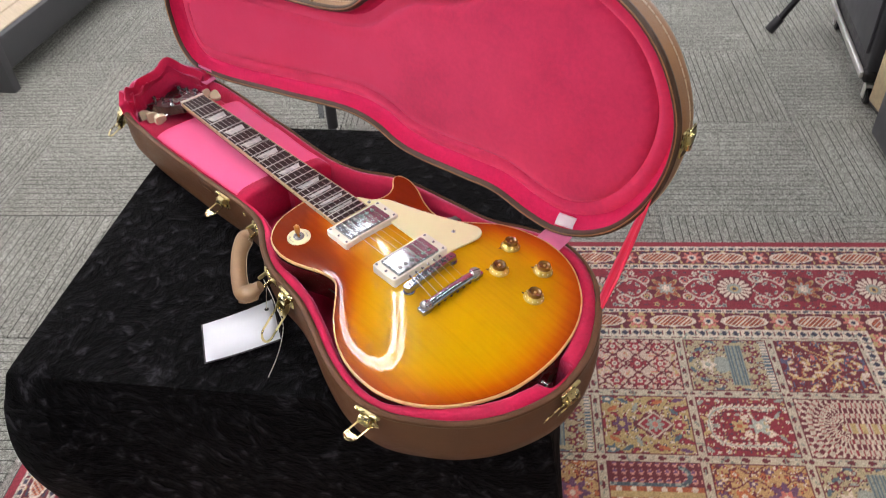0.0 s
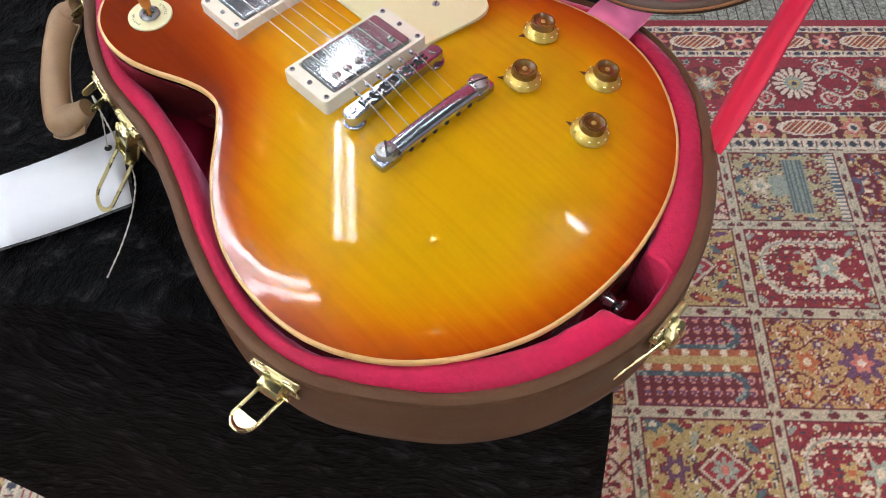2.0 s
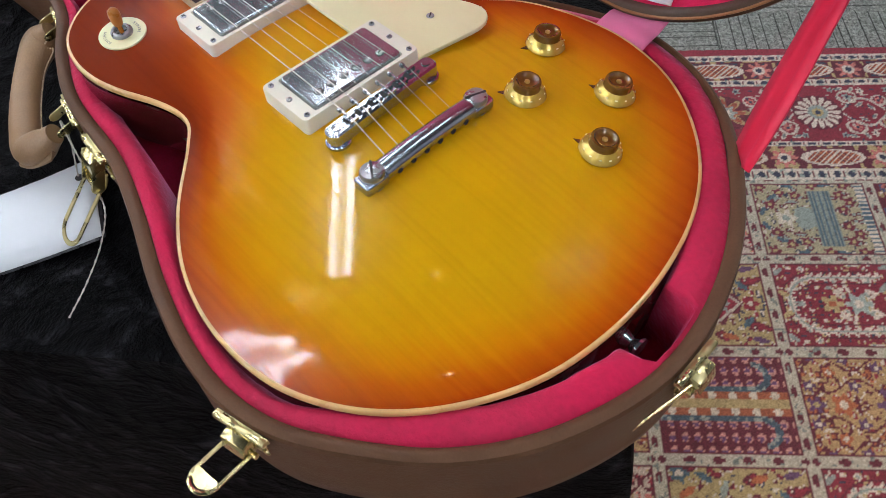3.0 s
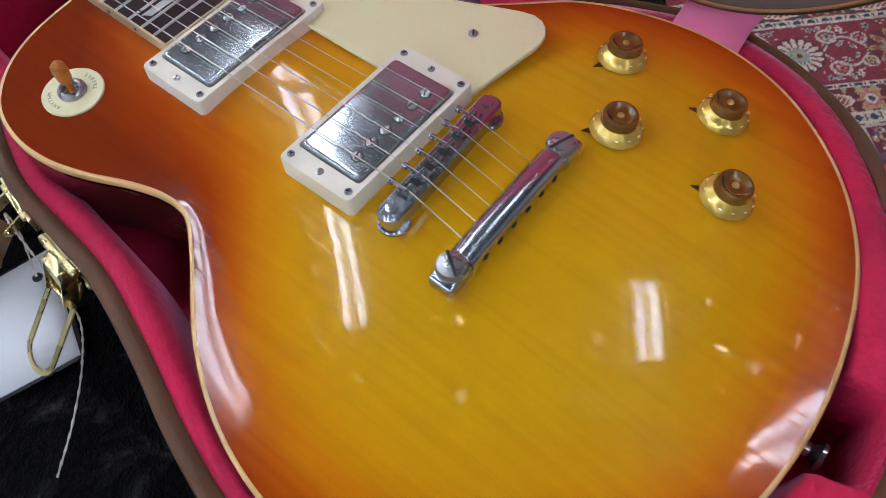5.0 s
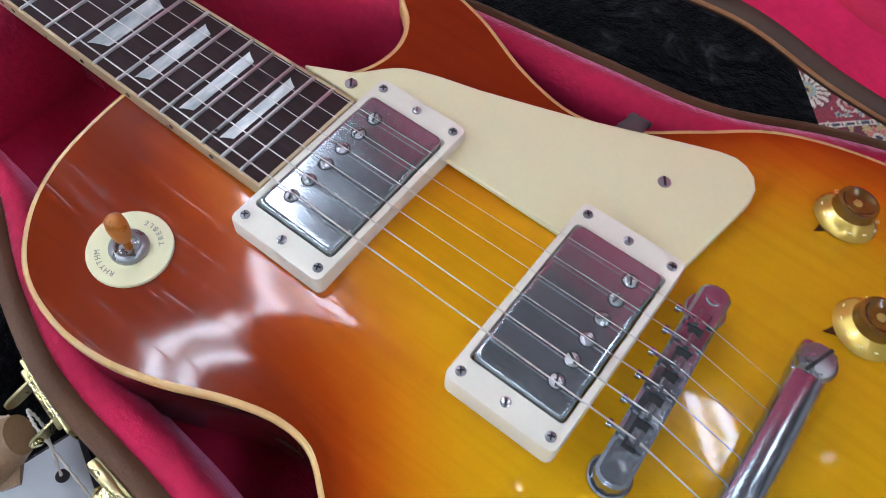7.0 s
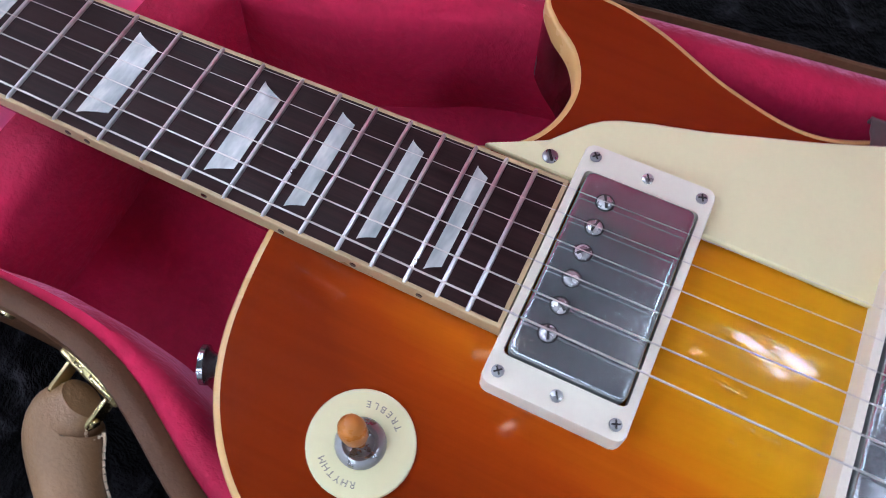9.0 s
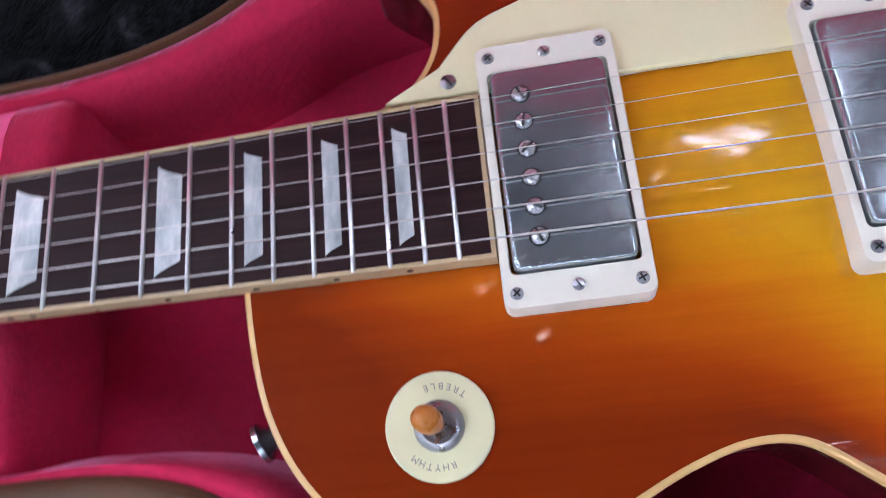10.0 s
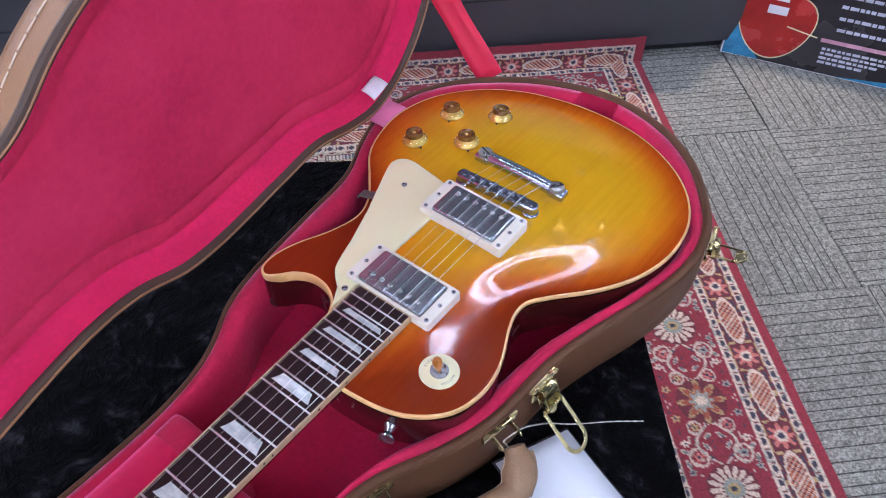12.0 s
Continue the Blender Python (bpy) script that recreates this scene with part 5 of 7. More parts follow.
            bmesh.ops.transform(bm, matrix=H @ pose(x, s * 0.044, -0.014, 0, 55 + 20 * k, 0 if s > 0 else 180), verts=bm.verts)
            part("tuner_button", bm, M_TUNER, head, "yellowed plastic tuner button")
    # strings
    gauge = (0.00062, 0.00052, 0.00042, 0.00034, 0.00026, 0.00022)
    for k in range(6):
        f = 1 - 2 * k / 5
        yb, yn = 0.0258 * f, 0.0176 * f
        line = [Vector((-0.0335, yb * 1.02, FZ - 0.0065)), Vector((0.0015 + 0.0025 * (-f), yb, FZ + 0.0046)), Vector((SCALE + 0.002, yn, FZ + 0.0016))]
        s = 1 if f > 0 else -1
        kk = (0, 1, 2)[k] if k < 3 else (2, 1, 0)[k - 3]
        line.append(H @ Vector((0.038 + 0.041 * kk, s * (0.0235 + 0.001 * kk - 0.003), 0.006)))
        bm = bmesh.new()
        tube(bm, line, gauge[k] * 0.60, 6)
        part("string", bm, M_STEEL, g)
    # pickups
    for xc, zt in ((0.1420, 0.0000), (0.0402, 0.0008)):
        def ro(hx, hy, r):
            o = []
            for cx, cy, a0 in ((hx - r, hy - r, 0), (-hx + r, hy - r, 90), (-hx + r, -hy + r, 180), (hx - r, -hy + r, 270)):
                o += [(xc + cx + r * math.cos(radians(a0 + q)), cy + r * math.sin(radians(a0 + q))) for q in (0, 30, 60, 90)]
            return o
        out, hole = ro(0.0226, 0.0455, 0.003), ro(0.0196, 0.0350, 0.002)
        foot = [(xc + (x - xc) * 1.005, y * 1.003) for x, y in out]
        bm = bmesh.new()
        strip(bm, [[Vector((x, y, top_z(x, y) - 0.0006)) for x, y in foot], [Vector((x, y, FZ + zt - 0.0008)) for x, y in out], [Vector((xc + (x - xc) * 0.985, y * 0.993, FZ + zt)) for x, y in out],
                   [Vector((x, y, FZ + zt)) for x, y in hole], [Vector((x, y, FZ + zt - 0.006)) for x, y in hole]])
        ring = part("pickup_ring", bm, M_RING, g, "ivory plastic pickup ring", angle=35)
        bm = bmesh.new()
        r0, r1, r2, r3 = ro(0.0186, 0.0342, 0.0025), ro(0.0182, 0.0338, 0.0025), ro(0.0175, 0.0331, 0.0025), ro(0.0165, 0.0321, 0.0022)
        rr = strip(bm, [[Vector((x, y, FZ + zt + z)) for x, y in q] for q, z in ((r0, -0.006), (r0, 0.0010), (r1, 0.0018), (r2, 0.0021), (r3, 0.00215))])
        bm.faces.new(rr[-1])
        cover = part("pickup_cover", bm, M_COVER, g, "worn nickel humbucker cover", angle=60)
        side = 1 if xc > 0.1 else -1
        for k in range(6):
            # a flat dark disc paints the shaded gap round each screw
            bm = bmesh.new()
            lathe(bm, [(0.0032, 0.0001), (0, 0.0001)], pose(xc + side * 0.0095, 0.0244 - 0.00976 * k, FZ + zt + 0.00215), 14)
            part("screw_hole", bm, M_RECESS_SHADE, cover, smooth=False)
            bm = bmesh.new()
            lathe(bm, [(0.0027, 0), (0.0027, 0.0005), (0.0023, 0.0011), (0.0013, 0.0015), (0, 0.0016)], pose(xc + side * 0.0095, 0.0244 - 0.00976 * k, FZ + zt + 0.0021), 14)
            part("pole_screw", bm, M_POLE, cover, "bright domed pole screw")
            bm = bmesh.new()
            box(bm, (0.0008, 0.0046, 0.0009), pose(xc + side * 0.0095, 0.0244 - 0.00976 * k, FZ + zt + 0.0033, 0, 0, 20 + 37 * k))
            part("slot", bm, M_RECESS_SHADE, cover)
        for sx, sy in ((0.0184, 0.0407), (-0.0184, 0.0407), (0.0184, -0.0407), (-0.0184, -0.0407), (0, 0.0402), (0, -0.0402)):
            bm = bmesh.new()
            lathe(bm, [(0.0020, 0), (0.0019, 0.0005), (0.0012, 0.0008), (0, 0.0008)], pose(xc + sx, sy, FZ + zt), 14)
            part("screw", bm, M_STUD if sx else M_POLE, ring)
            for q in (0, 90) if sx else (0,):
                bm = bmesh.new()
                box(bm, (0.0005, 0.0027, 0.0004), pose(xc + sx, sy, FZ + zt + 0.0009, 0, 0, q + 30 + 500 * sx))
                part("slot", bm, M_RECESS_SHADE, ring)
    # pickguard, floating above the top on a bracket
    ctrl = [(0.1965, -0.0312), (0.168, -0.0310), (0.0622, -0.0310), (0.0185, -0.0310), (0.0180, -0.0500), (0.0120, -0.0900), (0.0119, -0.0942), (0.0129, -0.1005),
            (0.0162, -0.1058), (0.0212, -0.1090), (0.0265, -0.1100), (0.0330, -0.1086), (0.0420, -0.1050), (0.0915, -0.0838), (0.1300, -0.0698), (0.1480, -0.0646), (0.1580, -0.0610), (0.1630, -0.0584), (0.1672, -0.0549), (0.1706, -0.0510), (0.1775, -0.0425)]
    bm = bmesh.new()
    gz = lambda x, y: FZ - 0.0030 + 0.030 * (x - 0.17)
    prism(bm, ctrl[::-1], lambda x, y: gz(x, y) - 0.0024, gz, 0.0006)
    guard = part("pickguard", bm, M_CREAM, g, "cream plastic pickguard", angle=30)
    for x, y in ((0.0441, -0.079), (0.1746, -0.0362)):
        bm = bmesh.new()
        lathe(bm, [(0.0028, 0), (0.0027, 0.0004), (0.0016, 0.0008), (0, 0.0009)], pose(x, y, gz(x, y)), 16)
        part("screw", bm, M_STUD, guard)
        bm = bmesh.new()
        box(bm, (0.0009, 0.0044, 0.0005), pose(x, y, gz(x, y) + 0.0009, 0, 0, 35))
        part("slot", bm, M_RECESS_SHADE, guard)
    bm = bmesh.new()
    strip(bm, [[Vector((0.0655 + s, y, z)) for s in (0.0, 0.005, 0.010)] for y, z in ((-0.0850, gz(0.07, -0.09) - 0.0030), (-0.0960, gz(0.07, -0.1) - 0.0036), (-0.1035, rim_z(0.07) + 0.0020), (-0.1085, rim_z(0.07) + 0.0012), (-0.1120, rim_z(0.07) - 0.0006), (-0.1130, rim_z(0.07) - 0.0045))], False)
    br = part("guard_bracket", bm, M_BRACKET, guard, "dull grey metal pickguard bracket", angle=70)
    so = br.modifiers.new("thick", "SOLIDIFY")
    so.thickness = 0.0011
    # bridge
    zb = FZ + 0.0018
    yaw = math.degrees(math.atan2(0.0037, 0.0749))
    B = pose(0.0014, -0.0007, zb, 0, 0, 0) @ pose(0, 0, 0, 0, 0, 90 + yaw)
    bm = bmesh.new()
    o = []
    for sx in (1, -1):
        o += [(sx * (0.0385 + 0.0055 * math.cos(q)), sx * 0.0062 * math.sin(q)) for q in (-1.3, -0.8, -0.3, 0.3, 0.8, 1.3)]
    prism(bm, o, -0.0085, 0.0, 0.0012)
    bmesh.ops.transform(bm, matrix=B, verts=bm.verts)
    bridge = part("bridge", bm, M_CHROME, g, "nickel adjustable bridge")
    # a thin dark plate stands for the channel's shade
    bm = bmesh.new()
    box(bm, (0.060, 0.0052, 0.0006), B @ pose(0, 0, 0.0002))
    part("saddle_channel", bm, M_RECESS_SHADE, bridge, smooth=False)
    for k in range(6):
        xs = 0.0258 - 0.01032 * k
        off = (0.0016, 0.0008, -0.0003, 0.0012, 0.0003, -0.0008)[k]
        bm = bmesh.new()
        prism(bm, [(-0.0034, -0.0030), (0.0034, -0.0030), (0.0034, 0.0030), (-0.0034, 0.0030)], 0, 0.0012)
        prism(bm, [(-0.0032, -0.0014), (0.0032, -0.0014), (0.0028, 0.0006), (-0.0028, 0.0006)], 0.0008, 0.0030, 0.0004)
        bmesh.ops.transform(bm, matrix=B @ pose(xs, off, 0.0004), verts=bm.verts)
        part("saddle", bm, M_CHROME, bridge, smooth=False)
        bm = bmesh.new()
        tube(bm, [B @ Vector((xs, -0.0080, 0.0008)), B @ Vector((xs, -0.0100, 0.0008))], 0.0017, 12)
        tube(bm, [B @ Vector((xs, -0.0085, 0.0008)), B @ Vector((xs, 0.0050, 0.0008))], 0.0008, 6)
        part("saddle_screw", bm, M_CHROME, bridge)
    for s in (-1, 1):
        q = B @ Vector((s * 0.0372, 0, 0))
        bm = bmesh.new()
        tz = top_z(q.x, q.y)
        lathe(bm, [(0, 0.0004), (0.0028, 0.0002), (0.0030, -0.001)], Matrix.Translation((q.x, q.y, q.z + 0.0004)), 16)
        lathe(bm, [(0.0022, 0), (0.0022, q.z - 0.008 - tz)], Matrix.Translation((q.x, q.y, tz)), 12)
        lathe(bm, [(0, 0.0006), (0.0072, 0.0006), (0.0078, 0.0012), (0.0078, 0.0030), (0.0072, 0.0036), (0, 0.0036)], Matrix.Translation((q.x, q.y, tz)), 28)
        part("bridge_post", bm, M_CHROME, bridge)
    # stop tailpiece
    T = pose(-0.0377, 0.0, FZ - 0.0075, 0, 0, 90.5)
    bm = bmesh.new()
    rows = []
    for k in range(25):
        f = -1 + 2 * k / 24
        x = 0.0350 * f
        arch = 0.0022 * (1 - f * f)
        rows.append([Vector((x, 0.0062 * math.cos(a) * 1.12, arch * 0.5 + 0.0062 * math.sin(a))) for a in (2 * math.pi * j / 16 for j in range(16))])
    rr = strip(bm, rows)
    bm.faces.new(rr[0])
    bm.faces.new(rr[-1])
    for s in (-1, 1):
        box(bm, (0.0170, 0.0135, 0.0080), pose(s * 0.0425, 0, -0.0020), 0.0022, 3)
    bmesh.ops.transform(bm, matrix=T, verts=bm.verts)
    tail = part("tailpiece", bm, M_TAIL, g, "nickel stop tailpiece", angle=45)
    for k in range(6):
        # dark rings and discs paint the shaded string holes
        bm = bmesh.new()
        xs = 0.0264 - 0.01056 * k
        lathe(bm, [(0.0019, 0), (0.0019, 0.0004), (0.0012, 0.0005), (0.0011, 0.0001), (0, 0.0001)], T @ pose(xs, 0.0066, -0.001, -90), 14)
        part("string_hole", bm, M_RECESS_SHADE, tail)
    for s in (-1, 1):
        bm = bmesh.new()
        q = T @ Vector((s * 0.0413, 0, 0))
        tz = top_z(q.x, q.y)
        lathe(bm, [(0.0064, tz - q.z), (0.0064, -0.0058), (0.0045, -0.005), (0.0045, 0.001), (0.0068, 0.0018), (0.0074, 0.0028), (0.0074, 0.0050), (0.0066, 0.0062), (0.0040, 0.0067), (0, 0.0069)], Matrix.Translation(q), 32)
        part("tailpiece_stud", bm, M_STUD, tail)
        bm = bmesh.new()
        box(bm, (0.0014, 0.0136, 0.0006), Matrix.Translation((q.x, q.y, q.z + 0.0067)) @ pose(0, 0, 0, 0, 0, 55 if s > 0 else -20))
        part("slot", bm, M_RECESS_SHADE, tail)
    # control knobs
    for x, y, zt, q in ((-0.0229, -0.1200, -0.0036, 30), (-0.0486, -0.0730, -0.0004, 40), (-0.0835, -0.1182, -0.0086, 20), (-0.1093, -0.0731, -0.0080, 35)):
        tz = top_z(x, y)
        nrm = Vector((-(top_z(x + 0.004, y) - top_z(x - 0.004, y)) / 0.008, -(top_z(x, y + 0.004) - top_z(x, y - 0.004)) / 0.008, 1)).normalized()
        K = Matrix.Translation((x, y, tz)) @ nrm.to_track_quat("Z", "Y").to_matrix().to_4x4() @ Matrix.Scale(0.94, 4)
        bm = bmesh.new()
        lathe(bm, [(0, 0.001), (0.0139, 0.001), (0.0143, 0.0018), (0.0137, 0.0036), (0.0120, 0.0058), (0.0102, 0.0074), (0.0097, 0.0081)], K, 40)
        skirt = part("knob", bm, M_GOLD, g, "amber-gold bell knob")
        bm = bmesh.new()
        lathe(bm, [(0.0097, 0.0080), (0.0095, 0.0084), (0.0094, 0.0122), (0.0089, 0.0131), (0.0076, 0.0133), (0.0070, 0.0128), (0.0064, 0.0120), (0.0048, 0.0114), (0.0036, 0.0112), (0.0018, 0.0116)], K, 40)
        part("knob_top", bm, M_GOLDTOP, skirt, "clear amber knob top")
        bm = bmesh.new()
        lathe(bm, [(0.0019, 0.0114), (0.0018, 0.0123), (0.0012, 0.0128), (0, 0.0129)], K, 32)
        part("knob_insert", bm, M_FOIL, skirt, "gold foil disc in the knob top")
        for a in range(11):
            bm = bmesh.new()
            an = radians(a * 30 + q)
            box(bm, (0.0006, 0.0016, 0.0003), K @ Matrix.Rotation(an, 4, "Z") @ pose(0.0127, 0, 0.0057, 0, 58, 0))
            part("numeral_mark", bm, M_CREAM, skirt)
        bm = bmesh.new()
        an = radians(44 + q)
        o = [(0.012, -0.0024), (0.0185, 0), (0.012, 0.0024)]
        prism(bm, o, 0.0003, 0.0009)
        bmesh.ops.transform(bm, matrix=K @ Matrix.Rotation(an, 4, "Z"), verts=bm.verts)
        part("pointer", bm, M_POINTER, skirt, "dark bronze knob pointer", smooth=False)
    # selector switch on its washer
    cx, cy = 0.1882, 0.0756
    tz = top_z(cx, cy)
    nrm = Vector((-(top_z(cx + 0.006, cy) - top_z(cx - 0.006, cy)) / 0.012, -(top_z(cx, cy + 0.006) - top_z(cx, cy - 0.006)) / 0.012, 1)).normalized()
    ax = (Vector((1, 0, 0)) - nrm * nrm.x).normalized()
    W = basis((cx, cy, tz + 0.0002), ax, nrm.cross(ax), nrm)
    bm = bmesh.new()
    lathe(bm, [(0, 0), (0.0163, 0), (0.0163, 0.0009), (0.0159, 0.0013), (0, 0.0013)], W, 48)
    chip = part("switch_washer", bm, M_CREAM, g, "cream plastic switch washer")
    bm = bmesh.new()
    lathe(bm, [(0.0076, 0.0013), (0.0076, 0.0026), (0.0068, 0.0038), (0.0054, 0.0044), (0.0044, 0.0040), (0.0040, 0.0016), (0, 0.0016)], W, 36)
    part("switch_nut", bm, M_STUD, chip, "knurled nickel nut")
    S = W @ Matrix.Rotation(radians(9), 4, Vector((0.4, 1, 0)))
    bm = bmesh.new()
    lathe(bm, [(0.0016, 0.001), (0.0016, 0.007), (0.0030, 0.0072), (0.0038, 0.010), (0.0041, 0.0150), (0.0036, 0.0180), (0.0020, 0.0196), (0, 0.0199)], S, 20)
    part("switch_tip", bm, M_AMBER, chip, "amber plastic switch tip")
    for word, ang, way in (("RHYTHM", -13, 1), ("TREBLE", 167, -1)):
        for i, ch in enumerate(word):
            cu = bpy.data.curves.new("letter", "FONT")
            cu.body, cu.size, cu.align_x, cu.align_y, cu.extrude = ch, 0.0029, "CENTER", "CENTER", 0.00008
            tmp = bpy.data.objects.new("letter", cu)
            me = bpy.data.meshes.new_from_object(tmp)
            bpy.data.objects.remove(tmp)
            off = (i - 2.5) * 11.5
            me.transform(W @ Matrix.Rotation(radians(ang - way * off), 4, "Z") @ pose(0, 0.0118, 0.00135, 0, 0, 0 if way > 0 else 180))
            me.materials.append(M_LETTER)
            ob = new("letter", me)
            ob.parent, ob.matrix_parent_inverse = chip, world_of(chip).inverted()
    # strap buttons
    for p, d in (((0.2405, 0.0680, rim_z(0.24) - 0.022), (1, 0.42, 0)), ((-0.1895, -0.002, rim_z(-0.19) - 0.024), (-1, 0, 0))):
        q = Vector(d).to_track_quat("Z", "Y").to_matrix().to_4x4()
        bm = bmesh.new()
        lathe(bm, [(0.0055, 0), (0.0045, 0.002), (0.0032, 0.006), (0.0050, 0.009), (0.0068, 0.010), (0.0068, 0.0118), (0.0040, 0.0126), (0, 0.0127)], Matrix.Translation(p) @ q, 24)
        part("strap_button", bm, M_CHROME, g, "nickel strap button")
    return g


M_LETTER = plain("grey_print", (0.30, 0.28, 0.22), 0.6, 0, 0.1, 90, 500, 0.0)
GUITAR = guitar()


# ---- small things about the case ----
def price_tag():
    t = thing("price_tag", (0.17, 0.2, TABLE_Z + 0.002), "blank white card in a clear sleeve lying on black velvet", "price tag")
    c = [Vector((0.2235, 0.2310, TABLE_Z + 0.007)), Vector((0.1575, 0.2620, TABLE_Z + 0.006)), Vector((0.1225, 0.1640, TABLE_Z + 0.0055)), Vector((0.1915, 0.1330, TABLE_Z + 0.012))]

    def sheet(grow, lift, name, mat_, label):
        mid = sum(c, Vector()) / 4
        bm = bmesh.new()
        rows = []
        for i in range(9):
            f = i / 8
            a, b = c[0].lerp(c[3], f), c[1].lerp(c[2], f)
            bend = Vector((0, 0, -0.002 * math.sin(math.pi * f) + lift))
            rows.append([mid + (a.lerp(b, g) - mid) * grow + bend for g in (0, 0.33, 0.66, 1)])
        strip(bm, rows, False)
        o = part(name, bm, mat_, t, label, angle=80)
        so = o.modifiers.new("thick", "SOLIDIFY")
        so.thickness = 0.0006
    sheet(1.0, 0.0, "sleeve", M_SLEEVE, "clear plastic sleeve with a dark edge")
    sheet(0.955, 0.0009, "card", M_TAG, "blank white card")
    # a dark disc on the card paints the hole's shade
    bm = bmesh.new()
    p = c[3].lerp((c[0] + c[1]) / 2, 0.14).lerp(c[2], 0.16)
    lathe(bm, [(0, 0.0006), (0.0030, 0.0006), (0.0030, 0)], Matrix.Translation(p + Vector((0, 0, 0.0010))), 16)
    part("punched_hole", bm, M_RECESS_SHADE, t)
    # twisted tie that runs from the handle ring through the hole and over the cloth
    bm = bmesh.new()
    line = spline([tuple(p + Vector((0, 0, 0.003))), (0.186, 0.141, 0.690), (0.189, 0.1405, 0.699), (0.182, 0.1425, 0.700), (0.168, 0.1450, 0.694), (0.152, 0.1485, 0.680), (0.1345, 0.1530, 0.662), (0.1180, 0.1679, 0.6535), (0.0955, 0.1916, 0.6518), (0.0781, 0.2136, 0.6520)], 12, False)
    tube(bm, line, [0.00085 if i % 3 == 0 else 0.00045 for i in range(len(line))], 6)
    part("tie", bm, M_THREAD, t, "thin twisted tag tie")


price_tag()


def lid_label():
    """A folded slip whose foot is sewn to the hinge ribbon."""
    bm = bmesh.new()
    near, far = (Vector((-0.0392, -0.1890, 0.7350)), Vector((-0.0668, -0.1932, 0.7386))), (Vector((-0.0350, -0.2042, 0.7440)), Vector((-0.0619, -0.2091, 0.7453)))
    up = (near[1] - near[0]).cross(far[0] - near[0]).normalized()
    if up.z < 0:
        up = -up
    rows = []
    for k in range(7):
        f = k / 6
        bow = up * 0.0016 * math.sin(math.pi * f)
        rows.append([near[0].lerp(far[0], f) + bow, near[1].lerp(far[1], f) + bow])
    strip(bm, rows, False)
    o = solo("paper_label", bm, M_WHITE, "small folded white paper label on a pink ribbon", "label", angle=80)
    so = o.modifiers.new("thick", "SOLIDIFY")
    so.thickness = 0.0008


lid_label()


# ---- the rug ----
RUG_U0, RUG_U1, RUG_N0, RUG_N1 = -1.275, 0.960, -0.942, 0.628
RUG_BEND = -1.197


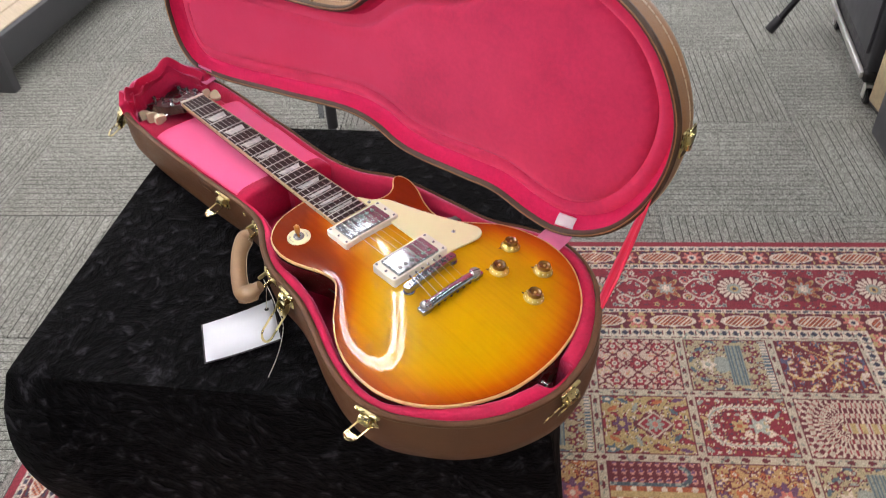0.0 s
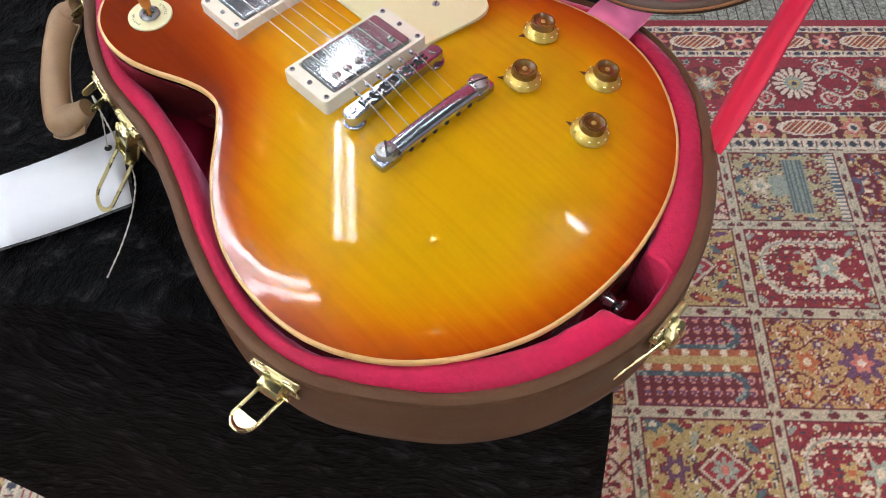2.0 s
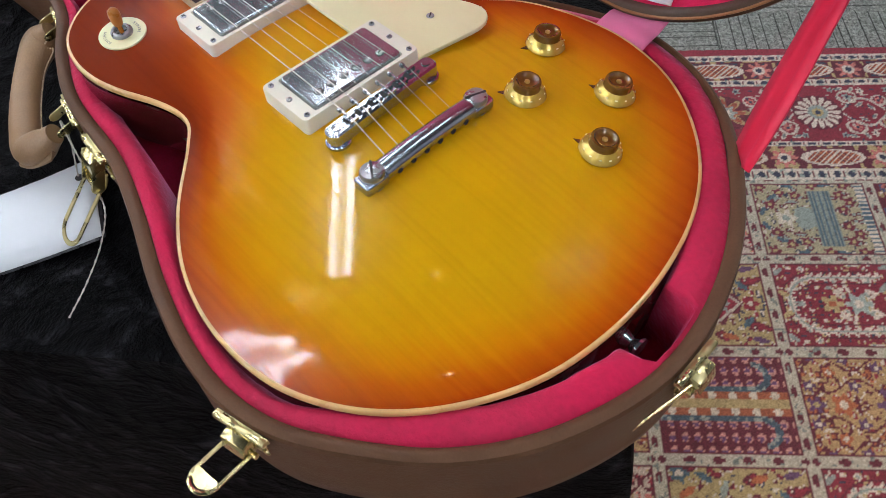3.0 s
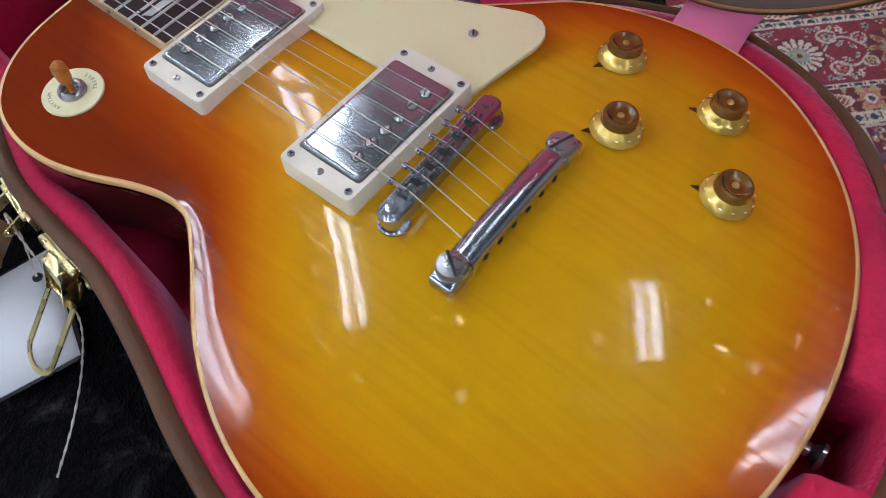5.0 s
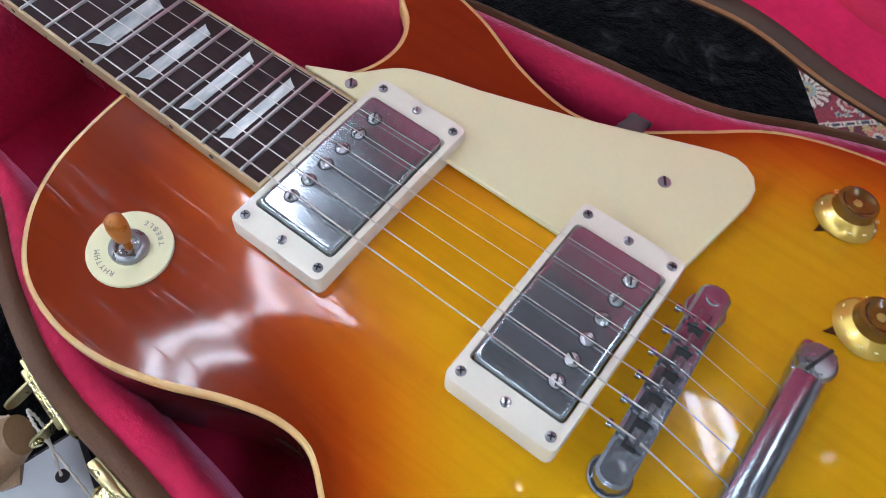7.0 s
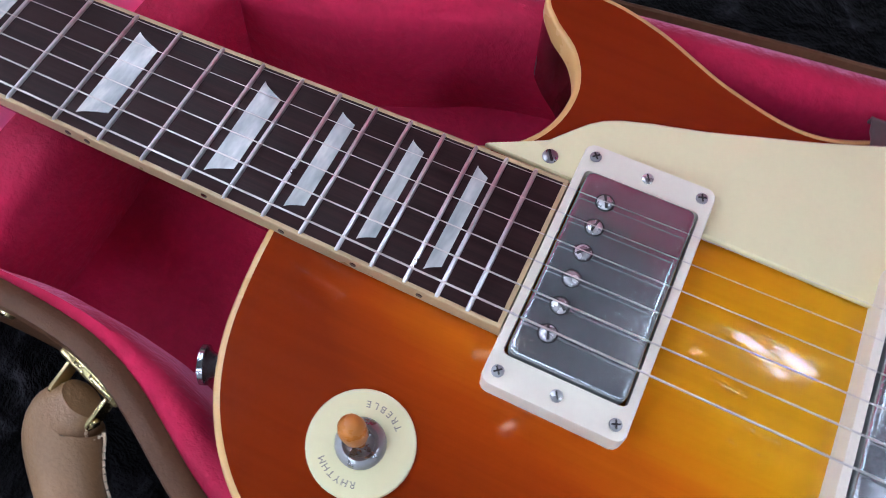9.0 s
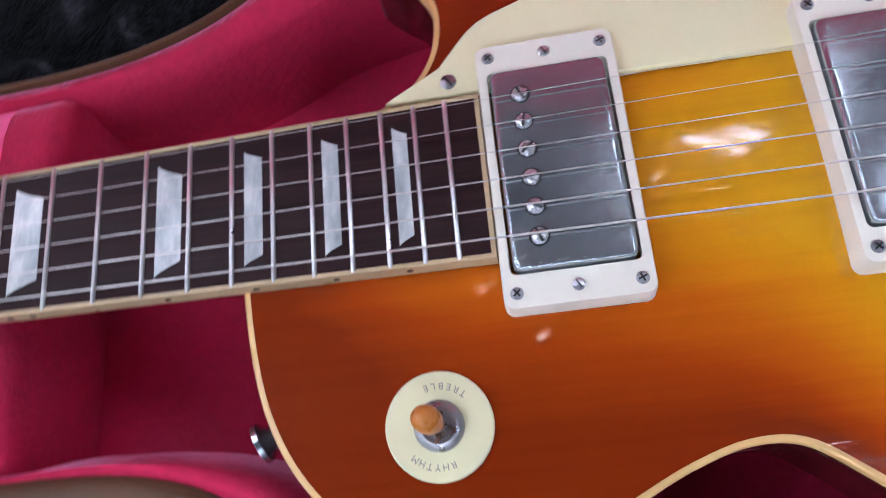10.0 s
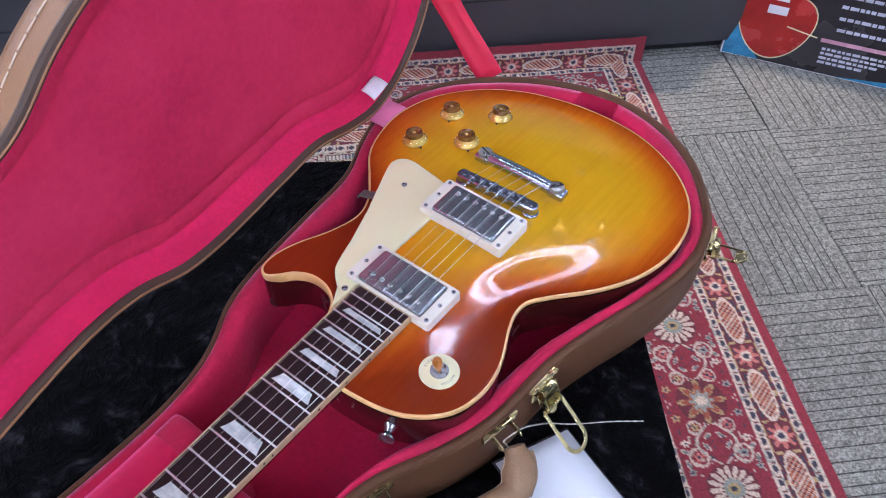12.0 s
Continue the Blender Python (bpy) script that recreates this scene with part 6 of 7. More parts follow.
def rug():
    """A garden rug: crimson edge, three patterned borders, and a field of ornamental panels, knotted row by row."""
    step = 0.0029
    nu, nv = int((RUG_U1 - RUG_U0) / step), int((RUG_N1 - RUG_N0) / step)
    L, Wd = RUG_U1 - RUG_U0, RUG_N1 - RUG_N0
    U, V = np.meshgrid(np.linspace(0, L, nu), np.linspace(0, Wd, nv), indexing="ij")
    rng = np.random.RandomState(5)
    red, wine, navy = np.array((0.165, 0.011, 0.024)), np.array((0.080, 0.009, 0.019)), np.array((0.022, 0.024, 0.045))
    cream, gold, sage = np.array((0.38, 0.32, 0.26)), np.array((0.275, 0.200, 0.092)), np.array((0.17, 0.19, 0.17))
    rust, rose = np.array((0.27, 0.075, 0.030)), np.array((0.33, 0.10, 0.085))
    C = np.empty((nu, nv, 3))
    C[:] = red

    def cells(a, b, size, seed):
        """Smooth value noise over two coordinates."""
        r = np.random.RandomState(seed).rand(64, 64)
        x, y = a / size, b / size
        i, j = np.floor(x).astype(int), np.floor(y).astype(int)
        fx, fy = x - i, y - j
        fx, fy = fx * fx * (3 - 2 * fx), fy * fy * (3 - 2 * fy)
        g = lambda p, q: r[p % 64, q % 64]
        return (g(i, j) * (1 - fx) + g(i + 1, j) * fx) * (1 - fy) + (g(i, j + 1) * (1 - fx) + g(i + 1, j + 1) * fx) * fy

    def paint(mask, col):
        C[mask] = col

    # distance from the edge, and the way along the side
    du, dv = np.minimum(U, L - U), np.minimum(V, Wd - V)
    E = np.minimum(du, dv)
    along = np.where(du < dv, V - Wd / 2, U - L / 2)

    def guard(e0, e1, seed):
        m = (E >= e0) & (E < e1)
        paint(m, cream)
        mid = np.abs(E - (e0 + e1) / 2) < (e1 - e0) * 0.28
        d = cells(along, E, 0.0042, seed)
        paint(m & (d < 0.30), sage)
        paint(m & mid & (np.abs(along % 0.026 - 0.013) + 0.8 * np.abs(E - (e0 + e1) / 2) < 0.0078), navy)
        paint(m & mid & (np.abs(along % 0.026) < 0.003), wine)

    def cartouche(e0, e1, ground, seed):
        m = (E >= e0) & (E < e1)
        paint(m, ground)
        c = (e0 + e1) / 2
        half = (e1 - e0) / 2
        P = 0.170
        a = (along + P / 2) % P - P / 2
        oval = (a / 0.056) ** 2 + ((E - c) / (half * 0.74)) ** 2
        paint(m & (oval < 1.0), cream)
        inn = m & (oval < 0.70)
        paint(inn, rust)
        paint(inn & (((a + (E - c)) % 0.011) < 0.0045), wine)
        paint(inn & (((a - (E - c)) % 0.011) < 0.0035), cream)
        b = (along) % P - P / 2
        rr = np.hypot(b, E - c)
        th = np.arctan2(E - c, b)
        fl = m & (rr < half * (0.70 + 0.22 * np.cos(8 * th)))
        paint(fl, rose)
        paint(m & (rr < half * 0.42), cream)
        paint(m & (rr < half * 0.22), navy)
        d = cells(np.abs(a), np.abs(E - c), 0.009, seed)
        free = m & (oval > 1.15) & ~fl
        paint(free & (d > 0.66), gold)
        paint(free & (d < 0.24), navy)

    def main_border(e0, e1):
        m = (E >= e0) & (E < e1)
        paint(m, red * 0.80 + wine * 0.20)
        c = (e0 + e1) / 2
        P = 0.340
        b = (along + P / 2) % P - P / 2
        a = along % P - P / 2
        # two vines that wind past each other, with curling tendrils, buds and leaves
        y = E - c
        for sgn in (1, -1):
            mid = sgn * 0.036 * np.cos(2 * math.pi * a / P * 2)
            d = np.abs(y - mid)
            paint(m & (d < 0.0030), sage)
            paint(m & (d < 0.0016), cream)
        for px, py, r0 in ((0.062, 0.040, 0.017), (0.062, -0.040, 0.017), (0.118, 0.030, 0.013), (0.118, -0.030, 0.013)):
            for s in (1, -1):
                lx, ly = s * (np.where(a > 0, a, -a)) - s * px, y - py
                rr, th = np.hypot(lx, ly), np.arctan2(ly, lx)
                paint(m & (np.abs(rr - r0 * (0.75 + 0.25 * np.cos(th * 0.5))) < 0.0019) & (th > -2.2), cream * 0.85)
        for px, py, r0, ink in ((0.062, 0.040, 0.0085, rose), (0.062, -0.040, 0.0085, sage), (0.118, 0.030, 0.007, gold), (0.118, -0.030, 0.007, rose), (0.090, 0.056, 0.0065, cream), (0.090, -0.056, 0.0065, cream),
                                (0.036, 0.060, 0.006, sage), (0.036, -0.060, 0.006, sage), (0.140, 0.058, 0.0065, gold), (0.140, -0.058, 0.0065, sage)):
            lx, ly = np.abs(a) - px, y - py
            rr, th = np.hypot(lx, ly), np.arctan2(ly, lx)
            paint(m & (rr < r0 * (1.0 + 0.28 * np.cos(5 * th))), ink)
            paint(m & (rr < r0 * 0.42), navy)
        for px, py, ang in ((0.080, 0.020, 0.7), (0.080, -0.020, -0.7), (0.100, 0.012, -0.9), (0.100, -0.012, 0.9), (0.050, 0.062, 0.3), (0.050, -0.062, -0.3), (0.128, 0.008, 0.5), (0.128, -0.010, -0.5), (0.074, 0.060, 1.1), (0.074, -0.060, -1.1)):
            lx, ly = np.abs(a) - px, y - py
            qx, qy = lx * math.cos(ang) + ly * math.sin(ang), -lx * math.sin(ang) + ly * math.cos(ang)
            r = (qx / 0.0095) ** 2 + (qy / 0.0042) ** 2
            paint(m & (r < 1), cream * 0.9)
            paint(m & (r < 0.45), sage * 0.6 + navy * 0.4)
        fine = cells(np.abs(a) + 0.9, np.abs(E - c), 0.0066, 25)
        paint(m & (fine > 0.90), cream * 0.8)
        paint(m & (fine < 0.10), navy)
        # daisies
        r, th = np.hypot(a, E - c), np.arctan2(E - c, a)
        paint(m & (r < 0.045), wine)
        paint(m & (r < 0.039 + 0.004 * np.cos(16 * th)), cream)
        paint(m & (r < 0.037) & (np.cos(16 * th) < -0.55) & (r > 0.015), wine)
        paint(m & (r < 0.018), sage)
        paint(m & (r < 0.011), gold)
        paint(m & (r < 0.005), navy)
        # stars between
        r, th = np.hypot(b, E - c), np.arctan2(E - c, b)
        paint(m & (r < 0.046), wine)
        paint(m & (r < 0.033 + 0.013 * np.cos(8 * th)), gold * 0.85)
        paint(m & (r < 0.028 + 0.010 * np.cos(8 * th)), rust * 0.6 + wine * 0.4)
        paint(m & (r < 0.019 + 0.005 * np.cos(8 * th)), sage)
        paint(m & (r < 0.010 + 0.003 * np.cos(8 * th)), cream)

    guard(0.026, 0.042, 1)
    cartouche(0.042, 0.098, wine, 31)
    guard(0.098, 0.114, 2)
    main_border(0.114, 0.262)
    guard(0.262, 0.276, 3)
    cartouche(0.276, 0.330, wine, 32)
    guard(0.330, 0.356, 4)
    # the field: panels with their own grounds and motifs
    f0 = 0.356
    inn = E >= f0
    fu, fv = U - f0, V - f0
    cols, rowsn = 8, 5
    pw, ph = 0.2095, (Wd - 2 * f0) / rowsn
    iu, iv = np.clip((fu / pw).astype(int), 0, cols - 1), np.clip((fv / ph).astype(int), 0, rowsn - 1)
    lu, lv = fu - iu * pw - pw / 2, fv - iv * ph - ph / 2
    plan = np.array([(4, 3, 7, 5, 0), (7, 1, 5, 1, 4), (6, 0, 2, 0, 3), (1, 7, 5, 6, 2), (0, 4, 3, 1, 7), (5, 2, 6, 0, 1), (3, 1, 4, 7, 5), (6, 0, 2, 3, 4)])
    kind = plan[iu, iv]
    olive = gold * 0.62 + sage * 0.38
    grounds = [gold * 0.9, red * 0.75 + wine * 0.25, wine, cream * 0.80, wine * 1.1, gold * 0.75 + rust * 0.25, cream * 0.75 + rose * 0.12, olive]
    inks = [(wine, red, cream, navy), (cream, sage, gold, navy), (cream, rose, wine, gold), (wine, red, navy, sage), (gold, cream, rust, sage), (wine, rust, cream, red), (wine, red, rose, gold), (wine, sage, cream, navy)]
    # every panel's motif stands along the rug and is mirrored about its middle line
    pu, av = -lu, np.abs(lv)
    teal, plum = np.array((0.045, 0.075, 0.100)), np.array((0.075, 0.030, 0.075))

    def blossom(m, at_u, at_v, size, petals, ink, eye, off_mirror=False):
        x, y = pu - at_u, (lv if off_mirror else av) - at_v
        rr, tt = np.hypot(x, y), np.arctan2(y, x)
        paint(m & (rr < size * (1.0 + 0.26 * np.cos(petals * tt))), ink)
        paint(m & (rr < size * 0.42), eye)

    def leaf(m, at_u, at_v, way, length, ink):
        x, y = pu - at_u, av - at_v
        qx, qy = x * math.cos(way) + y * math.sin(way), -x * math.sin(way) + y * math.cos(way)
        paint(m & ((qx / length) ** 2 + (qy / (length * 0.38)) ** 2 < 1), ink)

    for k in range(8):
        m = inn & (kind == k)
        paint(m, grounds[k])
        i0, i1, i2, i3 = inks[k]
        d = cells(pu + k + 1, av + 0.2 * k, 0.0092, 40 + k) + 0.40 * cells(pu + k + 1, av, 0.0048, 60 + k)
        if k not in (2, 3):
            paint(m & (d > 0.90), i0)
            paint(m & (d > 1.05), i1)
            paint(m & (np.abs(d - 0.84) < 0.018), i2)
            paint(m & (d < 0.36), i3)
            paint(m & (d < 0.27), i2)
        if k == 0:
            for x, y, w, col in ((-0.070, 0.040, 0.6, rust), (-0.045, 0.062, -0.5, teal), (0.030, 0.060, 0.4, rust), (0.062, 0.034, -0.8, teal), (0.074, 0.066, 0.2, plum), (-0.020, 0.044, 1.2, sage)):
                leaf(m, x, y, w, 0.013, col)
            blossom(m, -0.052, 0.0, 0.017, 6, plum, gold)
            blossom(m, -0.078, 0.066, 0.012, 5, teal, cream)
            rr = np.abs(pu - 0.018) / 0.046 + av / 0.040
            paint(m & (rr < 1.0 + 0.12 * np.cos(pu * 260)), wine)
            paint(m & (rr < 0.84), cream * 0.8)
            paint(m & (rr < 0.70), red)
            blossom(m, 0.018, 0.0, 0.016, 8, sage, rose)
            blossom(m, 0.070, 0.0, 0.011, 5, red, cream)
        if k == 1:
            x = pu + 0.028
            wreath = np.where(x < 0, np.abs(np.hypot(x, lv) - 0.050), np.abs(av - 0.050))
            ragged = 0.0052 + 0.0036 * np.sin(pu * 420 + 3 * np.sin(av * 300))
            paint(m & (wreath < ragged) & (x < 0.098), cream)
            paint(m & (wreath < 0.0018) & (x < 0.098), sage)
            paint(m & (wreath > 0.010) & (wreath < 0.0125) & (x < 0.085), wine)
            blossom(m, 0.026, 0.0, 0.017, 6, sage * 1.3, cream)
            blossom(m, -0.014, 0.0, 0.014, 5, gold, rust)
            for x, y, w, col in ((0.000, 0.024, 0.5, cream), (0.050, 0.022, -0.5, cream), (0.070, 0.030, 0.9, sage), (-0.088, 0.060, 0.7, sage), (-0.086, 0.020, -0.4, gold), (0.084, 0.070, 0.2, sage)):
                leaf(m, x, y, w, 0.011, col)
        if k == 2:
            # upright leaf marks in rows, either side of a bright walk
            cu, cv = (pu % 0.0175) - 0.00875, (av % 0.021) - 0.0105
            mark = (cu / 0.0052) ** 2 + (cv / 0.0078) ** 2
            paint(m & (mark < 1), rose * 0.75 + cream * 0.25)
            paint(m & (mark < 0.62) & (cv > -0.002), plum * 1.2)
            walk_ = m & (av < 0.0200)
            paint(walk_, rust * 0.8 + wine * 0.2)
            paint(walk_ & (av < 0.0062), gold)
            lump = ((pu % 0.030) - 0.015) ** 2 + (av - 0.0125) ** 2
            paint(walk_ & (lump < 0.0062 ** 2), cream)
            hook = np.where(pu < 0.050, np.abs(av - 0.024), np.abs(np.hypot(pu - 0.050, av - 0.044) - 0.020))
            paint(m & (hook < 0.0050), teal * 0.8)
            paint(m & (hook < 0.0050) & (cells(pu + 2, av, 0.006, 71) > 0.62), sage)
        if k == 3:
            # nested arches with barred bands
            ar = np.where(pu > 0, av, np.hypot(lv, pu * 1.15))
            band = (ar / 0.0135).astype(int)
            paint(m & (band % 2 == 1), wine)
            bars = np.where(pu > 0, pu % 0.011, np.abs(np.arctan2(pu, lv) * 0.06) % 0.011)
            paint(m & (band % 2 == 1) & (bars < 0.0042), cream)
            paint(m & (band % 2 == 0) & (bars < 0.0030), red)
            paint(m & (ar < 0.012) & (np.abs(pu % 0.022 - 0.011) < 0.006), gold)
        if k == 4:
            # a branching tree
            trunk = np.abs(lv + 0.030 * np.sin(pu * 32) - 0.010)
            paint(m & (trunk < 0.0034), gold * 1.25)
            for cx, cy, s, q in ((0.01, 0.040, 0.8, 30), (-0.01, 0.015, -0.9, 34), (0.012, -0.010, 0.7, 28), (-0.004, -0.032, -0.8, 36), (0.02, 0.062, -0.6, 30)):
                br = np.abs((pu - cy) + s * (lv - cx) + 0.008 * np.sin((lv - cx) * q * 3))
                paint(m & (br < 0.0024) & (np.sign(s) * (lv - cx) > -0.002) & (np.abs(lv - cx) < 0.060), gold * 1.2)
            lf = cells(lu + 5, lv + 3, 0.0100, 88)
            paint(m & (lf > 0.78), navy * 2.2)
            paint(m & (lf > 0.90), rose)
            paint(m & (lf < 0.13), cream)
        if k == 5:
            for sway in (0.030, 0.066):
                vine = np.abs(av - sway - 0.011 * np.sin(pu * 75 + sway * 90))
                paint(m & (vine < 0.0019), wine)
            for x, y, col in ((-0.082, 0.030, plum), (-0.050, 0.052, rust), (-0.018, 0.030, plum), (-0.026, 0.074, plum), (0.020, 0.060, plum), (0.052, 0.074, rust), (0.080, 0.048, plum), (-0.070, 0.078, plum)):
                blossom(m, x, y, 0.0085, 5, col, cream)
            blossom(m, 0.042, 0.0, 0.029, 8, plum * 1.1, gold)
            blossom(m, 0.042, 0.0, 0.015, 6, rose, cream)
            blossom(m, -0.040, 0.0, 0.015, 5, rust, cream)
            blossom(m, -0.078, 0.0, 0.011, 5, plum, gold)
        if k == 6:
            # a lattice of small medallions
            cu, cv = (lu + 0.026) % 0.052 - 0.026, (lv + 0.026) % 0.052 - 0.026
            rr, tt = np.hypot(cu, cv), np.arctan2(cv, cu)
            paint(m & (np.abs(rr - 0.0215 - 0.0035 * np.cos(4 * tt)) < 0.0022), wine)
            paint(m & (rr < 0.0125 + 0.003 * np.cos(6 * tt)), red)
            paint(m & (rr < 0.0062), cream)
            paint(m & (rr < 0.0028), navy)
        if k == 7:
            # a pavilion with barred walls, a fringe, and flower beds
            house = m & (pu > -0.004) & (pu < 0.034) & (av < 0.060)
            paint(house, sage * 0.8)
            paint(house & ((pu % 0.0075) < 0.0030), teal)
            paint(m & (np.abs(pu + 0.018) < 0.015) & (av < 0.026 - 0.5 * np.abs(pu + 0.018)), sage)
            blossom(m, -0.048, 0.0, 0.015, 5, cream, sage)
            fringe = m & (pu > 0.078) & (pu < 0.092)
            paint(fringe, cream)
            paint(fringe & ((av % 0.0085) < 0.0036), teal)
            for x, y in ((0.050, 0.018), (0.050, 0.050), (0.064, 0.034), (-0.070, 0.030), (-0.050, 0.056), (-0.080, 0.068), (0.008, 0.072), (-0.024, 0.050), (0.062, 0.072)):
                blossom(m, x, y, 0.0088, 5, wine * 1.3, gold)
            for x, y, w in ((-0.064, 0.046, 0.5), (-0.034, 0.072, -0.4), (0.030, 0.074, 0.3), (-0.084, 0.016, 1.0)):
                leaf(m, x, y, w, 0.011, teal)
    # bands between the panels
    ed = np.minimum(pw / 2 - np.abs(lu), ph / 2 - np.abs(lv))
    m = inn & (ed < 0.0092)
    paint(m, cream * 0.48 + sage * 0.34 + gold * 0.18)
    s = np.where(pw / 2 - np.abs(lu) < ph / 2 - np.abs(lv), lv, lu)
    paint(m & (ed < 0.0044) & ((np.abs((s % 0.040) - 0.020) < 0.0105 - 1.4 * ed)), wine)
    paint(m & (cells(U, V, 0.005, 77) < 0.22), sage * 0.7)
    paint(inn & (ed >= 0.0092) & (ed < 0.0120), wine)
    # single knots are uneven
    C *= 1.80 * (0.78 + 0.44 * rng.rand(nu, nv))[..., None]
    lift = 0.0012 * cells(U, V, 0.012, 90) + 0.0010 * rng.rand(nu, nv)
    me = bpy.data.meshes.new("rug")
    co = np.empty((nu, nv, 3))
    uu, vv = U + RUG_U0, V + RUG_N0
    co[..., 0] = uu * UD.x + vv * ND.x
    co[..., 1] = uu * UD.y + vv * ND.y
    # the end of the rug rides up the plinth's front
    over = np.maximum(0.0, RUG_BEND - uu)
    co[..., 0] += over * UD.x
    co[..., 1] += over * UD.y
    co[..., 2] = -0.0016 + lift + over * 0.95
    co[..., 0] -= lift * np.minimum(1, over * 60) * UD.x
    co[-2:, :, 2] = -0.011
    for k in (0, 1, -2, -1):
        co[:, k, 2] -= 0.009 * (over[:, k] <= 0)
    idx = np.arange(nu * nv).reshape(nu, nv)
    q = np.stack([idx[:-1, :-1], idx[1:, :-1], idx[1:, 1:], idx[:-1, 1:]], -1).reshape(-1, 4)
    me.vertices.add(nu * nv)
    me.vertices.foreach_set("co", co.reshape(-1))
    me.loops.add(q.size)
    me.loops.foreach_set("vertex_index", q.reshape(-1).astype(np.int32))
    me.polygons.add(len(q))
    me.polygons.foreach_set("loop_start", np.arange(0, q.size, 4, dtype=np.int32))
    me.update(calc_edges=True)
    at = me.color_attributes.new("wool", "FLOAT_COLOR", "POINT")
    at.data.foreach_set("color", np.concatenate([np.clip(C, 0, 1).reshape(-1, 3), np.ones((nu * nv, 1))], 1).reshape(-1).astype(np.float32))
    me.materials.append(M_RUG)
    tagged(new("rug", me), "red garden-panel wool rug with patterned borders on grey carpet", "rug")


rug()


# ---- other things in the shop ----
def dark_cabinet():
    m = grid_place(-1.515, -0.27, 0)
    c = thing("display_plinth", m, "low dark grey shop plinth behind the rug", "plinth")
    bm = bmesh.new()
    box(bm, (0.60, 2.32, 0.66), m @ pose(0, 0, 0.36), 0.004)
    part("body", bm, M_DARK, c, smooth=True)
    bm = bmesh.new()
    box(bm, (0.56, 2.28, 0.05), m @ pose(-0.01, 0, 0.013), 0.002)
    part("kick_base", bm, M_BLACK, c)
    bm = bmesh.new()
    box(bm, (0.63, 2.35, 0.03), m @ pose(0, 0, 0.706), 0.004)
    part("top", bm, M_DARK, c)
    bm = bmesh.new()
    box(bm, (0.004, 2.3, 0.004), m @ pose(0.301, 0, 0.20))
    part("joint", bm, M_BLACK, c)


def poster():
    a, b = Vector((-1.470, -0.237, -0.012)), Vector((-1.690, 0.640, -0.012))
    x = (b - a).normalized()
    nrm = Vector((x.y, -x.x, 0)) * -1
    if nrm.dot(Vector((0.4, 0.3, 0)) - a) < 0:
        nrm = -nrm
    up = (Vector((0, 0, 1)) * 0.985 - nrm * 0.17).normalized()
    z = x.cross(up).normalized()
    if z.dot(nrm) < 0:
        z = -z
    F = basis(a, x, up, z)
    p = thing("poster_board", F @ pose(0.45, 0.05, 0), "leaning poster board with a picture of a red guitar", "poster")
    w, h = (b - a).length, 0.62

    def flat(name, outline, lift, mat_, label=""):
        bm = bmesh.new()
        prism(bm, outline, 0.0, lift)
        bmesh.ops.transform(bm, matrix=F, verts=bm.verts)
        part(name, bm, mat_, p, label, smooth=False)
    rect = lambda x0, y0, x1, y1: [(x0, y0), (x1, y0), (x1, y1), (x0, y1)]
    flat("board", rect(0, 0, w, h), 0.004, M_WHITE, "white poster board")
    flat("print_ground", rect(0.004, 0.010, w - 0.004, h - 0.01), 0.0046, plain("dark_print", (0.030, 0.026, 0.030), 0.25, 0, 0.3, 6, 200, 0.0), "dark glossy print")
    blue = plain("blue_print", (0.05, 0.24, 0.44), 0.25, 0, 0.5, 18, 120, 0.0)
    flat("blue_band", [(0.004, 0.010), (0.10, 0.010), (0.055, 0.06), (0.045, 0.14), (0.012, 0.22), (0.004, 0.22)], 0.0050, blue)
    flat("blue_band", [(0.30, 0.010), (0.62, 0.010), (0.60, 0.030), (0.45, 0.026)], 0.0050, blue)
    red = plain("red_print", (0.40, 0.024, 0.020), 0.25, 0, 0.35, 12, 200, 0.0)
    o = [(0.115 + 0.094 * math.cos(t), 0.122 + 0.088 * math.sin(t) + 0.012 * math.cos(2 * t)) for t in (2 * math.pi * i / 40 for i in range(40))]
    o2 = [(0.115 + (px - 0.115) * 1.035, 0.122 + (py - 0.122) * 1.035) for px, py in o]
    flat("picture_edge", o2, 0.0052, M_CREAM)
    flat("picture_body", o, 0.0055, red, "printed red guitar body")
    flat("picture_hardware", rect(0.085, 0.140, 0.135, 0.162), 0.0058, M_WHITE)
    flat("picture_hardware", rect(0.092, 0.175, 0.130, 0.190), 0.0058, M_WHITE)
    flat("call_out_line", [(0.145, 0.112), (0.225, 0.100), (0.225, 0.103), (0.145, 0.116)], 0.0058, M_CREAM)
    pinkp = plain("pink_print", (0.62, 0.32, 0.42), 0.3, 0, 0.1, 30, 200, 0.0)
    flat("text_bar", rect(0.235, 0.094, 0.42, 0.104), 0.0054, pinkp)
    rng = random.Random(4)
    pale = plain("pale_print", (0.55, 0.56, 0.66), 0.3, 0, 0.1, 40, 200, 0.0)
    for r, y in enumerate((0.074, 0.062, 0.050, 0.038)):
        xx = 0.245
        while xx < 0.44 - 0.03 * r:
            wd = rng.uniform(0.006, 0.020)
            flat("text_bar", rect(xx, y, xx + wd, y + 0.0065), 0.0054, pale)
            xx += wd + 0.0035
    for r, y in enumerate((0.128, 0.158, 0.188, 0.215, 0.245)):
        xx = 0.262 - 0.004 * r
        while xx < 0.47:
            wd = rng.uniform(0.008, 0.022)
            flat("text_bar", rect(xx, y, xx + wd, y + 0.008), 0.0054, pale)
            xx += wd + 0.0035


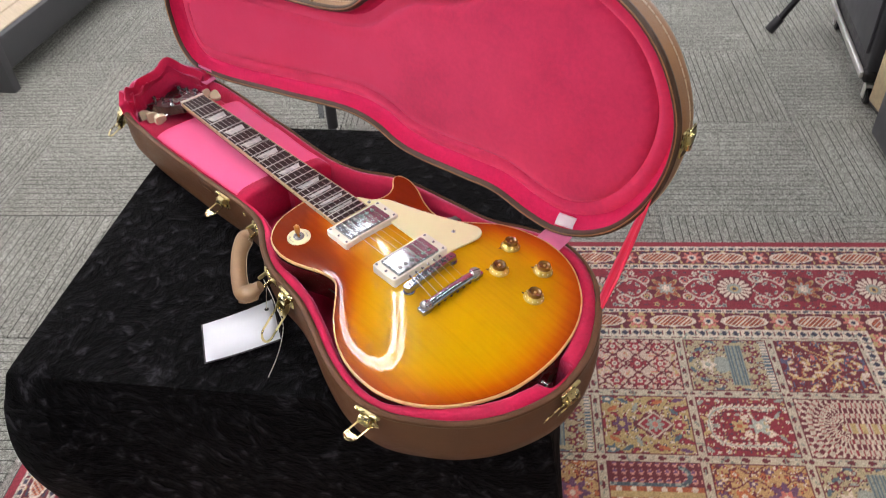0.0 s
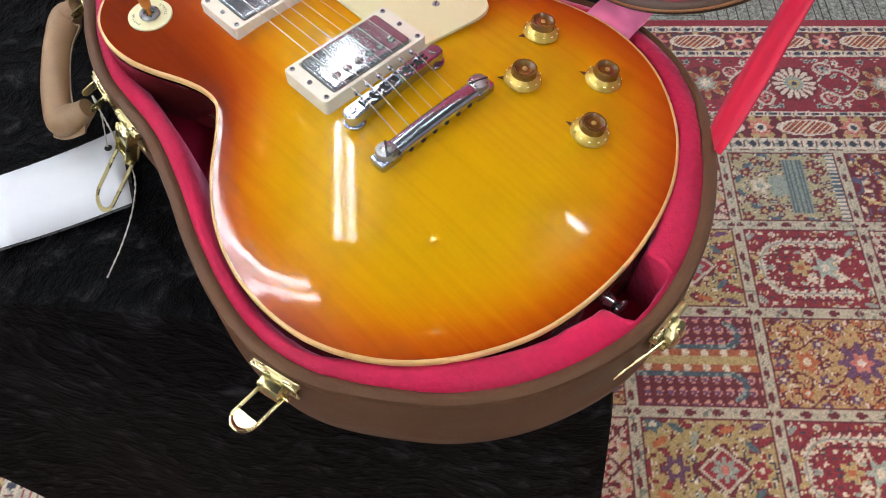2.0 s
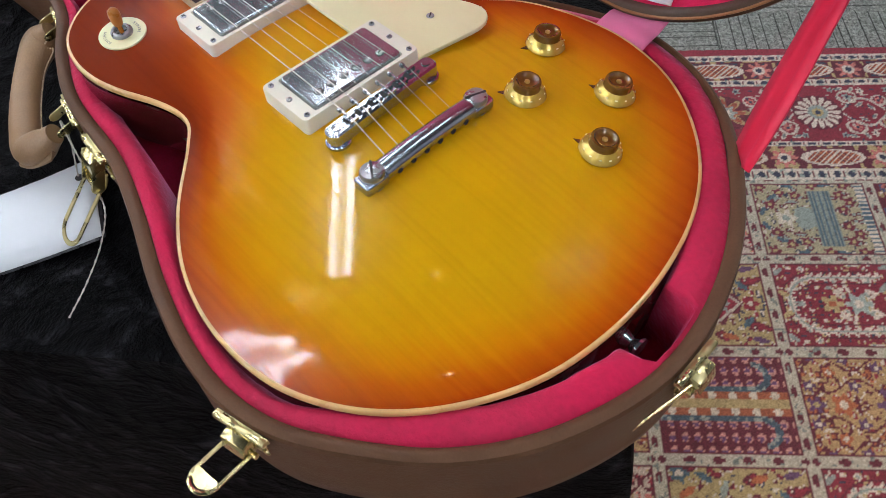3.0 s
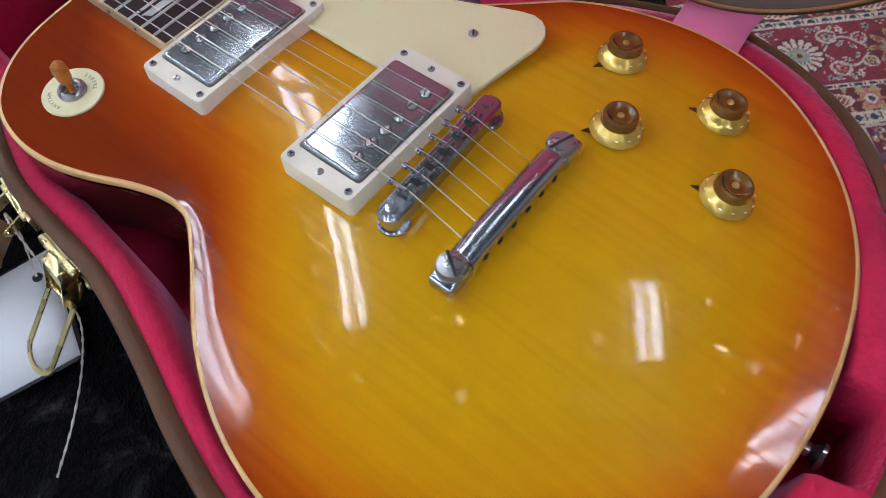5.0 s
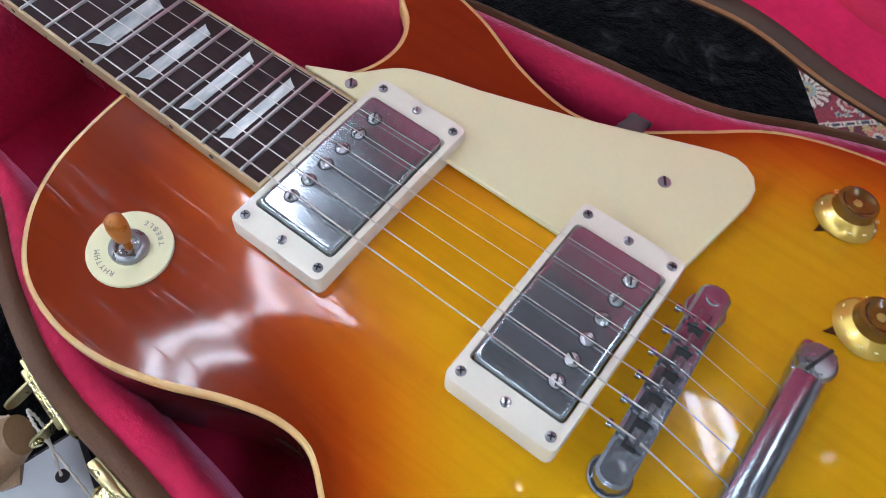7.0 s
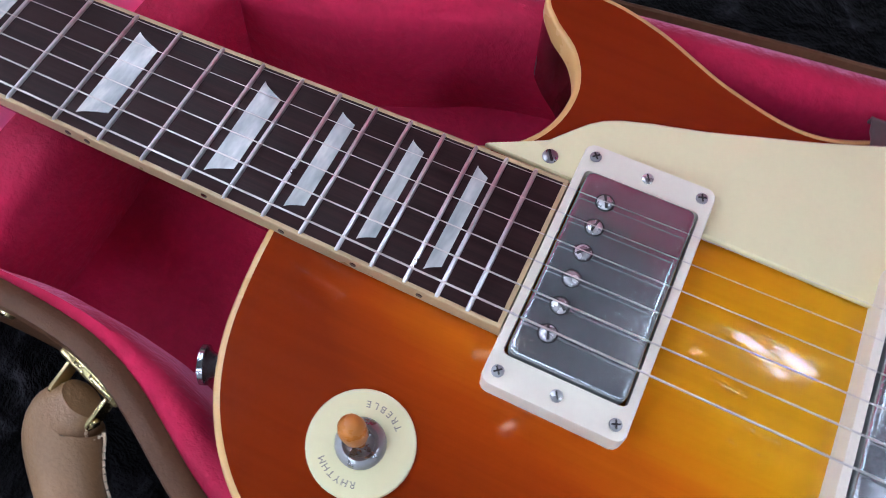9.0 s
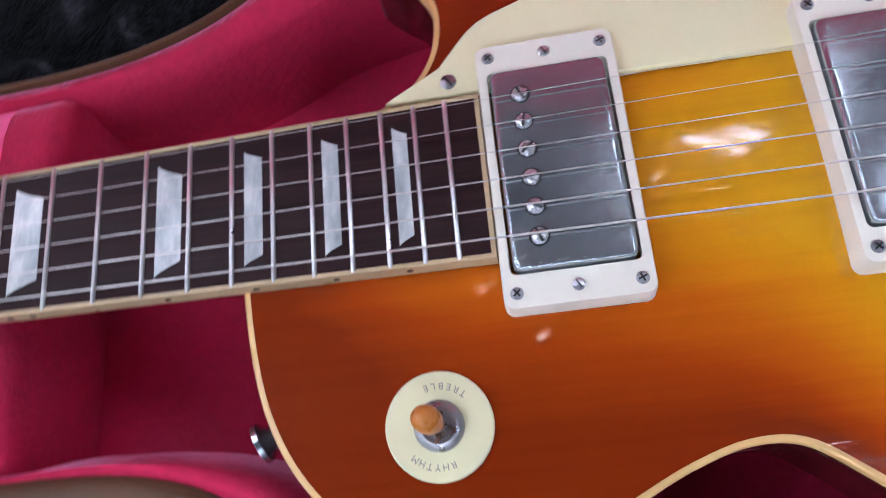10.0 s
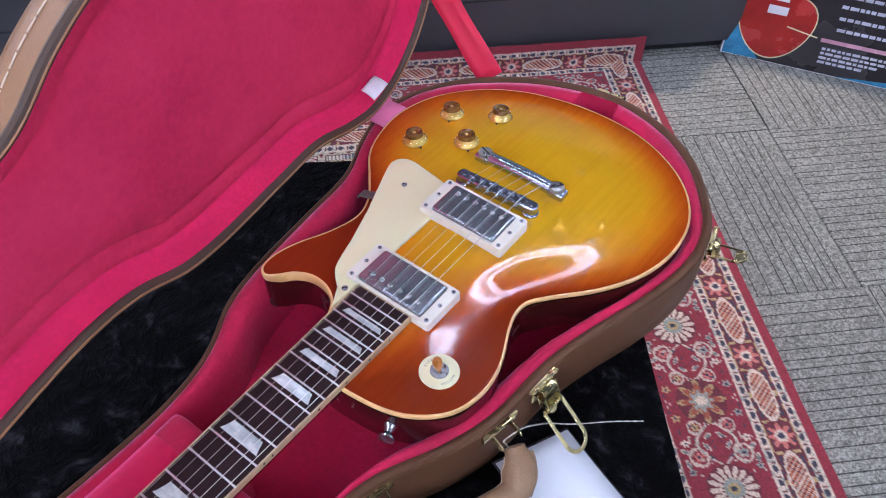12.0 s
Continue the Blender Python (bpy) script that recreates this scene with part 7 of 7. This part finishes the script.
def bench():
    """A long low display bench: charcoal sides and end, pale wood on top, set back on a dark base."""
    a = Vector((2.60, -0.06, 0))
    way = (Vector((3.20, -0.72, 0)) - Vector((2.72, -0.12, 0))).normalized()
    out = Vector((way.y, -way.x, 0))
    F = basis(a, way, -out, (0, 0, 1))
    b = thing("display_bench", F, "low charcoal display bench with a pale wooden top", "bench")
    s = BENCH_SIDE
    bm = bmesh.new()
    box(bm, (2.4, 0.03, 0.125), F @ pose(1.2, 0.0, 0.132), 0.003)
    part("side_panel", bm, M_PLINTH, b)
    bm = bmesh.new()
    box(bm, (0.04, 0.62, 0.205), F @ pose(-0.021, s * 0.28, 0.092), 0.003)
    part("end_panel", bm, M_PLINTH, b)
    bm = bmesh.new()
    box(bm, (2.2, 0.50, 0.10), F @ pose(1.25, s * 0.36, 0.04), 0.003)
    part("base", bm, M_BLACK, b)
    for k in range(6):
        bm = bmesh.new()
        box(bm, (2.38, 0.094, 0.02), F @ pose(1.2, s * (0.064 + 0.097 * k), 0.186 + 0.002 * (k % 2)), 0.002)
        part("board", bm, M_WOOD, b)


BENCH_SIDE = 1


def amplifier():
    """A black speaker cabinet on castors, its side edged with aluminium."""
    P = Vector((0.262, -2.030, 0))
    way = (Vector((0.72, -2.62, 0)) - Vector((0.30, -2.05, 0))).normalized()
    out = Vector((-way.y, way.x, 0))
    F = basis(P, way, out, (0, 0, 1))
    a = thing("amplifier", F, "black vinyl amplifier cabinet on castors with silver trim", "amplifier")
    bm = bmesh.new()
    box(bm, (0.60, 0.52, 0.72), F @ pose(0.32, -AMP_SIDE * 0.28, 0.44), 0.02, 3)
    part("cabinet", bm, M_BLACK, a)
    bm = bmesh.new()
    box(bm, (0.52, 0.012, 0.60), F @ pose(0.32, -AMP_SIDE * 0.016, 0.46), 0.004)
    part("front_cloth", bm, M_DARK, a, "dark grey grille cloth")
    bm = bmesh.new()
    box(bm, (0.58, 0.016, 0.022), F @ pose(0.32, -AMP_SIDE * 0.010, 0.100), 0.004)
    part("trim", bm, M_SILVER, a, "bright aluminium trim strip")
    for x in (0.04, 0.60):
        for y in (0.05, 0.48):
            bm = bmesh.new()
            lathe(bm, [(0, -0.011), (0.024, -0.011), (0.028, -0.007), (0.028, 0.007), (0.024, 0.011), (0, 0.011)], F @ pose(x, -AMP_SIDE * y, 0.022, 90), 24)
            wheel = part("castor", bm, M_BLACK_METAL, a)
            bm = bmesh.new()
            box(bm, (0.034, 0.038, 0.012), F @ pose(x, -AMP_SIDE * y, 0.062), 0.003)
            box(bm, (0.030, 0.004, 0.045), F @ pose(x, -AMP_SIDE * y + 0.016, 0.04), 0.001)
            box(bm, (0.030, 0.004, 0.045), F @ pose(x, -AMP_SIDE * y - 0.016, 0.04), 0.001)
            part("bracket", bm, M_SILVER, wheel)
    bm = bmesh.new()
    box(bm, (0.045, 0.045, 0.045), F @ pose(0.036, -AMP_SIDE * 0.036, 0.098), 0.014, 4)
    part("corner_guard", bm, M_BLACK_METAL, a)


AMP_SIDE = 1


def combo_amp():
    P = Vector((0.175, -1.965, 0))
    F = Matrix.Translation(P) @ Matrix.Rotation(radians(-44), 4, "Z")
    a = thing("combo_amplifier", F, "black combo amplifier with a tan woven grille", "amplifier")
    bm = bmesh.new()
    box(bm, (0.28, 0.52, 0.46), F @ pose(-0.02, -0.30, 0.232), 0.012, 3)
    part("cabinet", bm, M_BLACK, a)
    bm = bmesh.new()
    box(bm, (0.012, 0.47, 0.41), F @ pose(-0.163, -0.30, 0.233), 0.004)
    part("grille", bm, M_GRILLE, a, "tan woven grille cloth")
    bm = bmesh.new()
    box(bm, (0.245, 0.012, 0.41), F @ pose(-0.02, -0.037, 0.233), 0.004)
    part("side_grille", bm, M_GRILLE, a, "tan woven cloth")


def stand_leg():
    """One splayed tubular leg of a stand, with its rubber foot."""
    top, foot = Vector((0.50, -2.62, 0.60)), Vector((0.752, -2.345, 0.0))
    s = thing("keyboard_stand", foot, "black tubular stand with splayed legs and rubber feet", "stand")
    bm = bmesh.new()
    tube(bm, [foot + (top - foot) * 0.04, top], 0.013, 12)
    part("leg", bm, M_BLACK_METAL, s)
    bm = bmesh.new()
    tube(bm, [foot + Vector((0, 0, 0.004)), foot + (top - foot) * 0.09], 0.019, 12)
    part("rubber_foot", bm, M_BLACK, s)


def stool():
    """A low stool beyond the table: one black sleeve and chrome leg show under the lid."""
    s = thing("stool", (1.30, -0.66, 0), "black stool with chrome legs beyond the table", "stool")
    bm = bmesh.new()
    lathe(bm, [(0, 0.41), (0.13, 0.41), (0.15, 0.425), (0.15, 0.455), (0.13, 0.475), (0, 0.48)], pose(1.38, -0.78, 0), 32)
    part("seat", bm, M_BLACK, s)
    for k in range(3):
        a = radians(126 + 120 * k)
        x, y = 1.38 + 0.12 * math.cos(a), -0.78 + 0.12 * math.sin(a)
        x1, y1 = 1.38 + 0.15 * math.cos(a), -0.78 + 0.15 * math.sin(a)
        bm = bmesh.new()
        tube(bm, [(x1, y1, -0.011), (x, y, 0.42)], 0.010, 10)
        leg = part("leg", bm, M_CHROME, s)
        bm = bmesh.new()
        tube(bm, [(x1 + (x - x1) * 0.25, y1 + (y - y1) * 0.25, 0.10), (x, y, 0.415)], 0.017, 12)
        part("sleeve", bm, M_BLACK, leg)


dark_cabinet()
poster()
bench()
amplifier()
combo_amp()
stand_leg()
stool()


# ---- carpet tiles, laid quarter-turned ----
def carpet_tiles():
    h = 0.2494
    bm = bmesh.new()
    box(bm, (2 * h, 2 * h, 0.007), pose(0, 0, 0), 0.0015, 1)
    me = bpy.data.meshes.new("carpet_tile")
    bm.to_mesh(me)
    bm.free()
    me.materials.append(M_CARPET)
    for i in range(-6, 9):
        for j in range(-7, 7):
            shift = 0.14 if j >= 3 else 0.0
            u, n = -1.02 + 0.25 + 0.5 * i + shift, -1.56 + 0.25 + 0.5 * (j + 1) - (0.08 if j >= 3 else 0)
            o = new("carpet_tile", me)
            o.matrix_world = grid_place(u, n, -0.0095 if j < 3 else -0.0065, 0 if (i + j) % 2 else 90)
            o.parent = FLOOR


carpet_tiles()
